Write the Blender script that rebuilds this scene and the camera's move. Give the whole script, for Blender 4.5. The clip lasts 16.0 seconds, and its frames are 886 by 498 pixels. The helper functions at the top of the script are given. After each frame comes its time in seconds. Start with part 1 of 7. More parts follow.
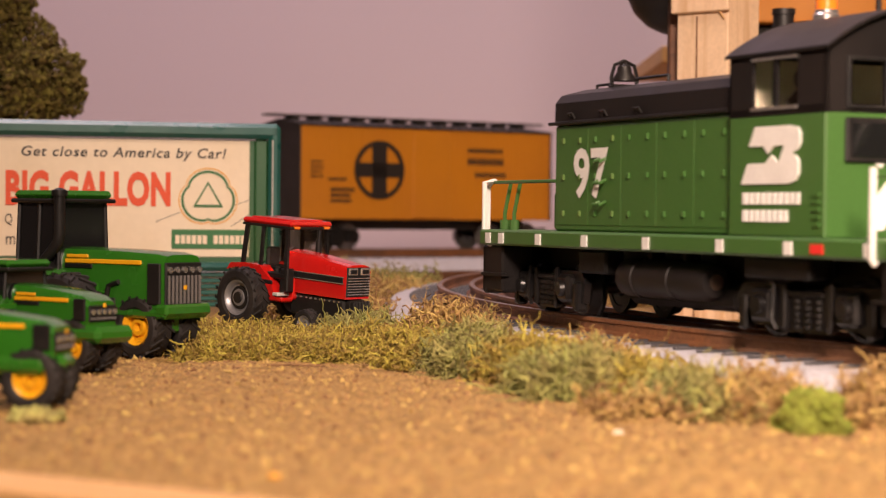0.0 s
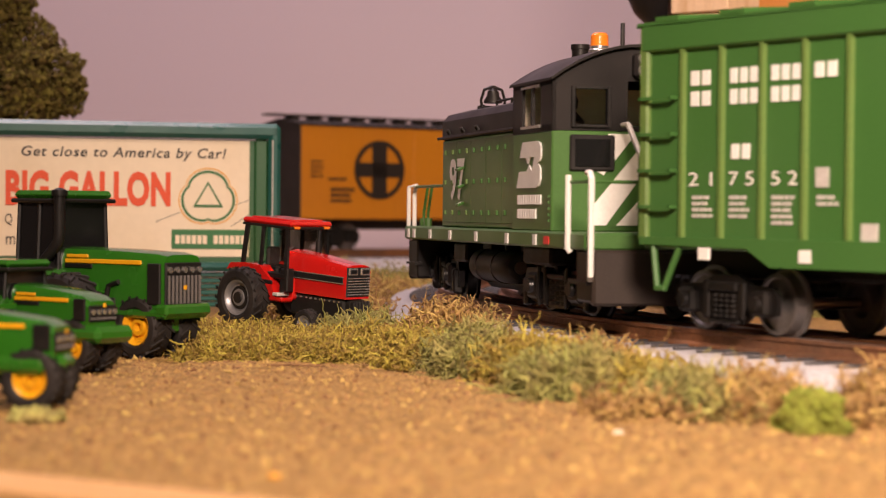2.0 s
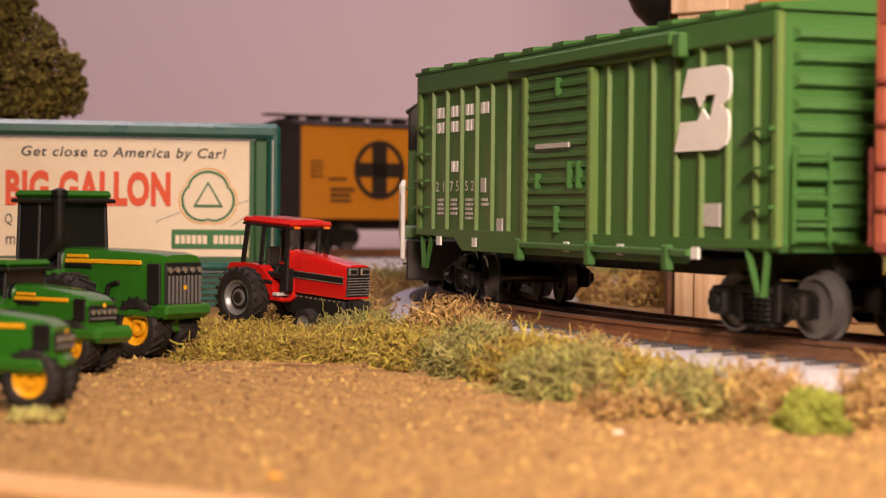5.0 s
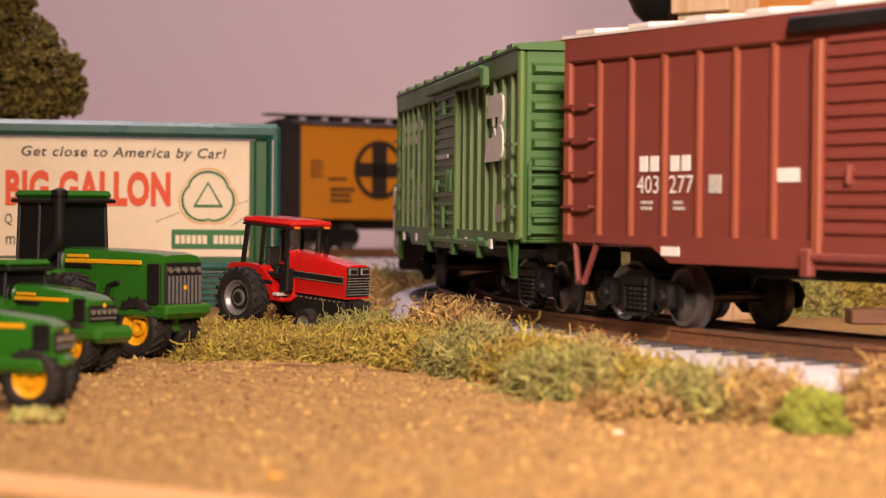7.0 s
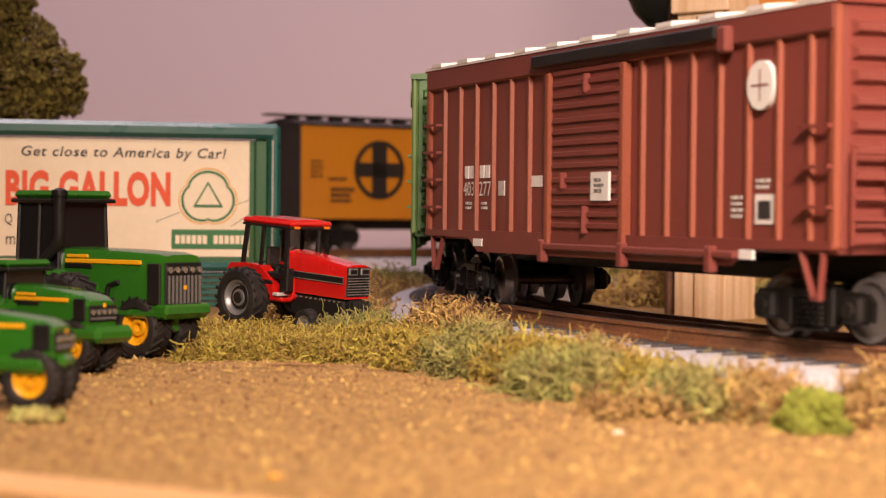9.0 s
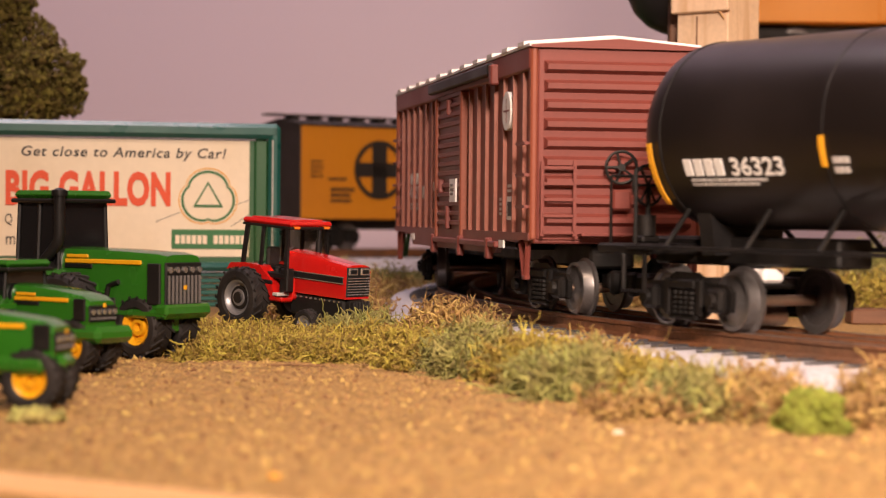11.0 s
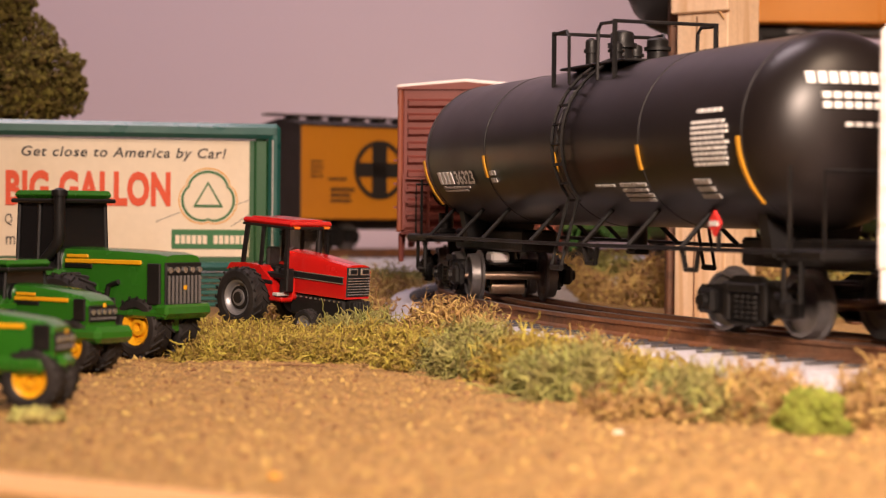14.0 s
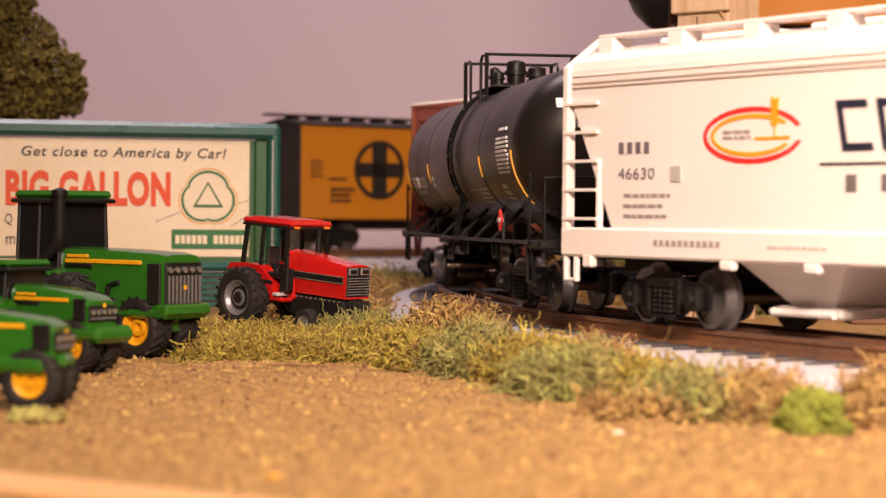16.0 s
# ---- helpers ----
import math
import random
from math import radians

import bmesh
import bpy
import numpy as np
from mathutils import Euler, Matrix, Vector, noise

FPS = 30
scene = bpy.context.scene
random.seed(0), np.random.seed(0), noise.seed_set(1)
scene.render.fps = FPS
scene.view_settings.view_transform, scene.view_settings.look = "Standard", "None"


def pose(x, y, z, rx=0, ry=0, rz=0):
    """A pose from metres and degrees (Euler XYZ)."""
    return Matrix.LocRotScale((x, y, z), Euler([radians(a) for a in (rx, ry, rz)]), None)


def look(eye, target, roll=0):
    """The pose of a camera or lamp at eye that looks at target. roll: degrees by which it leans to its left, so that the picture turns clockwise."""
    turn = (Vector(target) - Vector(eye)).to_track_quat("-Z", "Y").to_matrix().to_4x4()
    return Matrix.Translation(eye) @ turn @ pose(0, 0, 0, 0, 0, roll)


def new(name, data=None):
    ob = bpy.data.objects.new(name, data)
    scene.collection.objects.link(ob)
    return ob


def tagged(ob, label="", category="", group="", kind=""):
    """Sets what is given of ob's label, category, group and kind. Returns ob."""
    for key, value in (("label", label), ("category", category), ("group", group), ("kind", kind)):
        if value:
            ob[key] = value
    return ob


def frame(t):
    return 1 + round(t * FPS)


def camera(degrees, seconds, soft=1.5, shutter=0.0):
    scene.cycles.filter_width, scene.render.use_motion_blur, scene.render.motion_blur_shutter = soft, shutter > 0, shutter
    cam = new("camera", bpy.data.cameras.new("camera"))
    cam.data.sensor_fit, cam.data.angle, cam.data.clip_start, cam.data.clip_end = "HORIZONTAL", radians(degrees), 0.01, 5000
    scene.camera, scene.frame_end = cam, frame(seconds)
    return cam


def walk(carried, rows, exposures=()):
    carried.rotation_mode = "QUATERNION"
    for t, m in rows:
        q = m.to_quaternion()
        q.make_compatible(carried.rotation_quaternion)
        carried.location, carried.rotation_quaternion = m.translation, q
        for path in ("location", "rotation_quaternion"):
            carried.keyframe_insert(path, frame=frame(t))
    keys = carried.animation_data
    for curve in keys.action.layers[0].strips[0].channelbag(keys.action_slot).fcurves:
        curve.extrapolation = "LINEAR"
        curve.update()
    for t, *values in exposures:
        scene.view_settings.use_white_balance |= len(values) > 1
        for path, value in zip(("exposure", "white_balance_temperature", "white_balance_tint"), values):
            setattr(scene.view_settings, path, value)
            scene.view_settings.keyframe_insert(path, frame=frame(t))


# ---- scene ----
# O-gauge model railway on a table; z = 0 is the table's sand, the rail heads lie RAIL above it
RAIL = 0.016
CX, CY, R = 0.8359, 0.9981, 0.8207          # the curve's centre and radius
ARC0 = radians(-125.27)                     # where the straight runs into the curve

cam = camera(26.0, 16.0, soft=1.1, shutter=0.4)
cam.data.dof.use_dof = True
cam.data.dof.focus_distance = 0.77
cam.data.dof.aperture_fstop = 18.0
EYE = pose(0, 0, RAIL + 0.0370, 90 - 1.0783, 0, 0) @ pose(0, 0, 0, 0, 0, 0.5296)
walk(cam, [(0, EYE), (16.0, EYE)], exposures=[(0, 0.17), (4.0, 0.17), (6.6, 0.26), (16.0, 0.26)])

# ---- light ----
world = bpy.data.worlds.new("room_light")
scene.world = world
world.use_nodes = True
world.node_tree.nodes["Background"].inputs[0].default_value = (1.0, 0.80, 0.68, 1)
world.node_tree.nodes["Background"].inputs[1].default_value = 0.022


def area_lamp(name, eye, target, size, power, colour, spread=180):
    data = bpy.data.lights.new(name, "AREA")
    data.shape, data.size, data.size_y, data.energy, data.color, data.spread = "RECTANGLE", size[0], size[1], power, colour, radians(spread)
    lamp = new(name, data)
    lamp.matrix_basis = look(eye, target)
    return lamp


# unseen key light by the eye, narrowed to favour the train's side
area_lamp("desk_lamp", (0.09, -0.26, 0.47), (0.37, 0.62, 0.05), (0.18, 0.15), 5.4, (1.0, 0.74, 0.59), 85)
# unseen light over the right front; no fitting is known there
area_lamp("ceiling_lamp", (0.50, -0.10, 1.20), (0.20, 0.55, 0.0), (0.35, 0.35), 10, (1.0, 0.71, 0.50))
# added light that brightens the back wall with a pink tint
area_lamp("ceiling_lamp", (-0.3, 1.3, 1.65), (0.0, 1.8, 0.2), (0.8, 0.8), 20, (1.0, 0.79, 0.84))

# ---- mesh helpers ----
class Shape:
    """Collects the faces of one mesh."""

    def __init__(self):
        self.v, self.f = [], []

    def add(self, verts, faces):
        n = len(self.v)
        self.v += [tuple(p) for p in verts]
        self.f += [tuple(i + n for i in f) for f in faces]
        return self

    def box(self, x, y, z, c=0.0):
        """x, y, z: (low, high); c: the chamfer of the edges."""
        lo, hi = [min(a) for a in (x, y, z)], [max(a) for a in (x, y, z)]
        c = min(c, 0.45 * min(h - l for l, h in zip(lo, hi)))
        if c <= 0:
            pts = [[(lo, hi)[i >> k & 1][k] for k in range(3)] for i in range(8)]
            return self.add(pts, [(0, 2, 3, 1), (4, 5, 7, 6), (0, 1, 5, 4), (2, 6, 7, 3), (0, 4, 6, 2), (1, 3, 7, 5)])
        pts, index = [], {}
        for i in range(8):
            for a in range(3):
                p = [(lo, hi)[i >> k & 1][k] + (0 if k == a else (c, -c)[i >> k & 1]) for k in range(3)]
                index[i, a] = len(pts)
                pts.append(p)
        faces = []
        for a in range(3):
            b, d = (a + 1) % 3, (a + 2) % 3
            for s in (0, 1):
                q = [(s << a) | (m << b) | (n << d) for m, n in ((0, 0), (1, 0), (1, 1), (0, 1))]
                f = [index[i, a] for i in q]
                faces.append(f if s else f[::-1])
            for m in (0, 1):
                for n in (0, 1):
                    p, r = (m << b) | (n << d), (m << b) | (n << d) | (1 << a)
                    f = [index[p, b], index[r, b], index[r, d], index[p, d]]
                    faces.append(f if m != n else f[::-1])
        for i in range(8):
            f = [index[i, k] for k in range(3)]
            faces.append(f if bin(i).count("1") % 2 else f[::-1])
        return self.add(pts, faces)

    def cyl(self, p, q, r, r2=None, n=14, caps=True):
        p, q = Vector(p), Vector(q)
        r2 = r if r2 is None else r2
        d = (q - p).normalized()
        a = d.orthogonal().normalized()
        b = d.cross(a)
        ring = [a * math.cos(t) + b * math.sin(t) for t in (2 * math.pi * i / n for i in range(n))]
        faces = [(i, (i + 1) % n, n + (i + 1) % n, n + i) for i in range(n)]
        if caps:
            faces += [tuple(range(n))[::-1], tuple(range(n, 2 * n))]
        return self.add([p + w * r for w in ring] + [q + w * r2 for w in ring], faces)

    def tube(self, pts, r, n=7):
        pts = [Vector(p) for p in pts]
        verts, faces, ref = [], [], None
        for i, p in enumerate(pts):
            d = (pts[min(i + 1, len(pts) - 1)] - pts[max(i - 1, 0)]).normalized()
            a = d.orthogonal() if ref is None else ref - d * ref.dot(d)
            a.normalize()
            ref, b = a, d.cross(a)
            verts += [p + (a * math.cos(2 * math.pi * k / n) + b * math.sin(2 * math.pi * k / n)) * r for k in range(n)]
            if i:
                o = (i - 1) * n
                faces += [(o + k, o + (k + 1) % n, o + n + (k + 1) % n, o + n + k) for k in range(n)]
        m = len(verts)
        return self.add(verts, faces + [tuple(range(n))[::-1], tuple(range(m - n, m))])

    def prism(self, poly, axis, low, high):
        """poly: corners in the two other axes, in the order of the axes after 'axis'."""
        def put(a, b, h):
            p = [0, 0, 0]
            p[axis], p[(axis + 1) % 3], p[(axis + 2) % 3] = h, a, b
            return p
        n = len(poly)
        area = sum(poly[i - 1][0] * poly[i][1] - poly[i][0] * poly[i - 1][1] for i in range(n))
        poly = poly if area > 0 else poly[::-1]
        return self.add([put(a, b, low) for a, b in poly] + [put(a, b, high) for a, b in poly],
                        [tuple(range(n))[::-1], tuple(range(n, 2 * n))] + [(i, (i + 1) % n, n + (i + 1) % n, n + i) for i in range(n)])

    def lathe(self, profile, at, axis, n=24, caps=True):
        """profile: (along the axis, radius) pairs; at: origin; axis: 0, 1 or 2."""
        verts, faces = [], []
        for h, r in profile:
            for k in range(n):
                t = 2 * math.pi * k / n
                p = list(at)
                p[axis] += h
                p[(axis + 1) % 3] += r * math.cos(t)
                p[(axis + 2) % 3] += r * math.sin(t)
                verts.append(p)
        for i in range(len(profile) - 1):
            o = i * n
            faces += [(o + k, o + (k + 1) % n, o + n + (k + 1) % n, o + n + k) for k in range(n)]
        m = len(verts)
        return self.add(verts, faces + ([tuple(range(n))[::-1], tuple(range(m - n, m))] if caps else []))

    def mirror(self, axis=1):
        n = len(self.v)
        flip = [tuple(-c if k == axis else c for k, c in enumerate(p)) for p in self.v]
        return self.add(flip, [f[::-1] for f in list(self.f)])

    def move(self, m):
        self.v = [tuple(m @ Vector(p)) for p in self.v]
        return self

    def mesh(self, name, material, angle=35):
        me = bpy.data.meshes.new(name)
        me.from_pydata(self.v, [], self.f)
        me.polygons.foreach_set("use_smooth", [True] * len(me.polygons))
        me.set_sharp_from_angle(angle=radians(angle))
        me.materials.append(material)
        return me


def part(name, shape, material, parent, label="", at=None):
    """Links a shape, or mesh data made before, as one mesh under a thing or a part."""
    data = shape if isinstance(shape, bpy.types.Mesh) else shape.mesh(name, material)
    ob = new(name, data)
    ob.parent = parent
    if at is not None:
        ob.matrix_basis = at
    return tagged(ob, label)


def thing(name, label, category, at=None, group="", kind=""):
    ob = new(name)
    ob.empty_display_size = 0.01
    if at is not None:
        ob.matrix_basis = at
    return tagged(ob, label, category, group, kind)


def lettering(name, text, material, parent, at, width=None, height=None, shear=0.0, bold=0.0, spacing=1.0):
    """Flat writing in the built-in font, in the x-y plane of the pose at, from its lower left corner; stretched to width and height."""
    curve = bpy.data.curves.new(name, "FONT")
    curve.body, curve.shear, curve.offset, curve.space_character, curve.resolution_u = text, shear, bold, spacing, 3
    probe = new(name, curve)
    me = bpy.data.meshes.new_from_object(probe.evaluated_get(bpy.context.evaluated_depsgraph_get()))
    bpy.data.objects.remove(probe)
    co = np.empty(len(me.vertices) * 3)
    me.vertices.foreach_get("co", co)
    co = co.reshape(-1, 3)
    lo, hi = co.min(0), co.max(0)
    sy = height / (hi[1] - lo[1])
    sx = width / (hi[0] - lo[0]) if width else sy
    co[:, 0], co[:, 1], co[:, 2] = (co[:, 0] - lo[0]) * sx, (co[:, 1] - lo[1]) * sy, 0
    me.vertices.foreach_set("co", co.ravel())
    me.materials.clear()
    me.materials.append(material)
    me.name = name
    ob = new(name, me)
    ob.parent = parent
    ob.matrix_basis = at
    return ob


# ---- materials ----
def paint(name, base, rough=0.45, metal=0.0, vary=0.18, fine=900.0, coarse=45.0, bump=0.08, second=None, amount=0.5, coat=0.0, island=0.0, each=0.0, gloss=0.5, relief=0.0006):
    """A procedural surface: base colour with grain and patches, a second colour in worn patches, fine relief."""
    m = bpy.data.materials.new(name)
    m.use_nodes = True
    nt = m.node_tree
    bsdf = nt.nodes["Principled BSDF"]
    link = nt.links.new
    co = nt.nodes.new("ShaderNodeTexCoord").outputs["Object"]

    def noise_node(scale, detail=4.0):
        n = nt.nodes.new("ShaderNodeTexNoise")
        n.inputs["Scale"].default_value, n.inputs["Detail"].default_value = scale, detail
        link(co, n.inputs["Vector"])
        return n.outputs["Fac"]

    def ramp(fac, lo, hi, a, b):
        n = nt.nodes.new("ShaderNodeMapRange")
        n.inputs["From Min"].default_value, n.inputs["From Max"].default_value = lo, hi
        n.inputs["To Min"].default_value, n.inputs["To Max"].default_value = a, b
        link(fac, n.inputs["Value"])
        return n.outputs["Result"]

    small, large = noise_node(fine), noise_node(coarse, 6.0)
    mix = nt.nodes.new("ShaderNodeMix")
    mix.data_type = "RGBA"
    mix.inputs["A"].default_value = (*base, 1)
    mix.inputs["B"].default_value = (*(second or tuple(c * 0.75 for c in base)), 1)
    link(ramp(large, 0.5 - 0.18 * (1.3 - amount) + 0.12 * (1 - amount), 0.72, 0.0, amount), mix.inputs["Factor"])
    hsv = nt.nodes.new("ShaderNodeHueSaturation")
    link(mix.outputs["Result"], hsv.inputs["Color"])
    value = ramp(small, 0.25, 0.75, 1 - vary, 1 + vary)
    if island or each:
        src = nt.nodes.new("ShaderNodeNewGeometry").outputs["Random Per Island"] if island else nt.nodes.new("ShaderNodeObjectInfo").outputs["Random"]
        k = island or each
        mul = nt.nodes.new("ShaderNodeMath")
        mul.operation = "MULTIPLY"
        link(value, mul.inputs[0])
        link(ramp(src, 0, 1, 1 - k, 1 + k), mul.inputs[1])
        value = mul.outputs[0]
        link(ramp(src, 0, 1, 0.5 - 0.05 * k, 0.5 + 0.05 * k), hsv.inputs["Hue"])
    link(value, hsv.inputs["Value"])
    link(hsv.outputs["Color"], bsdf.inputs["Base Color"])
    link(ramp(large, 0.3, 0.7, max(0.03, rough - 0.07), min(1.0, rough + 0.09)), bsdf.inputs["Roughness"])
    bsdf.inputs["Metallic"].default_value = metal
    bsdf.inputs["Specular IOR Level"].default_value = gloss
    bsdf.inputs["Coat Weight"].default_value = coat
    bsdf.inputs["Coat Roughness"].default_value = 0.12
    if bump:
        b = nt.nodes.new("ShaderNodeBump")
        b.inputs["Strength"].default_value = bump
        b.inputs["Distance"].default_value = relief
        link(small, b.inputs["Height"])
        link(b.outputs["Normal"], bsdf.inputs["Normal"])
    return m


def wood(name, light, dark, along=2, rings=160.0, rough=0.6):
    """Sawn softwood: stretched grain along one axis of the object."""
    m = paint(name, light, rough, second=dark, amount=0.4, vary=0.08, fine=500, coarse=30)
    nt = m.node_tree
    bsdf = nt.nodes["Principled BSDF"]
    hsv = next(n for n in nt.nodes if n.type == "HUE_SAT")
    mapping = nt.nodes.new("ShaderNodeMapping")
    mapping.inputs["Scale"].default_value = [0.04 if k == along else 1.0 for k in range(3)]
    nt.links.new(next(n for n in nt.nodes if n.type == "TEX_COORD").outputs["Object"], mapping.inputs["Vector"])
    n = nt.nodes.new("ShaderNodeTexNoise")
    n.inputs["Scale"].default_value, n.inputs["Detail"].default_value, n.inputs["Distortion"].default_value = rings, 3.0, 0.6
    nt.links.new(mapping.outputs["Vector"], n.inputs["Vector"])
    ramp = nt.nodes.new("ShaderNodeMapRange")
    ramp.inputs["From Min"].default_value, ramp.inputs["From Max"].default_value = 0.48, 0.66
    nt.links.new(n.outputs["Fac"], ramp.inputs["Value"])
    mix = nt.nodes.new("ShaderNodeMix")
    mix.data_type = "RGBA"
    nt.links.new(hsv.outputs["Color"], mix.inputs["A"])
    mix.inputs["B"].default_value = (*dark, 1)
    nt.links.new(ramp.outputs["Result"], mix.inputs["Factor"])
    nt.links.new(mix.outputs["Result"], bsdf.inputs["Base Color"])
    return m


def glass(name, tint):
    m = bpy.data.materials.new(name)
    m.use_nodes = True
    b = m.node_tree.nodes["Principled BSDF"]
    b.inputs["Base Color"].default_value = (*tint, 1)
    b.inputs["Transmission Weight"].default_value = 1.0
    b.inputs["Roughness"].default_value = 0.05
    b.inputs["IOR"].default_value = 1.1
    return m


# for walls out of view, dark so that less light bounces back
ROOM = paint("unseen_wall_paint", (0.24, 0.20, 0.17), 0.9, vary=0.05, fine=300, coarse=1.5)
WALL = paint("wall_paint", (0.66, 0.57, 0.66), 0.85, vary=0.02, fine=300, coarse=1.2, second=(0.68, 0.60, 0.65), amount=0.7, bump=0.03)
SAND = paint("sand", (0.340, 0.202, 0.063), 0.95, vary=0.5, fine=480, coarse=150, second=(0.23, 0.135, 0.045), amount=0.8, bump=1.0, relief=0.0016)
GRAIN = paint("sand_grain", (0.36, 0.215, 0.080), 0.9, vary=0.2, fine=500, island=0.55, bump=0.1)
PINE = wood("pine", (0.73, 0.54, 0.37), (0.58, 0.38, 0.22))
PINE_ACROSS = wood("pine_board", (0.66, 0.40, 0.17), (0.52, 0.29, 0.11), along=0)
STAINED = wood("stained_wood", (0.16, 0.07, 0.035), (0.09, 0.04, 0.02), along=0)
BALLAST = paint("grey_roadbed", (0.47, 0.455, 0.49), 0.85, vary=0.30, fine=900, coarse=60, second=(0.42, 0.39, 0.37), amount=0.4, bump=0.5)
TIE = paint("tie_plastic", (0.035, 0.034, 0.040), 0.6, vary=0.2, coarse=120, second=(0.12, 0.11, 0.11), amount=0.5, bump=0.2)
RUST = paint("rusty_rail", (0.27, 0.115, 0.050), 0.6, metal=0.35, vary=0.25, fine=500, coarse=25, second=(0.095, 0.065, 0.05), amount=0.9, bump=0.15)
RAILTOP = paint("worn_rail", (0.30, 0.26, 0.25), 0.38, metal=0.8, vary=0.15, coarse=40, second=(0.10, 0.06, 0.04), amount=0.7)
BLACK = paint("black_plastic", (0.009, 0.0085, 0.009), 0.45, vary=0.2, second=(0.03, 0.026, 0.024), amount=0.5, gloss=0.3)
GRIME = paint("grimy_black", (0.007, 0.0065, 0.0065), 0.5, vary=0.3, coarse=90, second=(0.020, 0.015, 0.012), amount=0.5, bump=0.25, gloss=0.22)
TANK = paint("tank_black", (0.0085, 0.0064, 0.0060), 0.35, vary=0.08, coarse=18, second=(0.019, 0.0135, 0.0125), amount=0.6, bump=0.03, gloss=0.40)
STEEL = paint("wheel_steel", (0.22, 0.21, 0.21), 0.38, metal=0.75, vary=0.12, coarse=80, second=(0.12, 0.10, 0.09), amount=0.6)
AXLE = paint("axle_steel", (0.42, 0.30, 0.22), 0.35, metal=0.9, vary=0.1)
GREEN = paint("freight_green", (0.045, 0.135, 0.030), 0.42, vary=0.06, coarse=20, second=(0.055, 0.14, 0.04), amount=0.5, bump=0.03)
# lighter than the body: light on the raised edges put into the colour
GREEN_RIB = paint("edge_lit_green", (0.110, 0.185, 0.046), 0.45, vary=0.12, coarse=90, second=(0.07, 0.16, 0.04), amount=0.5)
LOCO_GREEN = paint("engine_green", (0.05, 0.135, 0.028), 0.42, vary=0.06, coarse=25, second=(0.06, 0.13, 0.035), amount=0.5, bump=0.03)
LOCO_BLACK = paint("engine_black", (0.010, 0.0085, 0.0085), 0.46, vary=0.1, coarse=25, second=(0.020, 0.015, 0.014), amount=0.6, bump=0.04, gloss=0.30)
OXIDE = paint("oxide_red", (0.190, 0.044, 0.034), 0.5, vary=0.07, coarse=22, second=(0.165, 0.040, 0.032), amount=0.6, bump=0.04)
# oxide red raised towards orange, as the ribs look when lit
OXIDE_RIB = paint("edge_lit_oxide", (0.26, 0.070, 0.037), 0.5, vary=0.12, coarse=90, second=(0.24, 0.06, 0.035), amount=0.5)
WHITE = paint("white_lettering", (0.80, 0.79, 0.77), 0.5, vary=0.05, coarse=120, second=(0.66, 0.64, 0.62), amount=0.4, bump=0.0)
SOFTWHITE = paint("faded_lettering", (0.50, 0.48, 0.46), 0.55, vary=0.15, bump=0.0)
ROOFWHITE = paint("white_roof", (0.78, 0.75, 0.74), 0.45, vary=0.05, coarse=40, second=(0.62, 0.58, 0.56), amount=0.5)
HOPPER = paint("hopper_white", (0.86, 0.80, 0.78), 0.42, vary=0.03, coarse=20, second=(0.80, 0.74, 0.71), amount=0.5, bump=0.02)
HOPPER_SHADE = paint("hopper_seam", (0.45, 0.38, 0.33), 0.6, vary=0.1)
NAVY = paint("navy_lettering", (0.02, 0.022, 0.045), 0.5, vary=0.1, bump=0)
GREYTEXT = paint("grey_lettering", (0.16, 0.15, 0.15), 0.55, vary=0.1, bump=0)
RED = paint("red_mark", (0.75, 0.035, 0.03), 0.45, vary=0.05, bump=0)
YELLOW = paint("yellow_mark", (0.75, 0.36, 0.02), 0.5, vary=0.08, bump=0)
REEFER = paint("orange_yellow", (0.55, 0.21, 0.010), 0.5, vary=0.06, coarse=20, second=(0.46, 0.165, 0.008), amount=0.5)
REEFER_BLACK = paint("car_black", (0.02, 0.016, 0.014), 0.5, vary=0.1)
TEAL = paint("teal_paint", (0.012, 0.095, 0.085), 0.32, vary=0.08, coarse=60, second=(0.02, 0.12, 0.10), amount=0.5, coat=0.2)
DARKGREEN = paint("sign_green", (0.02, 0.10, 0.035), 0.5, vary=0.08, coarse=60, second=(0.03, 0.12, 0.05), amount=0.4)
PAPER = paint("cream_paper", (0.80, 0.70, 0.56), 0.6, vary=0.03, fine=300, coarse=25, second=(0.70, 0.58, 0.42), amount=0.5, bump=0.02)
FADEDTEXT = paint("faded_grey_lettering", (0.36, 0.32, 0.32), 0.55, vary=0.15, bump=0)
PRINT = paint("grey_blue_print", (0.16, 0.14, 0.17), 0.55, vary=0.15, bump=0)
INK = paint("dark_ink", (0.03, 0.028, 0.03), 0.6, vary=0.1, bump=0)
INKRED = paint("red_ink", (0.72, 0.075, 0.018), 0.55, vary=0.08, coarse=60, second=(0.66, 0.10, 0.03), amount=0.5, bump=0)
INKGREEN = paint("green_ink", (0.025, 0.16, 0.05), 0.55, vary=0.08, bump=0)
TRACTOR_RED = paint("tractor_red", (0.50, 0.010, 0.008), 0.22, vary=0.04, coarse=60, second=(0.44, 0.010, 0.008), amount=0.4, bump=0.03, coat=0.5)
TRACTOR_GREEN = paint("tractor_green", (0.022, 0.130, 0.010), 0.22, vary=0.05, coarse=60, second=(0.022, 0.125, 0.012), amount=0.4, bump=0.03, coat=0.5)
TRACTOR_YELLOW = paint("tractor_yellow", (0.80, 0.40, 0.010), 0.35, vary=0.05, coarse=80, bump=0.02, coat=0.2)
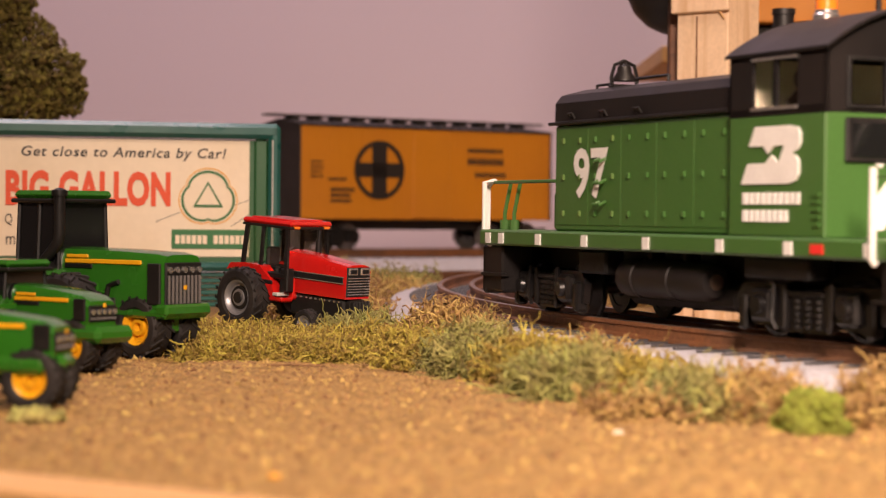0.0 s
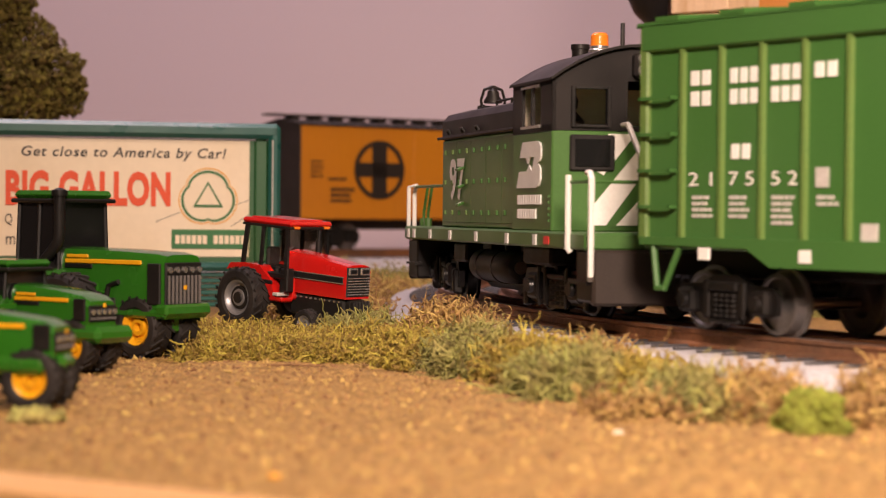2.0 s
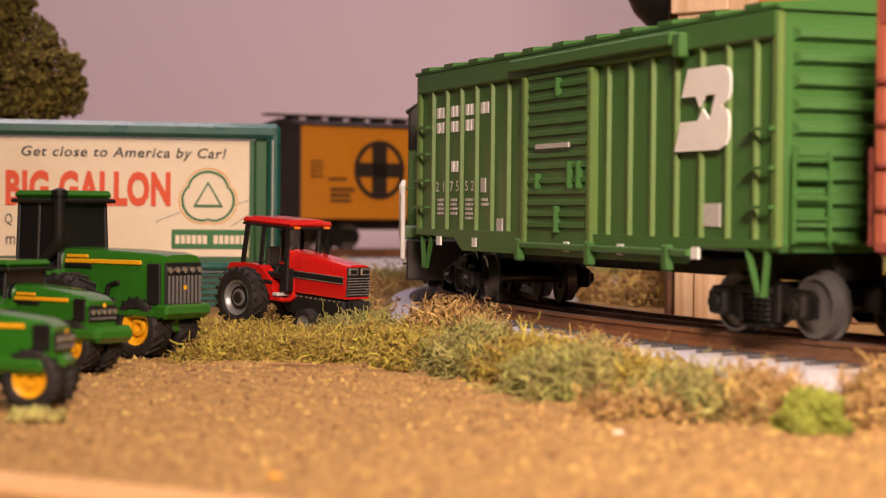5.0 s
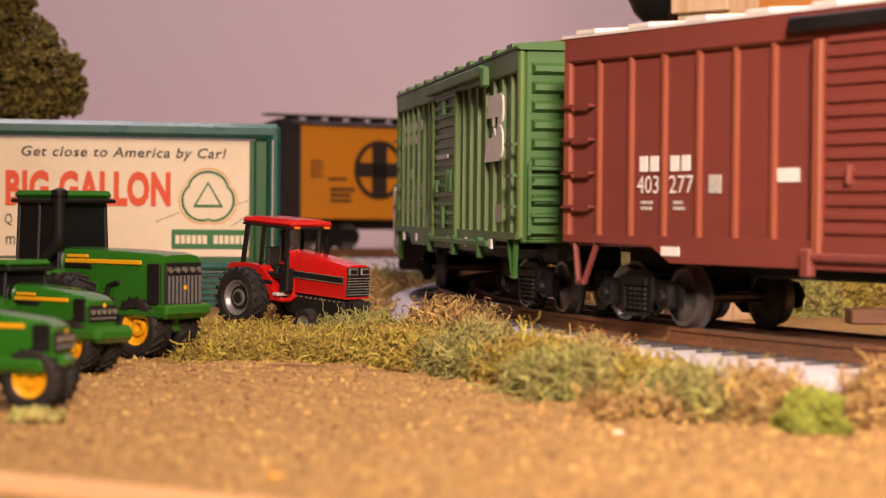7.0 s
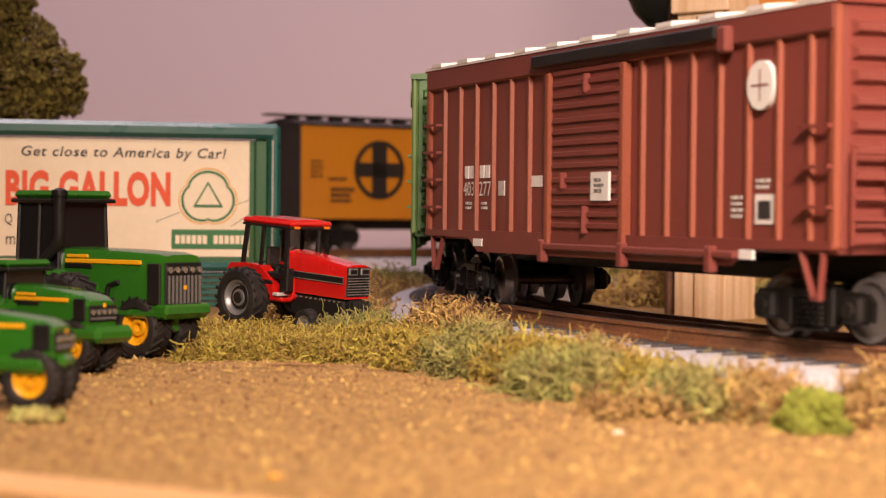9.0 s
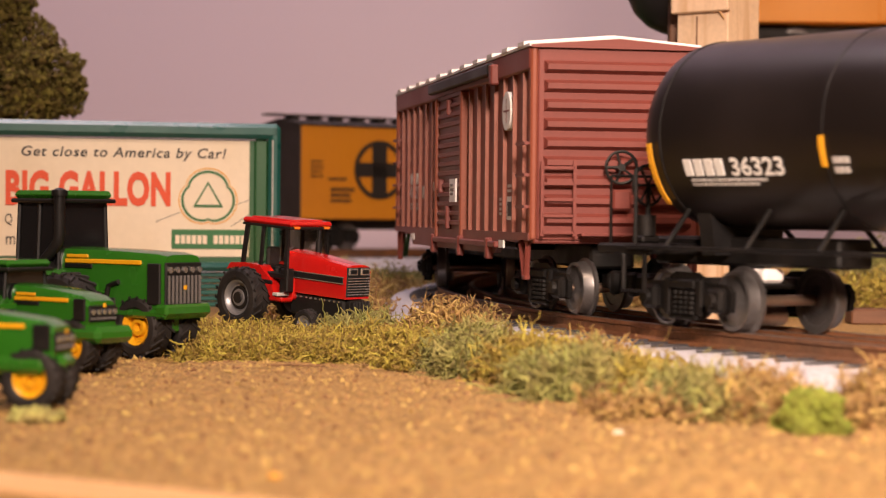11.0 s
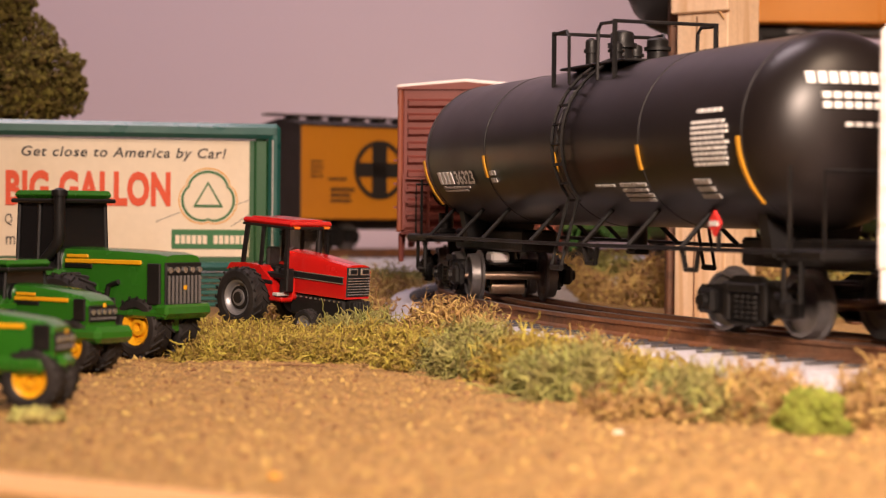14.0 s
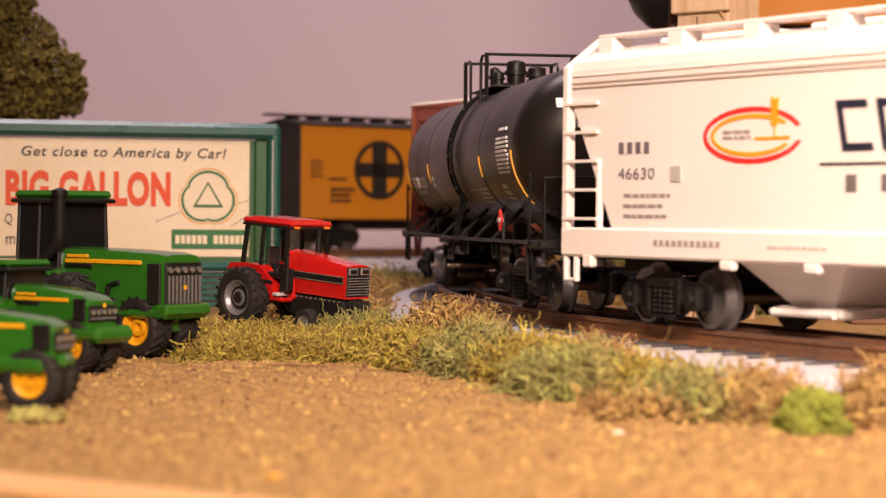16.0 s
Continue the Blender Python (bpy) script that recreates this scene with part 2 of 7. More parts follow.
TYRE = paint("rubber", (0.015, 0.0135, 0.014), 0.62, vary=0.2, coarse=120, second=(0.055, 0.045, 0.04), amount=0.4, bump=0.2, gloss=0.35)
RIM = paint("grey_rim", (0.34, 0.34, 0.36), 0.35, metal=0.6, vary=0.08)
CHROME = paint("silver_trim", (0.62, 0.60, 0.58), 0.25, metal=0.85, vary=0.06)
ORANGE = paint("orange_lens", (0.85, 0.22, 0.02), 0.2, vary=0.03, coat=0.5)
MOSS_GREEN = paint("lichen_green", (0.375, 0.28, 0.050), 0.85, vary=0.12, fine=500, coarse=45, second=(0.36, 0.25, 0.060), amount=0.8, island=0.5, bump=0)
MOSS_BROWN = paint("lichen_brown", (0.43, 0.27, 0.095), 0.85, vary=0.12, fine=500, coarse=60, second=(0.48, 0.31, 0.11), amount=0.8, island=0.45, bump=0)
MOSS_OLIVE = paint("lichen_olive", (0.30, 0.285, 0.085), 0.85, vary=0.12, fine=500, coarse=50, second=(0.46, 0.36, 0.13), amount=0.7, island=0.45, bump=0)
FOAM_BRIGHT = paint("bright_foam", (0.185, 0.205, 0.024), 0.9, vary=0.25, coarse=150, second=(0.11, 0.135, 0.014), amount=0.6, island=0.25, bump=0)
LEAF = paint("foliage_foam", (0.125, 0.098, 0.021), 0.9, vary=0.15, fine=500, coarse=70, second=(0.17, 0.12, 0.025), amount=0.7, island=0.45, bump=0)
BARK = paint("bark", (0.07, 0.045, 0.03), 0.9, vary=0.3, fine=500, bump=0.6)
TWIG = paint("dry_twig", (0.20, 0.105, 0.045), 0.85, vary=0.25, fine=500)
CABGLASS = glass("cab_glass", (0.93, 0.93, 0.90))
TRACTOR_GLASS = glass("tinted_glass", (0.88, 0.87, 0.82))
DARKGLASS = paint("smoked_window", (0.010, 0.010, 0.011), 0.12, vary=0.05, bump=0, coat=0.3)
FIGURE = paint("painted_figure", (0.06, 0.035, 0.03), 0.6, vary=0.1)


# ---- the railway's line ----
def track_at(s):
    """The middle of the line, s metres along it; the curve begins at s = 0."""
    if s < 0:
        return Vector((CX + R * math.cos(ARC0) + s * math.sin(ARC0), CY + R * math.sin(ARC0) - s * math.cos(ARC0), 0))
    a = ARC0 - s / R
    return Vector((CX + R * math.cos(a), CY + R * math.sin(a), 0))


def sweep(section, stations):
    """A closed section of (sideways to the left, height) corners, drawn along stations of (place, heading)."""
    sh, n = Shape(), len(section)
    verts, faces = [], []
    for i, (p, d) in enumerate(stations):
        left = Vector((-d.y, d.x, 0))
        verts += [p + left * a + Vector((0, 0, b)) for a, b in section]
        if i:
            o = (i - 1) * n
            faces += [(o + k, o + (k + 1) % n, o + n + (k + 1) % n, o + n + k) for k in range(n)]
    m = len(verts)
    return sh.add(verts, faces + [tuple(range(n))[::-1], tuple(range(m - n, m))])


def stations(s0, s1, step, line=track_at):
    out, k = [], int(round((s1 - s0) / step))
    for i in range(k + 1):
        s = s0 + (s1 - s0) * i / k
        out.append((line(s), (line(s + 0.001) - line(s - 0.001)).normalized()))
    return out


# ---- room ----
def slab(name, x, y, z, material, label):
    ob = part(name, Shape().box(x, y, z), material, None, label)
    return tagged(ob, "", name.split("_")[0], "", "structure")


slab("wall_north", (-2.4, 3.2), (2.10, 2.20), (-0.9, 1.7), WALL, "plain pale lilac painted wall behind the layout")
# south, west and east walls are unseen, added to close and dim the room
slab("wall_south", (-2.4, 3.2), (-2.60, -2.50), (-0.9, 1.7), ROOM, "unseen brown-grey wall added to dim the bounced light")
slab("wall_west", (-2.5, -2.4), (-2.6, 2.2), (-0.9, 1.7), ROOM, "unseen brown-grey wall added to dim the bounced light")
slab("wall_east", (3.2, 3.3), (-2.6, 2.2), (-0.9, 1.7), ROOM, "unseen brown-grey wall added to dim the bounced light")
slab("floor", (-2.5, 3.3), (-2.6, 2.2), (-1.0, -0.9), STAINED, "brown wooden floor of the room")
slab("ceiling", (-2.5, 3.3), (-2.6, 2.2), (1.7, 1.8), WALL, "plain pale ceiling")

# ---- the layout's table: a along its front edge, b into the table ----
EDGE, ALONG, INTO = Vector((-0.0625, 0.369, 0)), Vector((0.862, -0.507, 0)), Vector((0.507, 0.862, 0))


def spread(lo, a, b, hi, fine, coarse):
    return np.concatenate([np.arange(lo, a, coarse), np.arange(a, b, fine), np.arange(b, hi + coarse, coarse)])


def sand_height(x, y):
    return 0.0011 * noise.noise((x * 38, y * 38, 0)) + 0.0010 * noise.noise((x * 120, y * 120, 3)) + 0.0008 * noise.noise((x * 290, y * 290, 5))


def make_ground():
    us, vs = spread(-1.5, -0.30, 0.36, 2.4, 0.0016, 0.06), spread(0.0, 0.0, 0.42, 2.3, 0.0016, 0.06)
    verts, faces = [], []
    for v in vs:
        for u in us:
            p = EDGE + ALONG * float(u) + INTO * float(v)
            verts.append((p.x, min(p.y, 2.10), sand_height(p.x, p.y) if v < 0.5 and -0.4 < u < 0.5 else 0.0))
    n = len(us)
    for j in range(len(vs) - 1):
        faces += [(j * n + i, j * n + i + 1, (j + 1) * n + i + 1, (j + 1) * n + i) for i in range(n - 1)]
    ob = part("ground", Shape().add(verts, faces), SAND, None, "coarse tan sand scattered over the layout's table top")
    tagged(ob, "", "ground", "", "structure")


make_ground()


def crumbs(name, places, sizes, material, rng, parent=None, label=""):
    """Many small irregular eight-sided bits in one mesh."""
    base = np.array([(1, 0, 0), (-1, 0, 0), (0, 1, 0), (0, -1, 0), (0, 0, 1), (0, 0, -1)], float)
    tri = np.array([(0, 2, 4), (2, 1, 4), (1, 3, 4), (3, 0, 4), (2, 0, 5), (1, 2, 5), (3, 1, 5), (0, 3, 5)])
    n = len(places)
    v = base[None] * rng.uniform(0.5, 1.3, (n, 6, 1)) + rng.normal(0, 0.18, (n, 6, 3))
    q = rng.uniform(0, 2 * math.pi, n)
    c, s = np.cos(q)[:, None], np.sin(q)[:, None]
    v = np.stack([v[..., 0] * c - v[..., 1] * s, v[..., 0] * s + v[..., 1] * c, v[..., 2]], -1)
    v = v * np.asarray(sizes)[:, None, None] + np.asarray(places)[:, None, :]
    f = (tri[None] + 6 * np.arange(n)[:, None, None]).reshape(-1, 3)
    me = bpy.data.meshes.new(name)
    me.from_pydata(v.reshape(-1, 3).tolist(), [], f.tolist())
    me.materials.append(material)
    return part(name, me, material, parent, label)


rng = np.random.default_rng(4)
grain_uv = np.stack([rng.uniform(-0.25, 0.33, 26000), 0.41 * rng.uniform(0, 1, 26000)], 1)
grain_at = [EDGE + ALONG * float(u) + INTO * float(v) for u, v in grain_uv]
sand_bits = crumbs("loose_sand", [(p.x, p.y, sand_height(p.x, p.y) + 0.0001) for p in grain_at], 0.00028 + 0.00080 * rng.random(26000) ** 3, GRAIN, rng, None,
                   "loose tan and brown sand grains on the ground")
tagged(sand_bits, "", "sand", "", "stuff")


def table_frame():
    rim = thing("table", "pine-framed train table with a raised front rim", "table")
    turn = pose(EDGE.x, EDGE.y, 0, 0, 0, math.degrees(math.atan2(ALONG.y, ALONG.x)))
    part("rim", Shape().box((-1.5, 2.4), (-0.020, -0.0005), (-0.09, 0.0006), 0.0004), PINE_ACROSS, rim, "", turn)
    part("tabletop", Shape().box((-1.5, 2.4), (0.0, 0.75), (-0.03, -0.004), 0.001), PINE_ACROSS, rim, "", turn)
    for u in (-1.3, 2.2):
        for v in (0.05, 0.65):
            part("leg", Shape().box((u, u + 0.08), (v, v + 0.08), (-0.9, -0.03), 0.003), PINE, rim, "", turn)


table_frame()

# ---- tracks ----
BED = [(-0.050, 0.0002), (-0.041, 0.0092), (-0.039, 0.0098), (0.039, 0.0098), (0.041, 0.0092), (0.050, 0.0002)]


def rail_section(o, bottom, top):
    h = top - bottom
    return [(o - 0.0028, bottom), (o + 0.0028, bottom), (o + 0.0026, bottom + 0.0008), (o + 0.0008, bottom + 0.0016), (o + 0.0008, top - 0.0020),
            (o + 0.0015, top - 0.0014), (o + 0.0014, top - 0.0002), (o - 0.0014, top - 0.0002), (o - 0.0015, top - 0.0014), (o - 0.0008, top - 0.0020),
            (o - 0.0008, bottom + 0.0016), (o - 0.0026, bottom + 0.0008)]


def make_track(label, s0, s1, step, line, z, ties0, ties1, gap):
    tr = tagged(thing("railway_track", label, "track"), kind="structure")
    st = stations(s0, s1, step, line)
    part("roadbed", sweep([(a, b + z) for a, b in BED], st), BALLAST, tr, "grey moulded ballast roadbed")
    for o in (-0.0166, 0.0, 0.0166):
        rail = part("rail", sweep([(a, b + z) for a, b in rail_section(o, 0.0101, RAIL)], st), RUST, tr, "rust-brown steel rail")
        part("railhead", sweep([(o - 0.0012, RAIL - 0.0003 + z), (o + 0.0012, RAIL - 0.0003 + z), (o + 0.0009, RAIL + z), (o - 0.0009, RAIL + z)], st), RAILTOP, rail)
    tie = Shape().box((-0.0014, 0.0014), (-0.0325, 0.0325), (0.0090, 0.0106), 0.0003).mesh("tie", TIE)
    s = ties0
    while s < ties1:
        p, d = line(s), line(s + 0.001) - line(s - 0.001)
        part("tie", tie, TIE, tr, "", pose(p.x, p.y, z, 0, 0, math.degrees(math.atan2(d.y, d.x))))
        s += gap
    return tr


make_track("grey three-rail curved track on moulded ballast over the sand", -1.6, 2.5, 0.02, track_at, 0.0, 0.10, 1.75, 0.0125)
SIDING = (Vector((-0.23, 1.375, 0)), Vector((0.825, 0.565, 0)))


def siding_at(s):
    return SIDING[0] + SIDING[1] * s


SIDING_Z = 0.0085
make_track("three-rail siding on grey ballast close to the wall", -0.6, 0.85, 0.1, siding_at, SIDING_Z, -0.1, 0.6, 0.0125)
siding_base = part("siding_board", sweep([(-0.06, 0.0003), (-0.06, SIDING_Z), (0.06, SIDING_Z), (0.06, 0.0003)][::-1], stations(-0.65, 0.9, 0.1, siding_at)), STAINED, None,
                   "brown wooden board that carries the siding")
tagged(siding_base, "", "board", "", "structure")


# ---- moss ----
def strand_mesh(name, p, d, length, radius, rng, material, seg=7, curl=1.0):
    """Thin tapered crooked three-sided threads from the places p along d."""
    n = len(p)
    pts = np.empty((n, seg + 1, 3))
    pts[:, 0] = p
    d = d / np.linalg.norm(d, axis=1, keepdims=True)
    for i in range(seg):
        d = d + rng.normal(0, curl, (n, 3))
        d = d / np.linalg.norm(d, axis=1, keepdims=True)
        pts[:, i + 1] = pts[:, i] + d * (length / seg)[:, None]
    pts[..., 2] = np.maximum(pts[..., 2], 0.0002)
    ax = rng.normal(0, 1, (n, 3))
    e1 = np.cross(d, ax)
    e1 /= np.linalg.norm(e1, axis=1, keepdims=True)
    e2 = np.cross(d, e1)
    taper = np.linspace(1.0, 0.45, seg + 1)
    v = np.empty((n, seg + 1, 3, 3))
    for k in range(3):
        w = e1 * math.cos(2.0944 * k) + e2 * math.sin(2.0944 * k)
        v[:, :, k] = pts + w[:, None, :] * (radius[:, None] * taper[None])[..., None]
    ring = np.arange(seg)[:, None] * 3
    k = np.arange(3)[None]
    quad = np.stack([ring + k, ring + (k + 1) % 3, ring + 3 + (k + 1) % 3, ring + 3 + k], -1).reshape(-1, 4)
    f = (quad[None] + (np.arange(n) * (seg + 1) * 3)[:, None, None]).reshape(-1, 4)
    me = bpy.data.meshes.new(name)
    me.vertices.add(n * (seg + 1) * 3)
    me.vertices.foreach_set("co", v.ravel())
    me.loops.add(f.size)
    me.loops.foreach_set("vertex_index", f.ravel().astype(np.int32))
    me.polygons.add(len(f))
    me.polygons.foreach_set("loop_start", np.arange(0, f.size, 4, dtype=np.int32))
    me.polygons.foreach_set("use_smooth", np.ones(len(f), bool))
    me.update(calc_edges=True)
    me.materials.append(material)
    return me, pts


def moss(x, y, rx, ry, h, material, n, label, seed, thick=0.00042, reach=0.0075, group="moss along the track"):
    r = np.random.default_rng(seed)
    a, q = r.uniform(0, 2 * math.pi, n), np.sqrt(r.random(n))
    lump = 0.72 + 0.28 * np.sin(3 * a + seed) * np.cos(2 * a - seed)
    u, v = q * np.cos(a) * lump, q * np.sin(a) * lump
    top = np.sqrt(np.maximum(0.02, 1 - q ** 2))
    hump = 0.75 + 0.25 * np.sin(u * 6 + seed) * np.cos(v * 5 + seed * 2)
    z = h * top * hump * r.random(n) ** 0.45
    p = np.stack([u * rx, v * ry, z + 0.0004], 1)
    d = np.stack([u * 0.8, v * 0.8, 0.05 + 0.30 * r.random(n)], 1) + r.normal(0, 0.9, (n, 3))
    m1 = int(n * 0.55)
    me, pts = strand_mesh("moss_clump", p[:m1], d[:m1], reach * r.uniform(0.5, 1.3, m1), thick * r.uniform(0.55, 1.6, m1), r, material)
    # side twigs that fork off the threads
    pick, at = r.integers(0, m1, n - m1), r.integers(2, 5, n - m1)
    me2, _ = strand_mesh("twig_tangle", pts[pick, at], d[pick] + r.normal(0, 0.8, (n - m1, 3)), reach * r.uniform(0.25, 0.6, n - m1), thick * r.uniform(0.5, 0.9, n - m1), r, material, seg=3)
    clump = part("moss_clump", me, material, None, label, pose(x, y, 0))
    part("twig_tangle", me2, material, clump)
    return tagged(clump, "", "moss", group)


GREEN_LABEL = "dry curly yellow-green reindeer moss on the sand"
BROWN_LABEL = "tangled brown dried moss beside the roadbed"
OLIVE_LABEL = "olive and tan dried moss tuft along the sand's edge"
FRONT_MOSS = [(-0.094, 0.755, 0.026, 0.045, 0.0040, MOSS_GREEN, 2400), (-0.074, 0.712, 0.028, 0.050, 0.0042, MOSS_GREEN, 3000), (-0.055, 0.705, 0.032, 0.045, 0.0045, MOSS_GREEN, 3000),
              (-0.070, 0.790, 0.050, 0.050, 0.0022, MOSS_GREEN, 3000), (-0.026, 0.712, 0.030, 0.048, 0.0078, MOSS_GREEN, 3400), (-0.120, 0.810, 0.040, 0.050, 0.0035, MOSS_GREEN, 2400),
              (0.002, 0.742, 0.023, 0.040, 0.0185, MOSS_BROWN, 3000), (-0.004, 0.672, 0.024, 0.032, 0.008, MOSS_GREEN, 2200), (0.014, 0.640, 0.021, 0.036, 0.0145, MOSS_OLIVE, 2400),
              (0.028, 0.598, 0.020, 0.034, 0.0135, MOSS_GREEN, 2200), (0.050, 0.620, 0.018, 0.030, 0.010, MOSS_BROWN, 1500), (0.040, 0.556, 0.021, 0.030, 0.0125, MOSS_OLIVE, 2000),
              (0.060, 0.545, 0.018, 0.026, 0.0095, MOSS_GREEN, 1300), (0.068, 0.515, 0.019, 0.024, 0.0085, MOSS_OLIVE, 1200), (0.085, 0.505, 0.014, 0.018, 0.0095, MOSS_BROWN, 800), (0.052, 0.500, 0.020, 0.012, 0.0030, MOSS_BROWN, 420),
              (0.112, 0.492, 0.014, 0.016, 0.011, MOSS_BROWN, 900), (-0.030, 0.775, 0.022, 0.030, 0.009, MOSS_OLIVE, 1600)]
BACK_MOSS = [(-0.075, 1.260, 0.050, 0.060, 0.016, MOSS_BROWN, 2200), (-0.030, 1.120, 0.022, 0.060, 0.010, MOSS_BROWN, 1500), (-0.110, 1.130, 0.050, 0.060, 0.010, MOSS_BROWN, 1600),
             (-0.160, 0.880, 0.050, 0.060, 0.008, MOSS_GREEN, 1500), (-0.055, 0.930, 0.045, 0.060, 0.009, MOSS_BROWN, 1600), (-0.055, 1.080, 0.040, 0.070, 0.014, MOSS_BROWN, 1700),
             (-0.030, 1.200, 0.040, 0.060, 0.015, MOSS_OLIVE, 1300), (0.190, 1.030, 0.030, 0.030, 0.014, MOSS_OLIVE, 2200), (0.232, 1.045, 0.034, 0.032, 0.022, MOSS_GREEN, 2400),
             (0.128, 1.120, 0.034, 0.034, 0.030, MOSS_BROWN, 1700), (0.075, 1.190, 0.034, 0.040, 0.027, MOSS_BROWN, 1500), (0.185, 1.160, 0.040, 0.040, 0.036, MOSS_BROWN, 1500),
             (0.260, 1.200, 0.050, 0.050, 0.040, MOSS_OLIVE, 1500), (0.110, 1.330, 0.060, 0.060, 0.030, MOSS_OLIVE, 1300), (0.200, 1.400, 0.060, 0.060, 0.034, MOSS_BROWN, 1200)]
for k, (x, y, rx, ry, h, mat, n) in enumerate(FRONT_MOSS + BACK_MOSS):
    front = k < len(FRONT_MOSS)
    moss(x, y, rx, ry, h, mat, int(n * 1.9) if front else n, {MOSS_GREEN: GREEN_LABEL, MOSS_BROWN: BROWN_LABEL, MOSS_OLIVE: OLIVE_LABEL}[mat], k + 1, 0.00042 if front else 0.0007, (0.0100 if h < 0.008 else 0.0130) if front else 0.017,
         "moss along the track" if front else "moss behind the track")


def foam_clump(x, y, rx, ry, h, n, material, label, seed):
    r = np.random.default_rng(seed)
    a, c = r.uniform(0, 2 * math.pi, n), r.random(n)
    s = np.sqrt(1 - c ** 2)
    bumps = 0.8 + 0.2 * np.sin(4 * a + seed) * np.cos(5 * c)
    p = np.stack([rx * s * np.cos(a) * bumps, ry * s * np.sin(a) * bumps, h * c * bumps + 0.0004], 1) * (0.75 + 0.25 * r.random(n))[:, None]
    ob = crumbs("foliage_tuft", p, r.uniform(0.0006, 0.0014, n), material, r, None, label)
    ob.matrix_basis = pose(x, y, 0)
    return tagged(ob, "", "foliage")


foam_clump(0.0905, 0.470, 0.0105, 0.010, 0.0125, 1500, FOAM_BRIGHT, "bright green foam foliage tuft on the sand", 3)
foam_clump(-0.1010, 0.478, 0.0080, 0.006, 0.0035, 350, MOSS_OLIVE, "flat olive tuft pressed under the tractor wheel", 5)


def stray(x, y, length, turn, material, label):
    ob = part("twig", Shape().tube([(-length / 2, 0, 0.0008), (-length * 0.1, 0.0006, 0.0010), (length / 2, -0.0004, 0.0006)], 0.0004, 6), material, None, label, pose(x, y, 0, 0, 0, turn))
    return tagged(ob, "", "twig")


stray(-0.050, 0.650, 0.021, 4, TWIG, "thin brown twig lying on the sand")


def pebble(x, y, size, material, label, seed):
    r = np.random.default_rng(seed)
    sh, n = Shape(), 7
    prof = [(-0.5, 0.2), (-0.35, 0.7), (0.0, 1.0), (0.35, 0.75), (0.55, 0.25)]
    sh.lathe([(h * size * 0.8, w * size) for h, w in prof], (0, 0, 0), 2, n)
    sh.v = [tuple(np.array(v) * (1 + r.normal(0, 0.10, 3))) for v in sh.v]
    return tagged(part("pebble", sh, material, None, label, pose(x, y, size * 0.3)), "", "pebble")


pebble(0.0427, 0.4620, 0.0015, PAPER, "tiny pale pebble on the sand", 1)
pebble(-0.0330, 0.3790, 0.0016, YELLOW, "small yellow chip near the rim", 2)
pebble(-0.0450, 0.4990, 0.0009, FOAM_BRIGHT, "crumb of green foam on the sand", 3)


# ---- rolling stock: x forwards, y to the left, z up from the rail heads ----
WHEEL_R = 0.0098


def wheelset_mesh():
    sh = Shape()
    for s in (1, -1):
        prof = [(0.0128, 0.0022), (0.0132, 0.0040), (0.0140, 0.0048), (0.0140, 0.0082), (0.0136, 0.0086), (0.0136, 0.0110), (0.0148, 0.0112), (0.0152, 0.0100), (0.0158, WHEEL_R),
                (0.0190, WHEEL_R - 0.0003), (0.0192, 0.0084), (0.0182, 0.0078), (0.0182, 0.0045), (0.0192, 0.0030), (0.0194, 0.0014)]
        if s < 0:
            prof = [(-h, r) for h, r in prof][::-1]
        sh.lathe(prof, (0, 0, 0), 1, 28)
    return sh.mesh("wheelset", STEEL)


WHEELSET = wheelset_mesh()
AXLE_MESH = Shape().lathe([(-0.0225, 0.0012), (-0.0130, 0.0014), (-0.0128, 0.0018), (0.0128, 0.0018), (0.0130, 0.0014), (0.0225, 0.0012)], (0, 0, 0), 1, 12).mesh("axle", AXLE)


def sideframe_mesh():
    sh = Shape()
    y0, y1 = 0.0212, 0.0250
    arch = [(-0.0260, 0.0125), (-0.0235, 0.0150), (-0.0120, 0.0155), (-0.0060, 0.0185), (0.0060, 0.0185), (0.0120, 0.0155), (0.0235, 0.0150), (0.0260, 0.0125), (0.0255, 0.0065),
            (0.0150, 0.0070), (0.0085, 0.0030), (-0.0085, 0.0030), (-0.0150, 0.0070), (-0.0255, 0.0065)]
    sh.prism([(z, x) for x, z in arch], 1, y0 + 0.0012, y1 - 0.0008)
    for s in (1, -1):
        sh.box((s * 0.0145, s * 0.0235), (y0, y1 + 0.0018), (0.0060, 0.0140), 0.0012)
        sh.cyl((s * 0.019, y1 + 0.0015, 0.0100), (s * 0.019, y1 + 0.0034, 0.0100), 0.0026, 0.0022, 10)
        sh.box((s * 0.0075, s * 0.0110), (y0, y1 + 0.0006), (0.0045, 0.0165), 0.0006)
    for x in (-0.0045, -0.0015, 0.0015, 0.0045):
        for k in range(5):
            z = 0.0050 + 0.0016 * k
            sh.cyl((x, y1 - 0.0002, z), (x, y1 - 0.0002, z + 0.0011), 0.0014, n=8)
    sh.box((-0.0075, 0.0075), (y0, y1 + 0.0012), (0.0130, 0.0162), 0.0006)
    sh.box((-0.0080, 0.0080), (y0, y1 + 0.0004), (0.0030, 0.0048), 0.0006)
    return sh


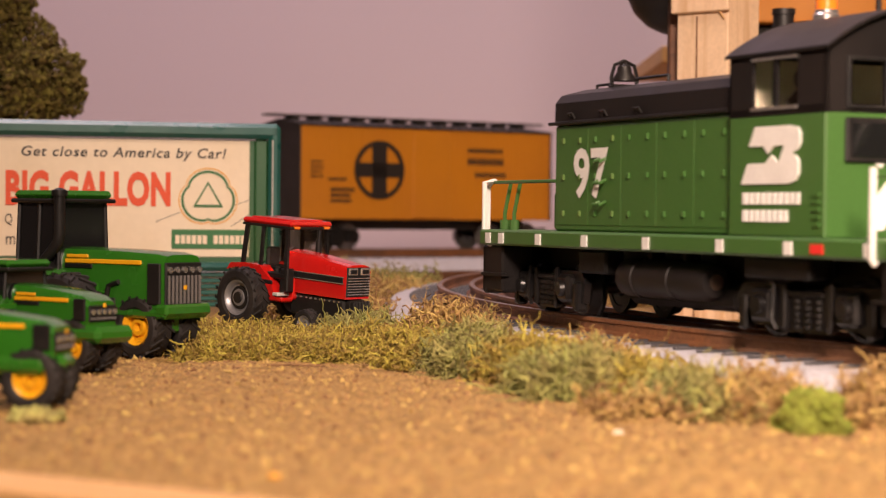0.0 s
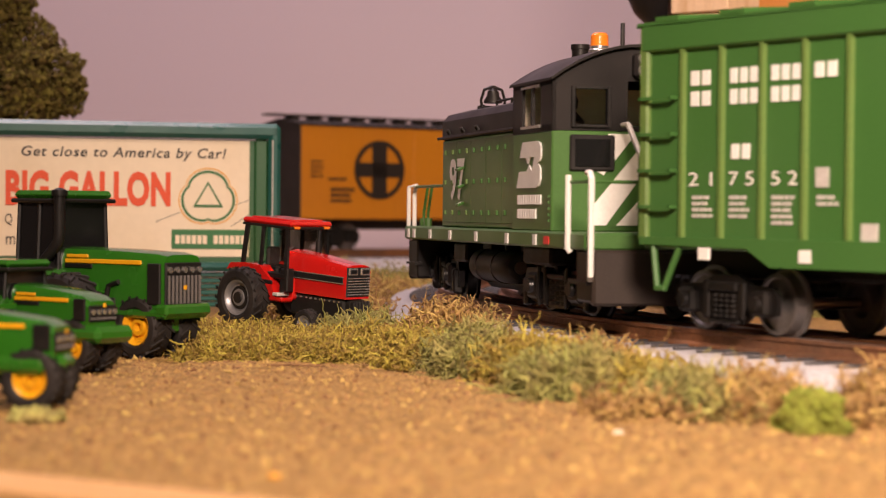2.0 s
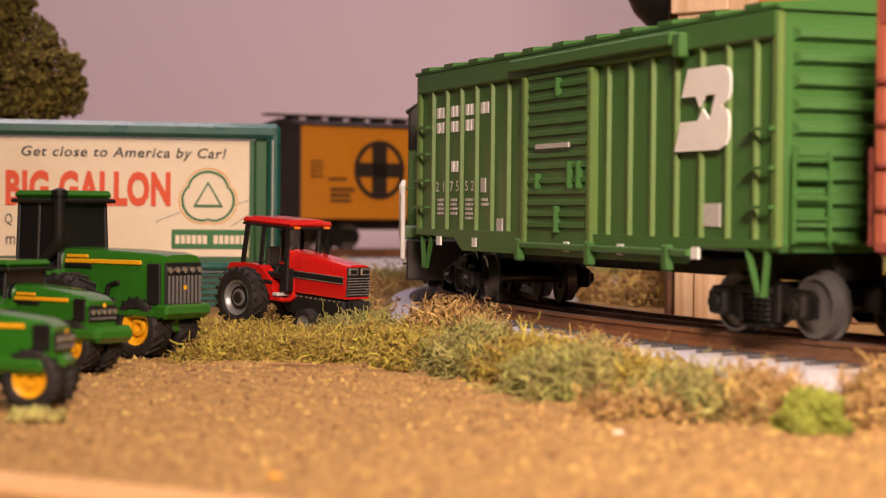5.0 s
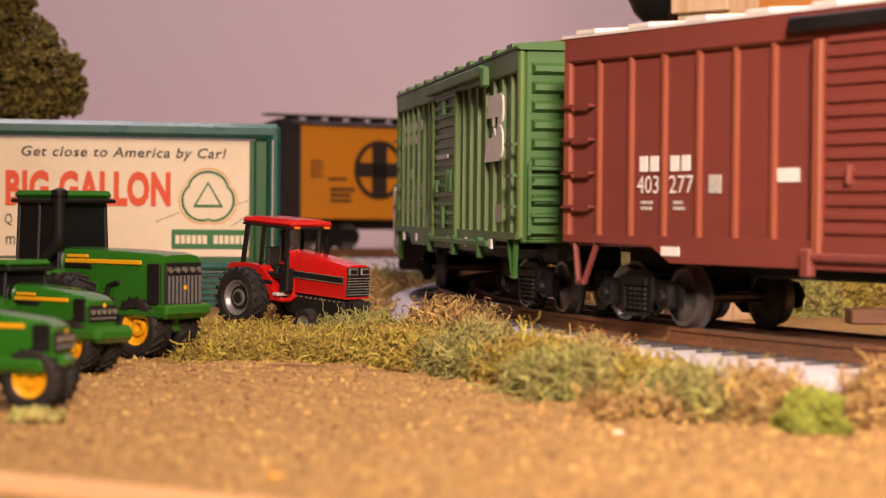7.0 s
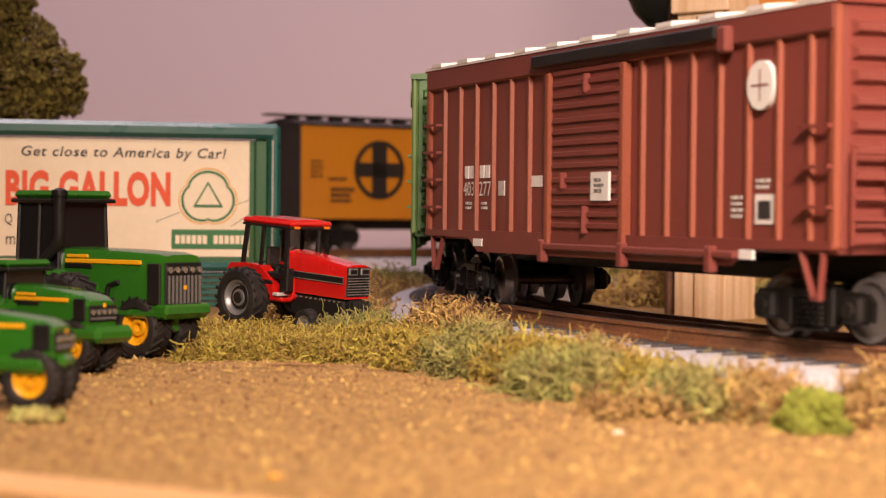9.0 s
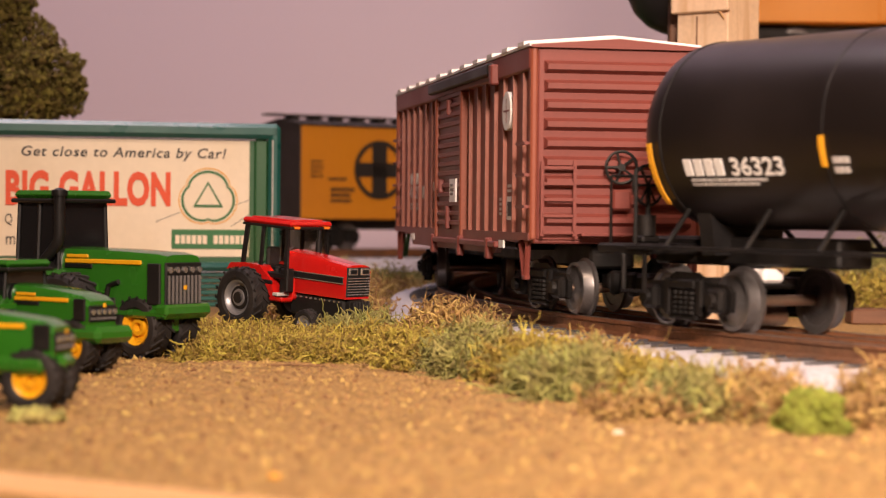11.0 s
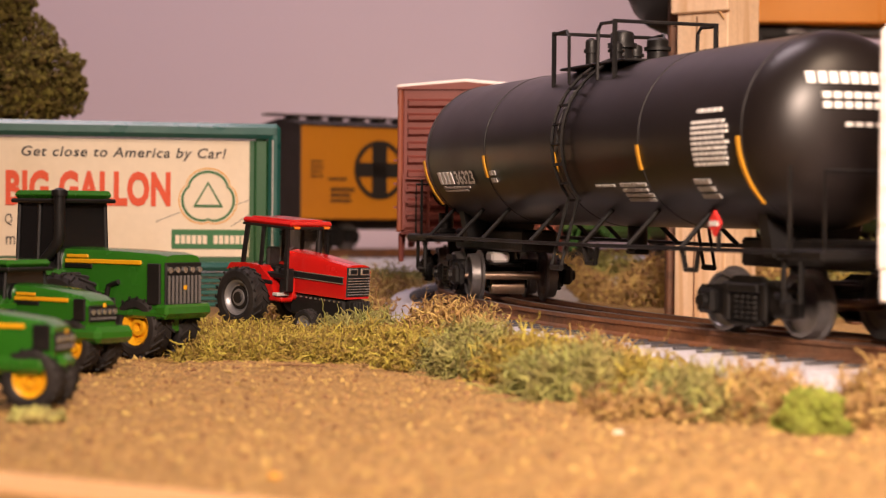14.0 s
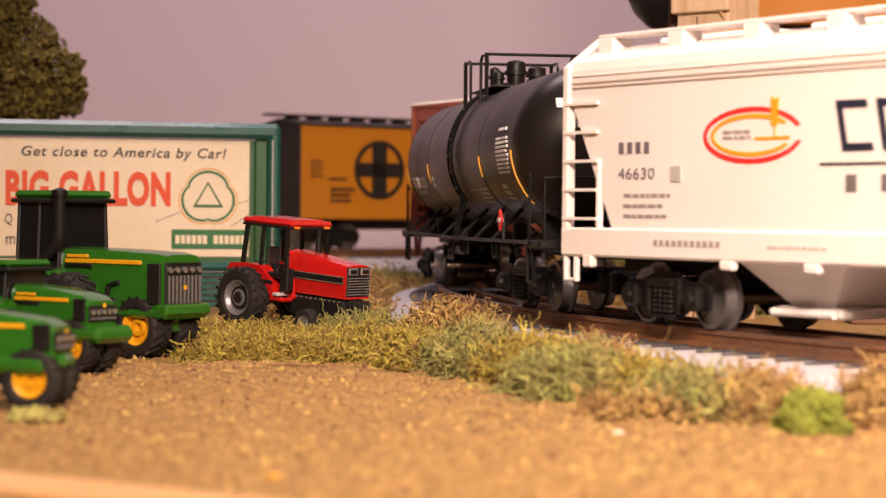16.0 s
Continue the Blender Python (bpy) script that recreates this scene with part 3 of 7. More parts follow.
FRAME_L = sideframe_mesh().mesh("sideframe", GRIME)
FRAME_R = sideframe_mesh().move(Matrix.Diagonal((1, -1, 1, 1)))
FRAME_R.f = [f[::-1] for f in FRAME_R.f]
FRAME_R = FRAME_R.mesh("sideframe", GRIME)
BOLSTER = Shape().box((-0.0055, 0.0055), (-0.0212, 0.0212), (0.0085, 0.0165), 0.001).box((-0.021, 0.021), (-0.006, 0.006), (0.0135, 0.0160), 0.001).cyl((0, 0, 0.016), (0, 0, 0.0205), 0.006).mesh("truck", GRIME)
BEAM = Shape().box((-0.0035, -0.0015), (-0.0200, 0.0200), (0.0075, 0.0105), 0.0004).box((0.0015, 0.0035), (-0.0200, 0.0200), (0.0075, 0.0105), 0.0004).mesh("brake_beam", GRIME)
TURNING, RUNNING, SWIVELS = [], [], []


def truck(car, x):
    tk = part("truck", BOLSTER, GRIME, car, "", pose(x, 0, 0))
    part("sideframe", FRAME_L, GRIME, tk)
    part("sideframe", FRAME_R, GRIME, tk)
    part("brake_beam", BEAM, GRIME, tk)
    for k in (0.019, -0.019):
        w = part("wheelset", WHEELSET, STEEL, tk, "worn steel wheels on one axle", pose(k, 0, WHEEL_R))
        TURNING.append((w, k))
        part("axle", AXLE_MESH, AXLE, tk, "", pose(k, 0, WHEEL_R))
    SWIVELS.append((tk, car, x))
    return tk


def coupler(car, x, s):
    sh = Shape().box((x, x + s * 0.016), (-0.0030, 0.0030), (0.0100, 0.0150), 0.0006).box((x + s * 0.013, x + s * 0.022), (-0.0055, 0.0045), (0.0090, 0.0165), 0.0014)
    sh.box((x + s * 0.019, x + s * 0.023), (0.0015, 0.0055), (0.0085, 0.0170), 0.001)
    part("coupler", sh, GRIME, car, "blackened knuckle coupler")


def side_pose(x, z, y=0.0329):
    """Writing on the left side: its x runs to the rear."""
    return Matrix.Translation((x, y, z)) @ Matrix(((-1, 0, 0, 0), (0, 0, 1, 0), (0, 1, 0, 0), (0, 0, 0, 1)))


def plate(name, car, material, x, z, w, h, y=0.0329, label=""):
    """A thin raised patch of paint on the left side, from x rearwards and z upwards."""
    return part(name, Shape().box((x - w, x), (y - 0.0006, y + 0.00025), (z, z + h)), material, car, label)


def bars(car, material, x, z, w, lines, h=0.0011, gap=0.0019, y=0.0329, seed=1):
    """Writing too small to read, as plain bars in lines."""
    r = random.Random(seed)
    sh = Shape()
    for i in range(lines):
        a, end = x, x - w * r.uniform(0.75, 1.0)
        while a > end + 0.0008:
            b = max(end, a - r.uniform(0.0015, 0.0045))
            sh.box((b, a), (y - 0.0005, y + 0.00015), (z - i * gap, z - i * gap + h))
            a = b - 0.0007
    part("stencil", sh, material, car)


def letter_bars(car, material, x, z, h, count, wide=0.0030, gap=0.0007, y=0.0329):
    """A company's name as plain blocks, one for each letter."""
    sh = Shape()
    for i in range(count):
        a = x - i * (wide + gap)
        sh.box((a - wide * 0.86, a), (y - 0.0005, y + 0.0002), (z + h * 0.06, z + h * 0.94))
    part("name_lettering", sh, material, car, "row of plain lettering blocks")


RIBS = [0.1372 - 0.01718 * k for k in range(6)] + [-0.0400 - 0.01708 * k for k in range(7)]


def boxcar(name, label, body_mat, rib_mat, roof_mat, black_rail):
    car = thing(name, label, "boxcar")
    hl, hw = 0.1555, 0.0312
    part("body", Shape().box((-hl, hl), (-hw, hw), (0.0262, 0.0975), 0.0006), body_mat, car)
    # ribs and posts take the lighter material with edge light painted in
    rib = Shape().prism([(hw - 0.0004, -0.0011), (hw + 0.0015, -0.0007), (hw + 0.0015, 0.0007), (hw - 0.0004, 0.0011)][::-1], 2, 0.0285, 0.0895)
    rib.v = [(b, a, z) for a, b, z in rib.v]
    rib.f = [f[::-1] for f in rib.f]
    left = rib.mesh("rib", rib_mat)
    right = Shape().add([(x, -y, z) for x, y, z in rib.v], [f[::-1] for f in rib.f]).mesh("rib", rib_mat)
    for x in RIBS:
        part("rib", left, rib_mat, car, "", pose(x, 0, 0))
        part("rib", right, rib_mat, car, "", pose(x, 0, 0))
    for s in (1, -1):
        y0, y1 = sorted((s * (hw - 0.0003), s * (hw + 0.0020)))
        part("top_rail", Shape().box((-hl, hl), (y0, y1), (0.0890, 0.0978), 0.0007), body_mat, car)
        sill = [(hl, 0.0275), (0.1080, 0.0270), (0.0980, 0.0215), (-0.0980, 0.0215), (-0.1080, 0.0270), (-hl, 0.0275), (-hl, 0.0300), (hl, 0.0300)]
        part("side_sill", Shape().prism([(z, x) for x, z in sill], 1, y0, y1), body_mat, car)
        for e in (1, -1):
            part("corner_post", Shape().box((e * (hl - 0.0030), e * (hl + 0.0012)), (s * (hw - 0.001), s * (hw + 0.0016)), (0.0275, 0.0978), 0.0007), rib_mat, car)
            post = Shape()
            for a, b in (((e * 0.1500, 0.0270), (e * 0.1480, 0.0135)), ((e * 0.1380, 0.0270), (e * 0.1450, 0.0135))):
                post.tube([(a[0], s * 0.0318, a[1]), (b[0], s * 0.0318, b[1])], 0.0011, 6)
            post.box((e * 0.1440, e * 0.1490), (s * 0.0307, s * 0.0329), (0.0128, 0.0146), 0.0004)
            part("stirrup_step", post, body_mat, car)
    # doors with pressed ridges
    slat = Shape().prism([(0.0310, 0.0), (0.0338, 0.0011), (0.0338, 0.0026), (0.0310, 0.0037)], 0, -0.0262, 0.0262)
    for s in (1, -1):
        door = part("door", Shape().box((-0.0285, 0.0305), (s * 0.0300, s * 0.0328), (0.0270, 0.0890), 0.0006), body_mat, car, "", pose(0, 0, 0))
        for k in range(14):
            z = 0.0310 + 0.0041 * k + (0.0012 if k > 4 else 0) + (0.0010 if k > 9 else 0)
            m = pose(0.0010, 0, z) @ Matrix.Diagonal((1, s, 1, 1)) if s > 0 else pose(0.0010, 0, z + 0.0037, 180)
            if k == 0:
                mesh = slat.mesh("ridge", body_mat)
            part("ridge", mesh, body_mat, door, "", m)
        for x, z0, z1 in ((-0.0005, 0.030, 0.040), (0.0175, 0.046, 0.052), (-0.0010, 0.080, 0.087)) + (() if black_rail else ((-0.012, 0.046, 0.056), (-0.020, 0.046, 0.056))):
            part("latch", Shape().box((x - 0.0009, x + 0.0009), (s * 0.0325, s * 0.0352), (z0, z1), 0.0004), body_mat, door)
        for x in (0.0310, -0.0290):
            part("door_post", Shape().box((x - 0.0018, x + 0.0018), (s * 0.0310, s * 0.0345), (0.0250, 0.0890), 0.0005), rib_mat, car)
        part("door_track", Shape().box((-0.105, 0.0340), (s * 0.0325, s * 0.0352), (0.0238, 0.0262), 0.0005), body_mat, car)
        for x in (0.0340, -0.0300, -0.0900):
            part("bracket", Shape().box((x - 0.0022, x + 0.0022), (s * 0.0325, s * 0.0356), (0.0190, 0.0275), 0.0006), body_mat, car)
        part("door_rail", Shape().box((-0.0940, 0.0420), (s * 0.0330, s * 0.0362), (0.0912, 0.0958), 0.0006), BLACK if black_rail else body_mat, car, "black door rail" if black_rail else "")
        part("rail_stop", Shape().box((-0.1005, -0.0950), (s * 0.0325, s * 0.0360), (0.0870, 0.0950), 0.0006), body_mat, car)
    # roof with raised seams
    peak = [(-0.0335, 0.0975), (0.0335, 0.0975), (0.0335, 0.0985), (0.0, 0.1015), (-0.0335, 0.0985)]
    roof = part("roof", Shape().prism(peak, 0, -hl - 0.0015, hl + 0.0015), roof_mat, car, "white weathered roof" if roof_mat is ROOFWHITE else "")
    seam = Shape().prism([(-0.0338, 0.0984), (-0.0338, 0.0999), (0, 0.1028), (0.0338, 0.0999), (0.0338, 0.0984), (0, 0.1012)], 0, -0.0052, 0.0052).mesh("seam", roof_mat)
    for k in range(11):
        part("seam", seam, roof_mat, roof, "", pose(-0.143 + 0.0286 * k, 0, 0))
    for e in (1, -1):
        part("gable", Shape().prism([(-0.0330, 0.0970), (0.0330, 0.0970), (0.0330, 0.0980), (0.0, 0.1007), (-0.0330, 0.0980)], 0, *sorted((e * (hl + 0.0010), e * (hl + 0.0024)))), body_mat, car)
    # corrugated ends, ladders and brake wheel
    ridge = Shape().add([(0, -0.028, 0), (0, 0.028, 0), (0.0028, 0.027, 0.0014), (0.0028, -0.027, 0.0014), (0.0028, 0.027, 0.0034), (0.0028, -0.027, 0.0034), (0, 0.028, 0.0048), (0, -0.028, 0.0048)],
                        [(0, 1, 2, 3), (3, 2, 4, 5), (5, 4, 6, 7), (1, 6, 4, 2), (0, 3, 5, 7), (0, 7, 6, 1)]).mesh("end_ridge", body_mat)
    for e in (1, -1):
        end = part("end_panel", Shape().box((e * (hl - 0.0005), e * (hl + 0.0008)), (-0.0300, 0.0300), (0.0275, 0.0975), 0.0004), body_mat, car)
        for k in range(9):
            m = pose(e * (hl + 0.0006), 0, 0.0325 + 0.0069 * k, 0, 0, 0 if e > 0 else 180)
            part("end_ridge", ridge, body_mat, end, "", m)
        ladder = Shape()
        for y in (0.0290, 0.0170):
            ladder.box((e * (hl + 0.0034), e * (hl + 0.0046)), (y - 0.0006, y + 0.0006), (0.0290, 0.0560))
        for k in range(5):
            ladder.box((e * (hl + 0.0036), e * (hl + 0.0046)), (0.0170, 0.0290), (0.0300 + 0.0058 * k, 0.0310 + 0.0058 * k))
        part("ladder", ladder, body_mat, car)
        grab = Shape()
        for k in range(4 if e > 0 else 3):
            z = 0.0390 + 0.0115 * k
            grab.box((e * 0.1400, e * 0.1550), (0.0335, 0.0347), (z, z + 0.0011))
            for x in (0.1405, 0.1545):
                grab.box((e * x - 0.0006, e * x + 0.0006), (0.0315, 0.0347), (z, z + 0.0011))
        part("grab_iron", grab, body_mat if not black_rail else OXIDE, car)
    wheel = Shape()
    ring = [(-hl - 0.0052, 0.0 + 0.0058 * math.cos(t), 0.0540 + 0.0058 * math.sin(t)) for t in (2 * math.pi * k / 20 for k in range(21))]
    wheel.tube(ring, 0.0006, 5)
    for k in range(5):
        t = 2 * math.pi * k / 5
        wheel.tube([(-hl - 0.0052, 0, 0.0540), (-hl - 0.0052, 0.0058 * math.cos(t), 0.0540 + 0.0058 * math.sin(t))], 0.0005, 5)
    wheel.cyl((-hl - 0.0005, 0, 0.0540), (-hl - 0.0058, 0, 0.0540), 0.0014)
    part("brake_wheel", wheel, BLACK, car, "dark spoked brake wheel")
    part("brake_box", Shape().box((-hl - 0.0052, -hl), (-0.0040, 0.0030), (0.0385, 0.0460), 0.0008), body_mat, car)
    part("walkway", Shape().box((-hl - 0.0070, -hl), (-0.0150, 0.0150), (0.0290, 0.0300), 0.0002), body_mat, car)
    part("underframe", Shape().box((-0.150, 0.150), (-0.0085, 0.0085), (0.0170, 0.0262), 0.001).box((-0.095, 0.095), (-0.0240, 0.0240), (0.0228, 0.0262), 0.001)
         , GRIME, car)
    for s in (1, -1):
        truck(car, s * 0.1240)
        coupler(car, s * 0.146, s)
    return car


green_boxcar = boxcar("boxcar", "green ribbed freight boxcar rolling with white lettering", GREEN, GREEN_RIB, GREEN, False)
# name blocks between the ribs, in two lines, and the car's number
for x0, n1, n2 in ((0.1340, 2, 2), (0.1168, 3, 3), (0.0996, 3, 3), (0.0823, 2, 0)):
    wide = 0.0040 if n1 == 2 else 0.0033
    letter_bars(green_boxcar, WHITE, x0, 0.0772, 0.0052, n1, wide, 0.0009, 0.0314)
    if n2:
        letter_bars(green_boxcar, WHITE, x0, 0.0708, 0.0052, n2, wide, 0.0009, 0.0314)
letter_bars(green_boxcar, WHITE, 0.1160, 0.0540, 0.0052, 2, 0.0036, 0.0009, 0.0314)
for x0, txt in ((0.1345, "2 1"), (0.1168, "7 5"), (0.0990, "5 2")):
    lettering("car_number", txt, WHITE, green_boxcar, side_pose(x0, 0.0462, 0.0317), 0.0105, 0.0042)
for i, (x0, n) in enumerate(((0.1330, 4), (0.1168, 4), (0.0990, 5), (0.0810, 2))):
    bars(green_boxcar, SOFTWHITE, x0, 0.0420, 0.0090, n, y=0.0314, seed=i)
plate("placard", green_boxcar, SOFTWHITE, 0.0815, 0.0455, 0.0048, 0.0058, 0.0314)
plate("placard", green_boxcar, SOFTWHITE, 0.0640, 0.0290, 0.0060, 0.0060, 0.0314)
plate("placard", green_boxcar, SOFTWHITE, -0.1090, 0.0335, 0.0110, 0.0072, 0.0314)
plate("door_stripe", green_boxcar, SOFTWHITE, 0.0190, 0.0612, 0.0300, 0.0018, 0.0341)
for x in (0.1280, 0.0860, -0.0060, -0.0510, -0.1050):
    plate("reflector", green_boxcar, WHITE, x, 0.0232, 0.0046, 0.0038, 0.0333, "small white square marker")


def railway_emblem(car, x, z, w, h, y):
    """A plain two-lobed white emblem with a notch in the body colour."""
    def p(u, v):
        return (z + v * h, x - u * w)
    lobes = [p(0.0, 0.0), p(0.80, 0.0), p(0.93, 0.05), p(0.98, 0.16), p(0.98, 0.38), p(0.94, 0.47), p(0.86, 0.52), p(0.96, 0.58), p(1.0, 0.68), p(1.0, 0.86), p(0.95, 0.96), p(0.84, 1.0),
             p(0.24, 1.0), p(0.13, 0.66), p(0.38, 0.66), p(0.46, 0.52), p(0.56, 0.66), p(0.74, 0.66), p(0.64, 0.36), p(0.52, 0.50), p(0.42, 0.36), p(0.11, 0.36)]
    sh = Shape().prism(lobes, 1, y - 0.0004, y + 0.0003)
    return part("emblem", sh, WHITE, car, "white two-lobed emblem")


railway_emblem(green_boxcar, -0.0920, 0.0572, 0.0365, 0.0260, 0.0328)

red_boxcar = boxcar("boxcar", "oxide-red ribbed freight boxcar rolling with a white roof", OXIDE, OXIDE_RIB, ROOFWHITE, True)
for z in (0.0508,):
    letter_bars(red_boxcar, WHITE, 0.1158, z, 0.0058, 2, 0.0046, 0.0009, 0.0314)
    letter_bars(red_boxcar, WHITE, 0.1000, z, 0.0058, 2, 0.0046, 0.0009, 0.0314)
lettering("car_number", "403", WHITE, red_boxcar, side_pose(0.1168, 0.0440, 0.0317), 0.0112, 0.0058)
lettering("car_number", "277", WHITE, red_boxcar, side_pose(0.1004, 0.0440, 0.0317), 0.0120, 0.0058)
bars(red_boxcar, SOFTWHITE, 0.1150, 0.0405, 0.0070, 2, y=0.0314, seed=7)
bars(red_boxcar, SOFTWHITE, 0.0985, 0.0405, 0.0070, 2, y=0.0314, seed=8)
plate("placard", red_boxcar, SOFTWHITE, 0.0812, 0.0440, 0.0056, 0.0058, 0.0314)
plate("placard", red_boxcar, WHITE, 0.0500, 0.0472, 0.0092, 0.0042, 0.0314)
plate("door_placard", red_boxcar, WHITE, -0.0065, 0.0418, 0.0140, 0.0100, 0.0344, "white paper placard on the door")
bars(red_boxcar, GREYTEXT, -0.0095, 0.0485, 0.0075, 3, y=0.0347, seed=9)
part("round_emblem", Shape().cyl((-0.1165, 0.0310, 0.0760), (-0.1165, 0.0332, 0.0760), 0.0074, n=32), WHITE, red_boxcar, "white round emblem")
part("emblem_bar", Shape().box((-0.11682, -0.11618), (0.0330, 0.0333), (0.0712, 0.0808)).box((-0.1213, -0.1117), (0.0330, 0.0333), (0.07568, 0.07632)), OXIDE, red_boxcar)
bars(red_boxcar, SOFTWHITE, -0.0975, 0.0420, 0.0080, 4, y=0.0314, seed=10)
bars(red_boxcar, SOFTWHITE, -0.1120, 0.0470, 0.0090, 2, y=0.0314, seed=12)
plate("placard", red_boxcar, WHITE, -0.1120, 0.0345, 0.0110, 0.0090, 0.0314)
plate("placard", red_boxcar, INK, -0.1140, 0.0360, 0.0070, 0.0055, 0.0316)
plate("sill_label", red_boxcar, WHITE, 0.1020, 0.0238, 0.0090, 0.0030, 0.0333)
plate("sill_label", red_boxcar, WHITE, -0.1060, 0.0238, 0.0080, 0.0030, 0.0333)


# ---- tank car ----
def tank_car():
    car = thing("tank_car", "black tank car rolling with white stencils and yellow stripes", "tank car")
    zc, r = 0.0635, 0.0310
    prof = []
    for k in range(9):
        t = math.pi / 2 * k / 8
        prof.append((-0.1520 - 0.0185 * math.cos(t), max(0.0006, r * math.sin(t) ** 0.8)))
    prof += [(-a, b) for a, b in prof[::-1]]
    prof = [(a + 0.0150 if a < 0 else a, b) for a, b in prof]
    part("tank", Shape().lathe(prof, (0, 0, zc), 0, 64), TANK, car, "glossy black cylindrical tank")
    for x in (-0.1365, -0.0640, 0.0060, 0.0820, 0.1515):
        part("weld_band", Shape().lathe([(-0.0005, r), (-0.0004, r + 0.0002), (0.0004, r + 0.0002), (0.0005, r)], (x, 0, zc), 0, 64), BLACK, car)
    for x, lo, hi in ((0.1560, -46, -6), (0.0820, -22, -5), (0.0080, -20, -6), (-0.0640, -21, -5), (-0.1350, -46, -4)):
        sh, n = Shape(), 8
        for k in range(n):
            a, b = radians(lo + (hi - lo) * k / n), radians(lo + (hi - lo) * (k + 1) / n)
            q = [(x + s * 0.0009, (r + d) * math.cos(t), zc + (r + d) * math.sin(t)) for d in (0.0002, 0.0008) for t in (a, b) for s in (-1, 1)]
            sh.add(q, [(4, 5, 7, 6), (0, 2, 3, 1), (0, 1, 5, 4), (2, 6, 7, 3), (0, 4, 6, 2), (1, 3, 7, 5)])
        part("stripe", sh, YELLOW, car, "yellow reflective stripe")

    def wrap(me, x0, ang):
        """Lays a flat mesh on the round shell, its lower edge at the angle over the tank's middle."""
        for v in me.vertices:
            t, d = radians(ang) + v.co.y / r, r + 0.0004 + v.co.z
            v.co = (x0 - v.co.x, d * math.cos(t), zc + d * math.sin(t))

    def on_tank(x0, ang, w, h, name="stencil", mat=WHITE, lines=1, seed=0, text=None):
        if text:
            ob = lettering(name, text, mat, car, Matrix(), w, h, bold=0.028)
            wrap(ob.data, x0, ang)
            return ob
        rr, sh = random.Random(seed), Shape()
        for i in range(lines):
            a = 0.0
            end = w * rr.uniform(0.85, 1)
            while a < end - 0.0006:
                b = min(end, a + rr.uniform(0.0015, 0.0042))
                sh.box((a, b), (h * (lines - 1 - i) / max(1, lines), h * (lines - 0.40 - i) / max(1, lines)), (-0.0003, 0.0002))
                a = b + 0.0006
        ob = part(name, sh, mat, car)
        wrap(ob.data, x0, ang)
        return ob

    letters = Shape()
    for i in range(4):
        letters.box((i * 0.0046, i * 0.0046 + 0.0033), (0.0003, 0.0058), (-0.0003, 0.0002))
    wrap(part("name_lettering", letters, WHITE, car, "row of plain lettering blocks").data, 0.1415, -27)
    on_tank(0.1210, -27, 0.0225, 0.0062, "car_number", WHITE, text="36323")
    on_tank(0.1400, -33, 0.0330, 0.0030, lines=2, seed=2, mat=SOFTWHITE)
    on_tank(0.0785, -26, 0.0070, 0.0062, "placard", SOFTWHITE, lines=2, seed=3)
    on_tank(-0.1040, -20, 0.0250, 0.0150, lines=9, seed=4)
    on_tank(-0.1070, 11, 0.0170, 0.0022, lines=1, seed=5)
    on_tank(-0.0210, -32, 0.0170, 0.0014, lines=1, seed=6, mat=SOFTWHITE)
    on_tank(-0.0420, -44, 0.0230, 0.0085, lines=4, seed=7, mat=SOFTWHITE)
    on_tank(-0.0990, -42, 0.0130, 0.0085, lines=3, seed=8, mat=SOFTWHITE)
    # stencils on the rear head
    head = Shape()
    rr = random.Random(3)
    for row, (z, h, y0, w) in enumerate(((0.0770, 0.0036, 0.017, 0.033), (0.0725, 0.0020, 0.013, 0.024), (0.0695, 0.0020, 0.013, 0.024), (0.0640, 0.0014, 0.006, 0.012))):
        a = y0
        while a > y0 - w:
            head.box((-0.1690 if abs(a) < 0.009 else -0.1670, -0.1600), (a - 0.0024, a), (z, z + h))
            a -= 0.0034
    flat = [(min(-0.1520 - 0.0185 * math.sqrt(max(0, 1 - min(1, (math.hypot(y, z - zc) / r)) ** 2.5)) - 0.0006, -0.1520) if x < -0.1605 else -0.1600, y, z) for x, y, z in head.v]
    head.v = [(x + 0.0150, y, z) for x, y, z in flat]
    part("head_stencil", head, WHITE, car)
    # frame, steps, platform and rails
    truck_at = {1: 0.1445, -1: -0.1260}
    for e in (1, -1):
        part("stub_sill", Shape().box((e * 0.0950, e * 0.1780), (-0.0080, 0.0080), (0.0206, 0.0300), 0.001), GRIME, car)
        part("end_sill", Shape().box((e * 0.1560, e * 0.1830), (-0.0300, 0.0300), (0.0240, 0.0275), 0.0008), GRIME, car)
        saddle = [(-0.0150, 0.0240), (0.0150, 0.0240), (0.0175, 0.0378), (0.0120, 0.0345), (0, 0.0325), (-0.0120, 0.0345), (-0.0175, 0.0378)]
        part("saddle", Shape().prism(saddle, 0, truck_at[e] - 0.0030, truck_at[e] + 0.0030), BLACK, car)
        for s in (1, -1):
            part("stirrup_step", Shape().tube([(e * 0.170, s * 0.029, 0.0260), (e * 0.170, s * 0.029, 0.0120), (e * 0.160, s * 0.029, 0.0120), (e * 0.160, s * 0.029, 0.0260)], 0.0009, 6), GRIME, car)
            part("handrail_post", Shape().tube([(e * 0.1640, s * 0.0295, 0.0270), (e * 0.1640, s * 0.0295, 0.0520)], 0.0007, 6), GRIME, car)
    placard = Shape().box((-0.0030, 0.0030), (-0.0005, 0.0005), (-0.0030, 0.0030), 0.0002)
    part("hazard_placard", placard, RED, car, "red diamond placard on a holder", pose(-0.1245, 0.0330, 0.0345, 0, 45))
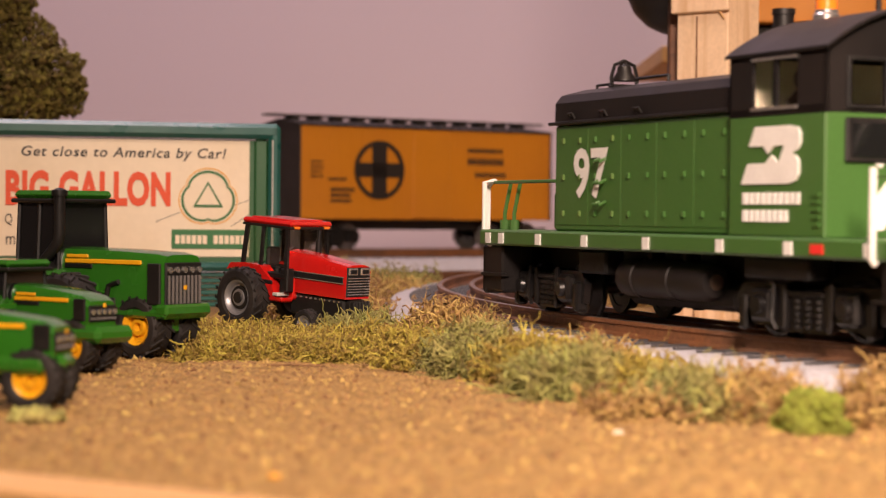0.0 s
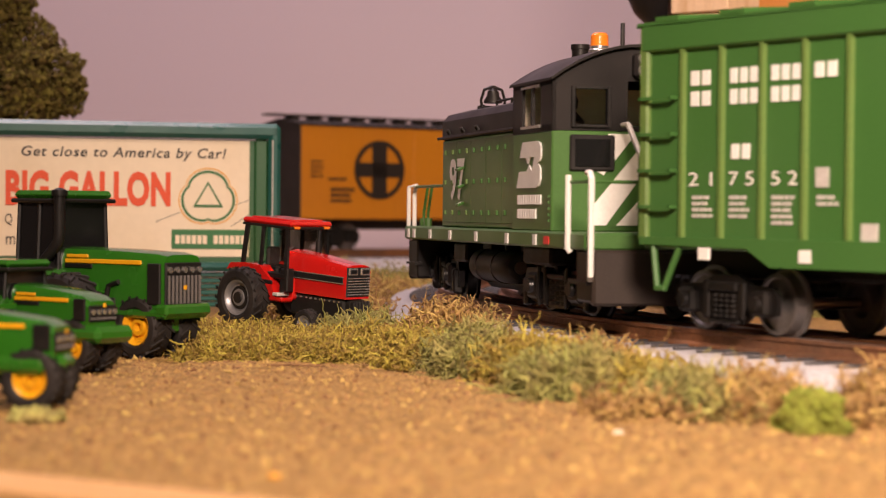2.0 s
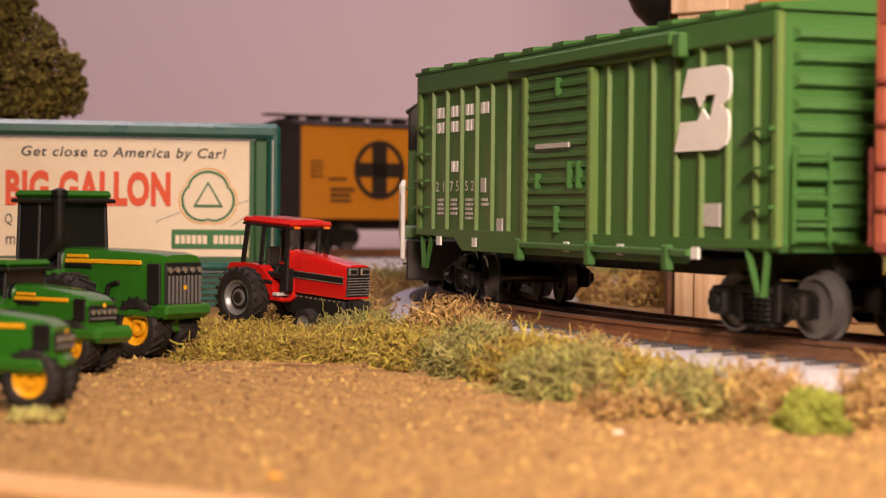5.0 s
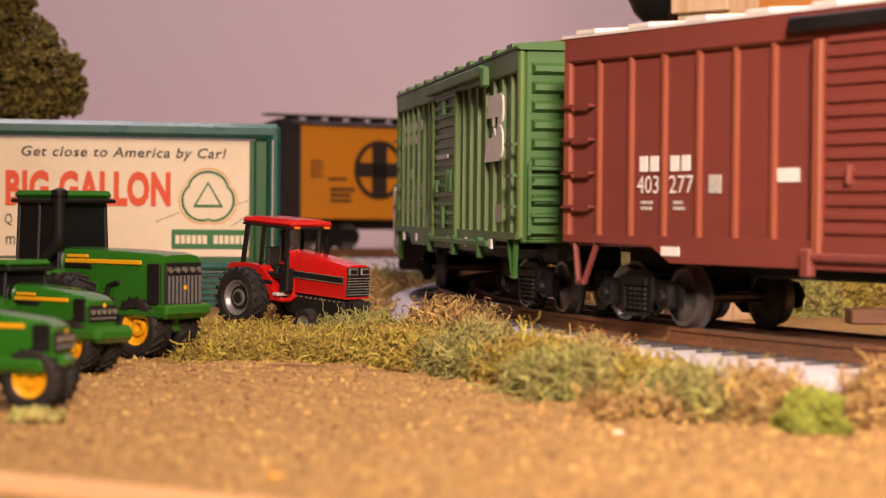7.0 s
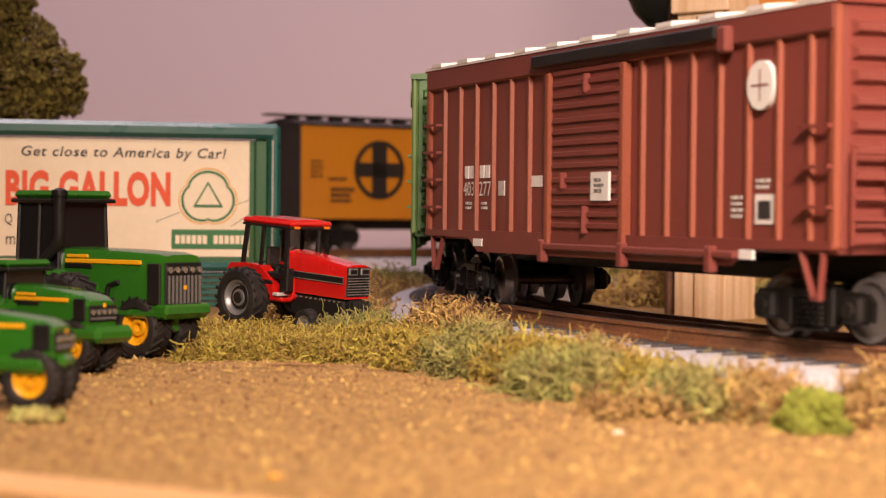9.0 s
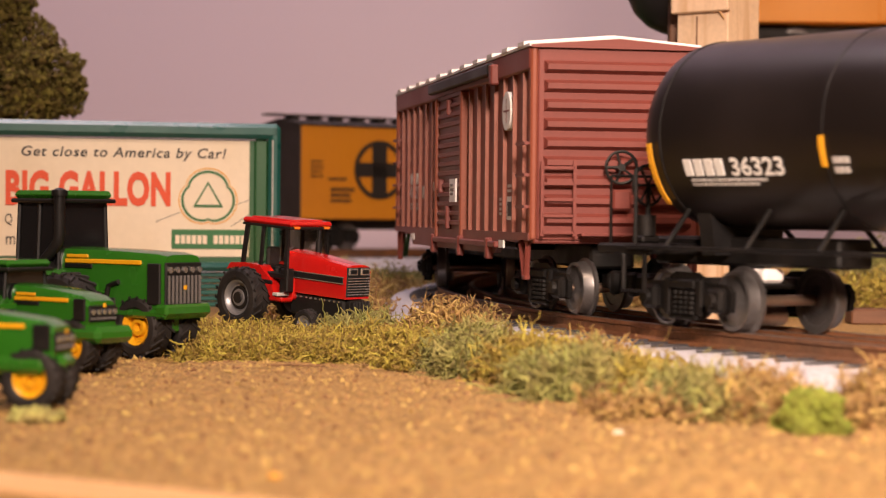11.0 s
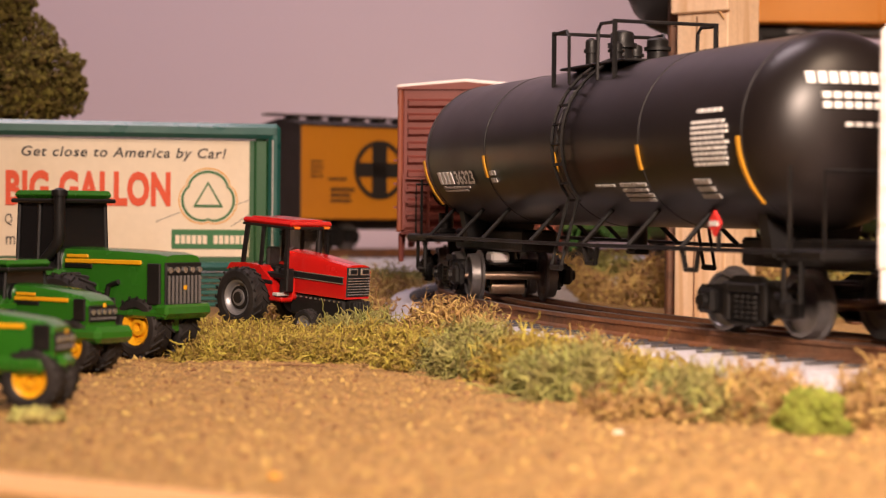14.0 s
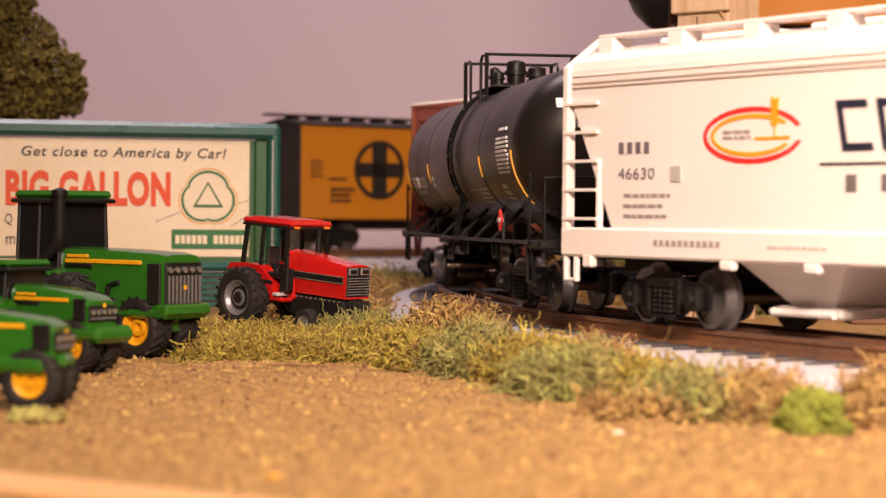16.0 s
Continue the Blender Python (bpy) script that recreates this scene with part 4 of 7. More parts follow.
    part("placard_holder", Shape().box((-0.1252, -0.1238), (0.0310, 0.0324), (0.0262, 0.0370), 0.0003), BLACK, car)
    part("placard_bar", Shape().box((-0.0030, 0.0030), (-0.0007, 0.0007), (-0.0008, 0.0008)), WHITE, car, "", pose(-0.1245, 0.0330, 0.0345))
    for s in (1, -1):
        part("handrail", Shape().tube([(0.1660, s * 0.0310, 0.0265), (0.0, s * 0.0318, 0.0258), (-0.1660, s * 0.0310, 0.0265)], 0.0008, 6), GRIME, car, "long thin side rail")
        for x in (0.148, 0.112, 0.082, 0.030, -0.020, -0.058, -0.098):
            part("stay", Shape().tube([(x, s * 0.0315, 0.0262), (x + 0.0020, s * 0.0185, 0.0390)], 0.0009, 6), GRIME, car)
        lad = Shape()
        for dx in (-0.0045, 0.0045):
            arc = [(dx + 0.001, s * (r + 0.0022) * math.cos(t), zc + (r + 0.0022) * math.sin(t)) for t in (radians(a) for a in range(-38, 80, 8))]
            lad.tube([(dx + 0.003, s * 0.0318, 0.0180)] + arc, 0.0007, 5)
        for a in list(range(-40, 80, 13)):
            t = radians(a)
            y, z = s * (r + 0.0022) * math.cos(t), zc + (r + 0.0022) * math.sin(t)
            lad.tube([(-0.0035, y, z), (0.0055, y, z)], 0.0006, 5)
        lad.tube([(-0.0015, s * 0.0318, 0.0170), (0.0075, s * 0.0318, 0.0170)], 0.0012, 5)
        part("ladder", lad, GRIME, car, "thin curved side ladder")
    part("platform", Shape().box((-0.0235, 0.0355), (-0.0175, 0.0175), (0.0928, 0.0938), 0.0003), BLACK, car)
    for x, q in ((-0.0220, 1), (0.0340, -1)):
        for y in (0.0205, -0.0205):
            part("rail_post", Shape().tube([(x, y, 0.0862), (x, y, 0.1078)], 0.0010, 6), BLACK, car)
            part("side_hoop", Shape().tube([(x, y, 0.1068), (x + q * 0.0120, y, 0.1072), (x + q * 0.0145, y, 0.1050), (x + q * 0.0150, y, 0.0868)], 0.0007, 6), BLACK, car)
        part("rail_bar", Shape().tube([(x, 0.0205, 0.1072), (x, -0.0205, 0.1072)], 0.0007, 6), BLACK, car)
    for x, y, rr2, h in ((0.0155, 0.0, 0.0050, 0.0135), (0.0265, 0.0080, 0.0026, 0.0110), (-0.0030, -0.0060, 0.0046, 0.0095), (0.0270, -0.0110, 0.0032, 0.0095), (-0.0050, 0.0120, 0.0028, 0.0070)):
        prof = [(0, rr2 * 0.85), (h * 0.55, rr2 * 0.85), (h * 0.55, rr2 * 1.12), (h * 0.68, rr2 * 1.12), (h * 0.68, rr2 * 0.9), (h * 0.94, rr2 * 0.9), (h, rr2 * 0.8), (h + 0.0008, rr2 * 0.25)]
        part("valve_dome", Shape().lathe(prof, (x, y, 0.0935), 2, 20), BLACK, car)
    part("bottom_outlet", Shape().cyl((0.0, 0, 0.0330), (0.0, 0, 0.0235), 0.0038).box((-0.0045, 0.0045), (-0.003, 0.003), (0.0222, 0.0240), 0.0006), GRIME, car)
    for x in (-0.020, -0.098):
        part("step_bracket", Shape().tube([(x, 0.0310, 0.0262), (x - 0.003, 0.0310, 0.0195), (x - 0.010, 0.0310, 0.0195), (x - 0.012, 0.0310, 0.0262)], 0.0010, 6), GRIME, car)
    for e in (1, -1):
        part("end_rail", Shape().tube([(e * 0.1790, 0.0270, 0.0270), (e * 0.1790, 0.0270, 0.0500), (e * 0.1790, -0.0270, 0.0500), (e * 0.1790, -0.0270, 0.0270)], 0.0006, 6), GRIME, car, "thin end handrail")
    wheel_at = (0.1760, 0.0130, 0.0470)
    ring = [(wheel_at[0], wheel_at[1] + 0.0068 * math.cos(t), wheel_at[2] + 0.0068 * math.sin(t)) for t in (2 * math.pi * k / 20 for k in range(21))]
    bw = Shape().tube(ring, 0.0006, 5).tube([(wheel_at[0], wheel_at[1], 0.026), wheel_at], 0.0009, 6)
    for k in range(3):
        t = math.pi * k / 3
        bw.tube([(wheel_at[0], wheel_at[1] - 0.0068 * math.cos(t), wheel_at[2] - 0.0068 * math.sin(t)), (wheel_at[0], wheel_at[1] + 0.0068 * math.cos(t), wheel_at[2] + 0.0068 * math.sin(t))], 0.0005, 5)
    part("brake_wheel", bw, GRIME, car, "small spoked brake wheel")
    part("brake_box", Shape().box((0.1740, 0.1800), (0.0090, 0.0170), (0.0275, 0.0300), 0.0006).cyl((0.1770, 0.0130, 0.0300), (0.1770, 0.0130, 0.0370), 0.0034, n=16), GRIME, car)
    for s in (1, -1):
        tk = truck(car, truck_at[s])
        if s > 0:
            part("valve_body", Shape().box((-0.0230, -0.0085), (0.0015, 0.0095), (0.0156, 0.0200), 0.001), HOPPER, tk, "pale cream block on the truck")
            part("pickup_arm", Shape().box((-0.0250, 0.0), (0.0, 0.0110), (0.0146, 0.0155), 0.0003).box((-0.0115, -0.0075), (0.0078, 0.0090), (0.0040, 0.0150), 0.0003).box((-0.0115, -0.0075), (-0.0090, -0.0078), (0.0040, 0.0150), 0.0003), GRIME, tk)
            part("pickup_roller", Shape().cyl((-0.0095, -0.0075, 0.0046), (-0.0095, 0.0075, 0.0046), 0.0034, n=18), AXLE, tk, "coppery pickup roller")
        coupler(car, s * 0.172, s)
    return car


tank = tank_car()


# ---- covered hopper ----
def covered_hopper():
    car = thing("covered_hopper", "white covered grain hopper rolling with an oval emblem", "hopper car")
    hl, hw = 0.1800, 0.0315
    side = [(0.1640, 0.0320), (0.1850, 0.0740), (0.1870, 0.0860), (-0.1870, 0.0860), (-0.1850, 0.0740), (-0.1640, 0.0320)]
    part("body", Shape().prism([(z, x) for x, z in side], 1, -hw, hw), HOPPER, car, "smooth white steel body")
    top = [(-hw, 0.0855), (hw, 0.0855), (hw - 0.0010, 0.0890), (0.0230, 0.0935), (0.0120, 0.0955), (-0.0120, 0.0955), (-0.0230, 0.0935), (-hw + 0.0010, 0.0890)]
    part("roof", Shape().prism(top, 0, -0.1870, 0.1870), HOPPER, car)
    for s in (1, -1):
        part("side_sill", Shape().box((-0.1900, 0.1900), (s * 0.0290, s * 0.0328), (0.0225, 0.0325), 0.0008), HOPPER, car)
        for z in (0.0800, 0.0815, 0.0840):
            part("seam", Shape().box((-0.1860, 0.1855), (s * (hw - 0.0002), s * (hw + 0.0005)), (z, z + 0.0005)), HOPPER_SHADE if z < 0.083 else HOPPER, car)
        for e in (1, -1):
            part("corner_post", Shape().box((e * 0.1865, e * 0.1900), (s * 0.0290, s * 0.0325), (0.0225, 0.0880), 0.0006), HOPPER, car)
            part("corner_post", Shape().box((e * 0.1700, e * 0.1722), (s * 0.0300, s * 0.0322), (0.0320, 0.0560), 0.0005), HOPPER, car)
            part("corner_brace", Shape().tube([(e * 0.1885, s * 0.0310, 0.0875), (e * 0.1800, s * 0.0240, 0.0965)], 0.0013, 6), HOPPER, car)
            rung = Shape()
            for k in range(5):
                rung.box((e * 0.1710, e * 0.1890), (s * 0.0316, s * 0.0330), (0.0350 + 0.0098 * k, 0.0360 + 0.0098 * k))
            part("ladder", rung, HOPPER, car)
            part("stirrup_step", Shape().tube([(e * 0.1885, s * 0.0310, 0.0230), (e * 0.1885, s * 0.0310, 0.0145), (e * 0.1830, s * 0.0310, 0.0145), (e * 0.1830, s * 0.0310, 0.0230)], 0.0012, 6), HOPPER, car)
            part("jack_pad", Shape().box((e * 0.1730, e * 0.1780), (s * 0.0300, s * 0.0330), (0.0190, 0.0235), 0.0006), HOPPER, car)
        for k in range(7):
            x = 0.1080 - 0.0360 * k
            part("jack_pad", Shape().box((x - 0.0030, x + 0.0030), (s * 0.0300, s * 0.0330), (0.0198, 0.0230), 0.0006), HOPPER, car)
        # walkway along the roof's edge on short posts, and its stanchions
        part("roof_walk", Shape().box((-0.1800, 0.1800), (s * 0.0170, s * 0.0250), (0.0972, 0.0985), 0.0003), HOPPER, car)
        for k in range(11):
            x = 0.1760 - 0.0352 * k
            part("walk_support", Shape().box((x - 0.0042, x + 0.0042), (s * 0.0165, s * 0.0252), (0.0905, 0.0974), 0.0006), HOPPER, car)
    for k in range(5):
        x = 0.1400 - 0.0700 * k
        part("hatch", Shape().box((x - 0.0260, x + 0.0260), (-0.0100, 0.0100), (0.0950, 0.0975), 0.001), HOPPER, car)
    for e in (1, -1):
        part("end_platform", Shape().box((e * 0.1520, e * 0.1900), (-0.0300, 0.0300), (0.0240, 0.0265), 0.0006), HOPPER, car)
        part("center_sill", Shape().box((e * 0.1200, e * 0.1860), (-0.0075, 0.0075), (0.0165, 0.0250), 0.001), GRIME, car)
        part("end_rail", Shape().tube([(e * 0.1880, -0.0300, 0.0840), (e * 0.1880, 0.0300, 0.0840)], 0.0012, 6), HOPPER, car)
        part("air_tank", Shape().cyl((e * 0.1720, -0.0110, 0.0330), (e * 0.1720, 0.0150, 0.0330), 0.0052, n=16), HOPPER, car)
    part("red_valve", Shape().cyl((0.1725, 0.0190, 0.0380), (0.1725, 0.0240, 0.0380), 0.0026), RED, car, "small red valve on the end platform")
    for x in (0.0900, 0.0, -0.0900):
        sh = Shape()
        bot, topx, zt, zb = 0.0085, 0.0330, 0.0320, 0.0085
        v = [(x - topx, -0.0290, zt), (x + topx, -0.0290, zt), (x + topx, 0.0290, zt), (x - topx, 0.0290, zt), (x - bot, -0.0120, zb), (x + bot, -0.0120, zb), (x + bot, 0.0120, zb), (x - bot, 0.0120, zb)]
        sh.add(v, [(0, 3, 2, 1)[::-1], (4, 7, 6, 5), (0, 4, 5, 1), (1, 5, 6, 2), (2, 6, 7, 3), (3, 7, 4, 0)])
        bay = part("hopper_bay", sh, HOPPER, car)
        part("outlet_gate", Shape().box((x - 0.0140, x + 0.0140), (-0.0150, 0.0150), (0.0055, 0.0088), 0.0008).cyl((x - 0.013, 0.017, 0.0070), (x + 0.013, 0.017, 0.0070), 0.0014), HOPPER, bay)
    # emblem: two ovals with an ear of grain
    def oval(rx, rz, w, a0, a1, mat, name):
        sh, n = Shape(), 36
        pts = [(radians(a0 + (a1 - a0) * k / n)) for k in range(n + 1)]
        poly = [(0.0618 + rz * math.sin(t), 0.0985 - rx * math.cos(t)) for t in pts] + [(0.0618 + (rz - w) * math.sin(t), 0.0985 - (rx - w) * math.cos(t)) for t in pts[::-1]]
        for k in range(n):
            q = [poly[k], poly[k + 1], poly[-2 - k], poly[-1 - k]]
            sh.prism(q, 1, hw - 0.0003, hw + 0.0003)
        part(name, sh, mat, car)
    oval(0.0215, 0.0088, 0.0016, 18, 345, RED, "red_oval")
    oval(0.0180, 0.0066, 0.0014, 35, 330, YELLOW, "yellow_oval")
    part("yellow_bar", Shape().box((0.0825, 0.0970), (hw - 0.0003, hw + 0.0003), (0.0602, 0.0612)), YELLOW, car)
    ear = Shape().box((0.0884, 0.0890), (hw - 0.0003, hw + 0.0003), (0.0610, 0.0710))
    for k in range(6):
        for s in (1, -1):
            z = 0.0640 + 0.0014 * k
            ear.prism([(z, 0.0887), (z + 0.0010, 0.0887 + s * 0.0018), (z + 0.0024, 0.0887 + s * 0.0012), (z + 0.0012, 0.0887)], 1, hw - 0.0003, hw + 0.0004)
    part("grain_ear", ear, YELLOW, car, "yellow ear of grain")
    bars(car, FADEDTEXT, 0.1110, 0.0625, 0.0130, 2, 0.0010, 0.0018, hw + 0.0002, 5)
    letter_bars(car, PRINT, 0.1605, 0.0570, 0.0042, 4, 0.0026, 0.0016, hw + 0.0002)
    lettering("car_number", "46630", PRINT, car, side_pose(0.1607, 0.0488, hw + 0.0005), 0.0182, 0.0036)
    plate("placard", car, SOFTWHITE, 0.1350, 0.0478, 0.0050, 0.0050, hw + 0.0002)
    bars(car, FADEDTEXT, 0.1580, 0.0428, 0.0240, 3, 0.0011, 0.0034, hw + 0.0002, 6)
    letter_bars(car, FADEDTEXT, 0.1415, 0.0268, 0.0022, 11, 0.0022, 0.0007, 0.0329)
    bars(car, SOFTWHITE, 0.0900, 0.0270, 0.0300, 1, 0.0009, 0.0018, 0.0329, 8)
    # the owner's name: tall slanted blocks with hollow middles, a rule and a row of wide-set small blocks
    big = Shape()
    for k in range(9):
        x = 0.0610 - 0.0155 * k
        for a, b, c, d in ((0.0, 0.0022, 0, 1), (0.0022, 0.0118, 0, 0.16), (0.0022, 0.0118, 0.84, 1)):
            poly = []
            for u, v in ((a, c), (b, c), (b, d), (a, d)):
                poly.append((0.0560 + 0.0150 * v, x - u + 0.0030 * (1 - v) * -1 + 0.0030))
            big.prism(poly, 1, hw - 0.0003, hw + 0.0003)
    part("name_lettering", big, NAVY, car, "tall dark blue lettering blocks")
    part("rule", Shape().box((-0.075, 0.0700), (hw - 0.0003, hw + 0.0003), (0.0520, 0.0528)), NAVY, car)
    letter_bars(car, GREYTEXT, 0.0595, 0.0440, 0.0056, 5, 0.0046, 0.0090, hw + 0.0002)
    for s in (1, -1):
        truck(car, s * 0.1420)
        coupler(car, s * 0.180, s)
    return car


hopper = covered_hopper()


# ---- switcher locomotive ----
def switcher_frame(side):
    """A heavy cast side frame with pedestals, journal boxes, coil springs and brake shoes."""
    sh = Shape()
    beam = [(-0.0330, 0.0120), (-0.0300, 0.0165), (-0.0100, 0.0165), (-0.0060, 0.0135), (0.0060, 0.0135), (0.0100, 0.0165), (0.0300, 0.0165), (0.0330, 0.0120), (0.0310, 0.0050),
            (0.0240, 0.0038), (0.0120, 0.0038), (0.0080, 0.0022), (-0.0080, 0.0022), (-0.0120, 0.0038), (-0.0240, 0.0038), (-0.0310, 0.0050)]
    sh.prism([(z, x) for x, z in beam], 1, 0.0212, 0.0240)
    for e in (1, -1):
        sh.box((e * 0.0140, e * 0.0240), (0.0215, 0.0272), (0.0050, 0.0150), 0.0012)
        sh.cyl((e * 0.019, 0.0268, 0.0100), (e * 0.019, 0.0288, 0.0100), 0.0032, 0.0026, 12)
        sh.box((e * 0.0262, e * 0.0300), (0.0215, 0.0262), (0.0020, 0.0128), 0.0008)
        sh.box((e * 0.0085, e * 0.0112), (0.0215, 0.0258), (0.0030, 0.0170), 0.0006)
        sh.tube([(e * 0.0130, 0.0262, 0.0175), (e * 0.0130, 0.0268, 0.0060), (e * 0.0118, 0.0262, 0.0030)], 0.0008, 6)
    for x in (-0.0048, 0.0, 0.0048):
        for k in range(5):
            z = 0.0034 + 0.0019 * k
            sh.cyl((x, 0.0238, z), (x, 0.0238, z + 0.0013), 0.0019, n=10)
    sh.box((-0.0080, 0.0080), (0.0215, 0.0256), (0.0128, 0.0150), 0.0006)
    if side < 0:
        sh.v = [(x, -y, z) for x, y, z in sh.v]
        sh.f = [f[::-1] for f in sh.f]
    return sh.mesh("sideframe", SHINY)


SHINY = paint("glossy_black_casting", (0.006, 0.0055, 0.006), 0.34, vary=0.2, coarse=90, second=(0.016, 0.012, 0.010), amount=0.5, bump=0.15, gloss=0.5)
SWITCHER_FRAMES = [switcher_frame(1), switcher_frame(-1)]
DARK_WHEELS = WHEELSET.copy()
DARK_WHEELS.materials[0] = SHINY


def switcher_truck(car, x):
    tk = part("truck", BOLSTER, GRIME, car, "", pose(x, 0, 0))
    for frame_mesh in SWITCHER_FRAMES:
        part("sideframe", frame_mesh, SHINY, tk)
    for k in (0.019, -0.019):
        w = part("wheelset", DARK_WHEELS, SHINY, tk, "blackened wheels on one axle", pose(k, 0, WHEEL_R))
        TURNING.append((w, k))
        part("axle", AXLE_MESH, AXLE, tk, "", pose(k, 0, WHEEL_R))
    SWIVELS.append((tk, car, x))
    return tk


def locomotive():
    car = thing("locomotive", "green and black diesel switcher locomotive with white numerals", "locomotive")
    hood_w, cab_w, fw = 0.0303, 0.0335, 0.0345
    z0, eave, top = 0.0312, 0.0690, 0.0838
    part("frame", Shape().box((-0.1425, 0.1190), (-fw, fw), (0.0248, 0.0308), 0.0008), LOCO_GREEN, car, "green frame with a walkway")
    # hood: green sides below, black rounded top above
    part("hood", Shape().box((-0.0500, 0.0655), (-hood_w, hood_w), (z0 - 0.0004, eave), 0.0008), LOCO_GREEN, car)
    cap = [(-hood_w - 0.0002, eave), (hood_w + 0.0002, eave), (hood_w, 0.0770), (hood_w - 0.0025, 0.0800), (0.0180, 0.0825), (0.0, top), (-0.0180, 0.0825), (-hood_w + 0.0025, 0.0800), (-hood_w, 0.0770)]
    part("hood_top", Shape().prism(cap, 0, -0.0500, 0.0655), LOCO_BLACK, car, "black rounded hood top")
    part("low_hood", Shape().box((0.0650, 0.0780), (-0.0240, 0.0240), (z0, 0.0450), 0.0008), LOCO_GREEN, car)
    part("radiator", Shape().box((0.0650, 0.0672), (-0.0200, 0.0200), (0.0440, 0.0790), 0.0006), LOCO_BLACK, car)
    for s in (1, -1):
        part("gutter", Shape().tube([(0.0670, s * (hood_w + 0.0016), eave + 0.0006), (-0.0490, s * (hood_w + 0.0016), eave + 0.0006)], 0.0007, 6), LOCO_BLACK, car)
        for k in range(5):
            x = 0.0520 - 0.0230 * k
            door = part("hood_door", Shape().box((x - 0.01149, x + 0.01149), (s * (hood_w - 0.0003), s * (hood_w + 0.0003)), (0.0330, 0.0678), 0.0002), LOCO_GREEN, car)
            for z in (0.0362, 0.0492, 0.0622):
                for dx in (-0.0060, 0.0060):
                    part("hinge", Shape().box((x + dx - 0.0006, x + dx + 0.0006), (s * hood_w, s * (hood_w + 0.0011)), (z, z + 0.0020), 0.0002), GREEN_RIB if k == 0 or (k == 1 and dx < 0) else LOCO_GREEN, door)
            if k in (0, 1, 2):
                part("lifting_lug", Shape().tube([(x - 0.0016, s * (hood_w + 0.0003), 0.0712), (x - 0.0016, s * (hood_w + 0.0014), 0.0728), (x + 0.0016, s * (hood_w + 0.0014), 0.0728), (x + 0.0016, s * (hood_w + 0.0003), 0.0712)], 0.0005, 5), LOCO_BLACK, car)
        for z in (0.0415, 0.0490, 0.0565):
            part("grab_iron", Shape().tube([(0.0325, s * hood_w, z), (0.0325, s * (hood_w + 0.0026), z - 0.0012), (0.0280, s * (hood_w + 0.0026), z - 0.0012), (0.0280, s * hood_w, z)], 0.0006, 5), LOCO_GREEN, car)
        for x in (0.1110, 0.1000, 0.0700, 0.0355, -0.0060, -0.0500, -0.0860, -0.1240):
            part("reflector", Shape().box((x - 0.0020, x + 0.0020), (s * (fw - 0.0002), s * (fw + 0.0004)), (0.0256, 0.0296)), WHITE, car)
        part("maker_plate", Shape().box((-0.1030, -0.0970), (s * (fw - 0.0002), s * (fw + 0.0003)), (0.0262, 0.0290)), RED, car)
        part("fuel_tank", Shape().lathe([(-0.0290, 0.0010), (-0.0285, 0.0050), (-0.0260, 0.0066), (-0.0090, 0.0066), (-0.0088, 0.0070), (-0.0070, 0.0070), (-0.0068, 0.0066), (0.0140, 0.0066),
                                        (0.0142, 0.0070), (0.0160, 0.0070), (0.0162, 0.0066), (0.0245, 0.0066), (0.0270, 0.0050), (0.0275, 0.0010)], (-0.0020, s * 0.0230, 0.0155), 0, 20), LOCO_BLACK, car, "round black air tank")
    # cab
    body = Shape().box((-0.0985, -0.0395), (-cab_w, cab_w), (z0 - 0.0006, 0.0670), 0.0006)
    part("cab", body, LOCO_GREEN, car)
    wall_t = 0.0014

    def cab_wall(axis_x, x, openings):
        """An end wall of the cab: black, arched at the top, with window openings left free."""
        sh = Shape()
        ys = sorted({-cab_w, cab_w, *[y for o in openings for y in o[:2]]})
        for a, b in zip(ys, ys[1:]):
            inside = [o for o in openings if o[0] <= a and b <= o[1]]
            crown = lambda y: 0.0855 + 0.0115 * (1 - (y / cab_w) ** 2)
            lows = [(0.0670, inside[0][2]), (inside[0][3], None)] if inside else [(0.0670, None)]
            for lo, hi in lows:
                if hi is not None:
                    sh.box((x, x + axis_x * wall_t), (a, b), (lo, hi))
                else:
                    n = 6
                    yy = [a + (b - a) * k / n for k in range(n + 1)]
                    sh.prism([(a, lo), (b, lo)] + [(y, crown(y)) for y in yy[::-1]], 0, min(x, x + axis_x * wall_t), max(x, x + axis_x * wall_t))
        part("cab_end", sh, LOCO_BLACK, car)

    ends = [(0.0130, 0.0250, 0.0690, 0.0820), (-0.0050, 0.0050, 0.0690, 0.0850), (-0.0250, -0.0130, 0.0690, 0.0820)]
    cab_wall(-1, -0.0971, ends)
    cab_wall(1, -0.0409, [ends[0], ends[2]])
    for s in (1, -1):
        sh = Shape()
        for x0, x1 in ((-0.0985, -0.0820 if s > 0 else -0.0940), (-0.0690, -0.0670), (-0.0540 if s > 0 else -0.0440, -0.0395)):
            sh.box((x0, x1), (s * (cab_w - wall_t), s * cab_w), (0.0670, 0.0860))
        sh.box((-0.0985, -0.0395), (s * (cab_w - wall_t), s * cab_w), (0.0668, 0.0692)).box((-0.0985, -0.0395), (s * (cab_w - wall_t), s * cab_w), (0.0835, 0.0862))
        part("cab_side", sh, LOCO_BLACK, car)
        part("window_frame", Shape().box((-0.0820, -0.0540), (s * cab_w, s * (cab_w + 0.0006)), (0.0684, 0.0694)).box((-0.0820, -0.0540), (s * cab_w, s * (cab_w + 0.0006)), (0.0832, 0.0842)), CHROME, car)
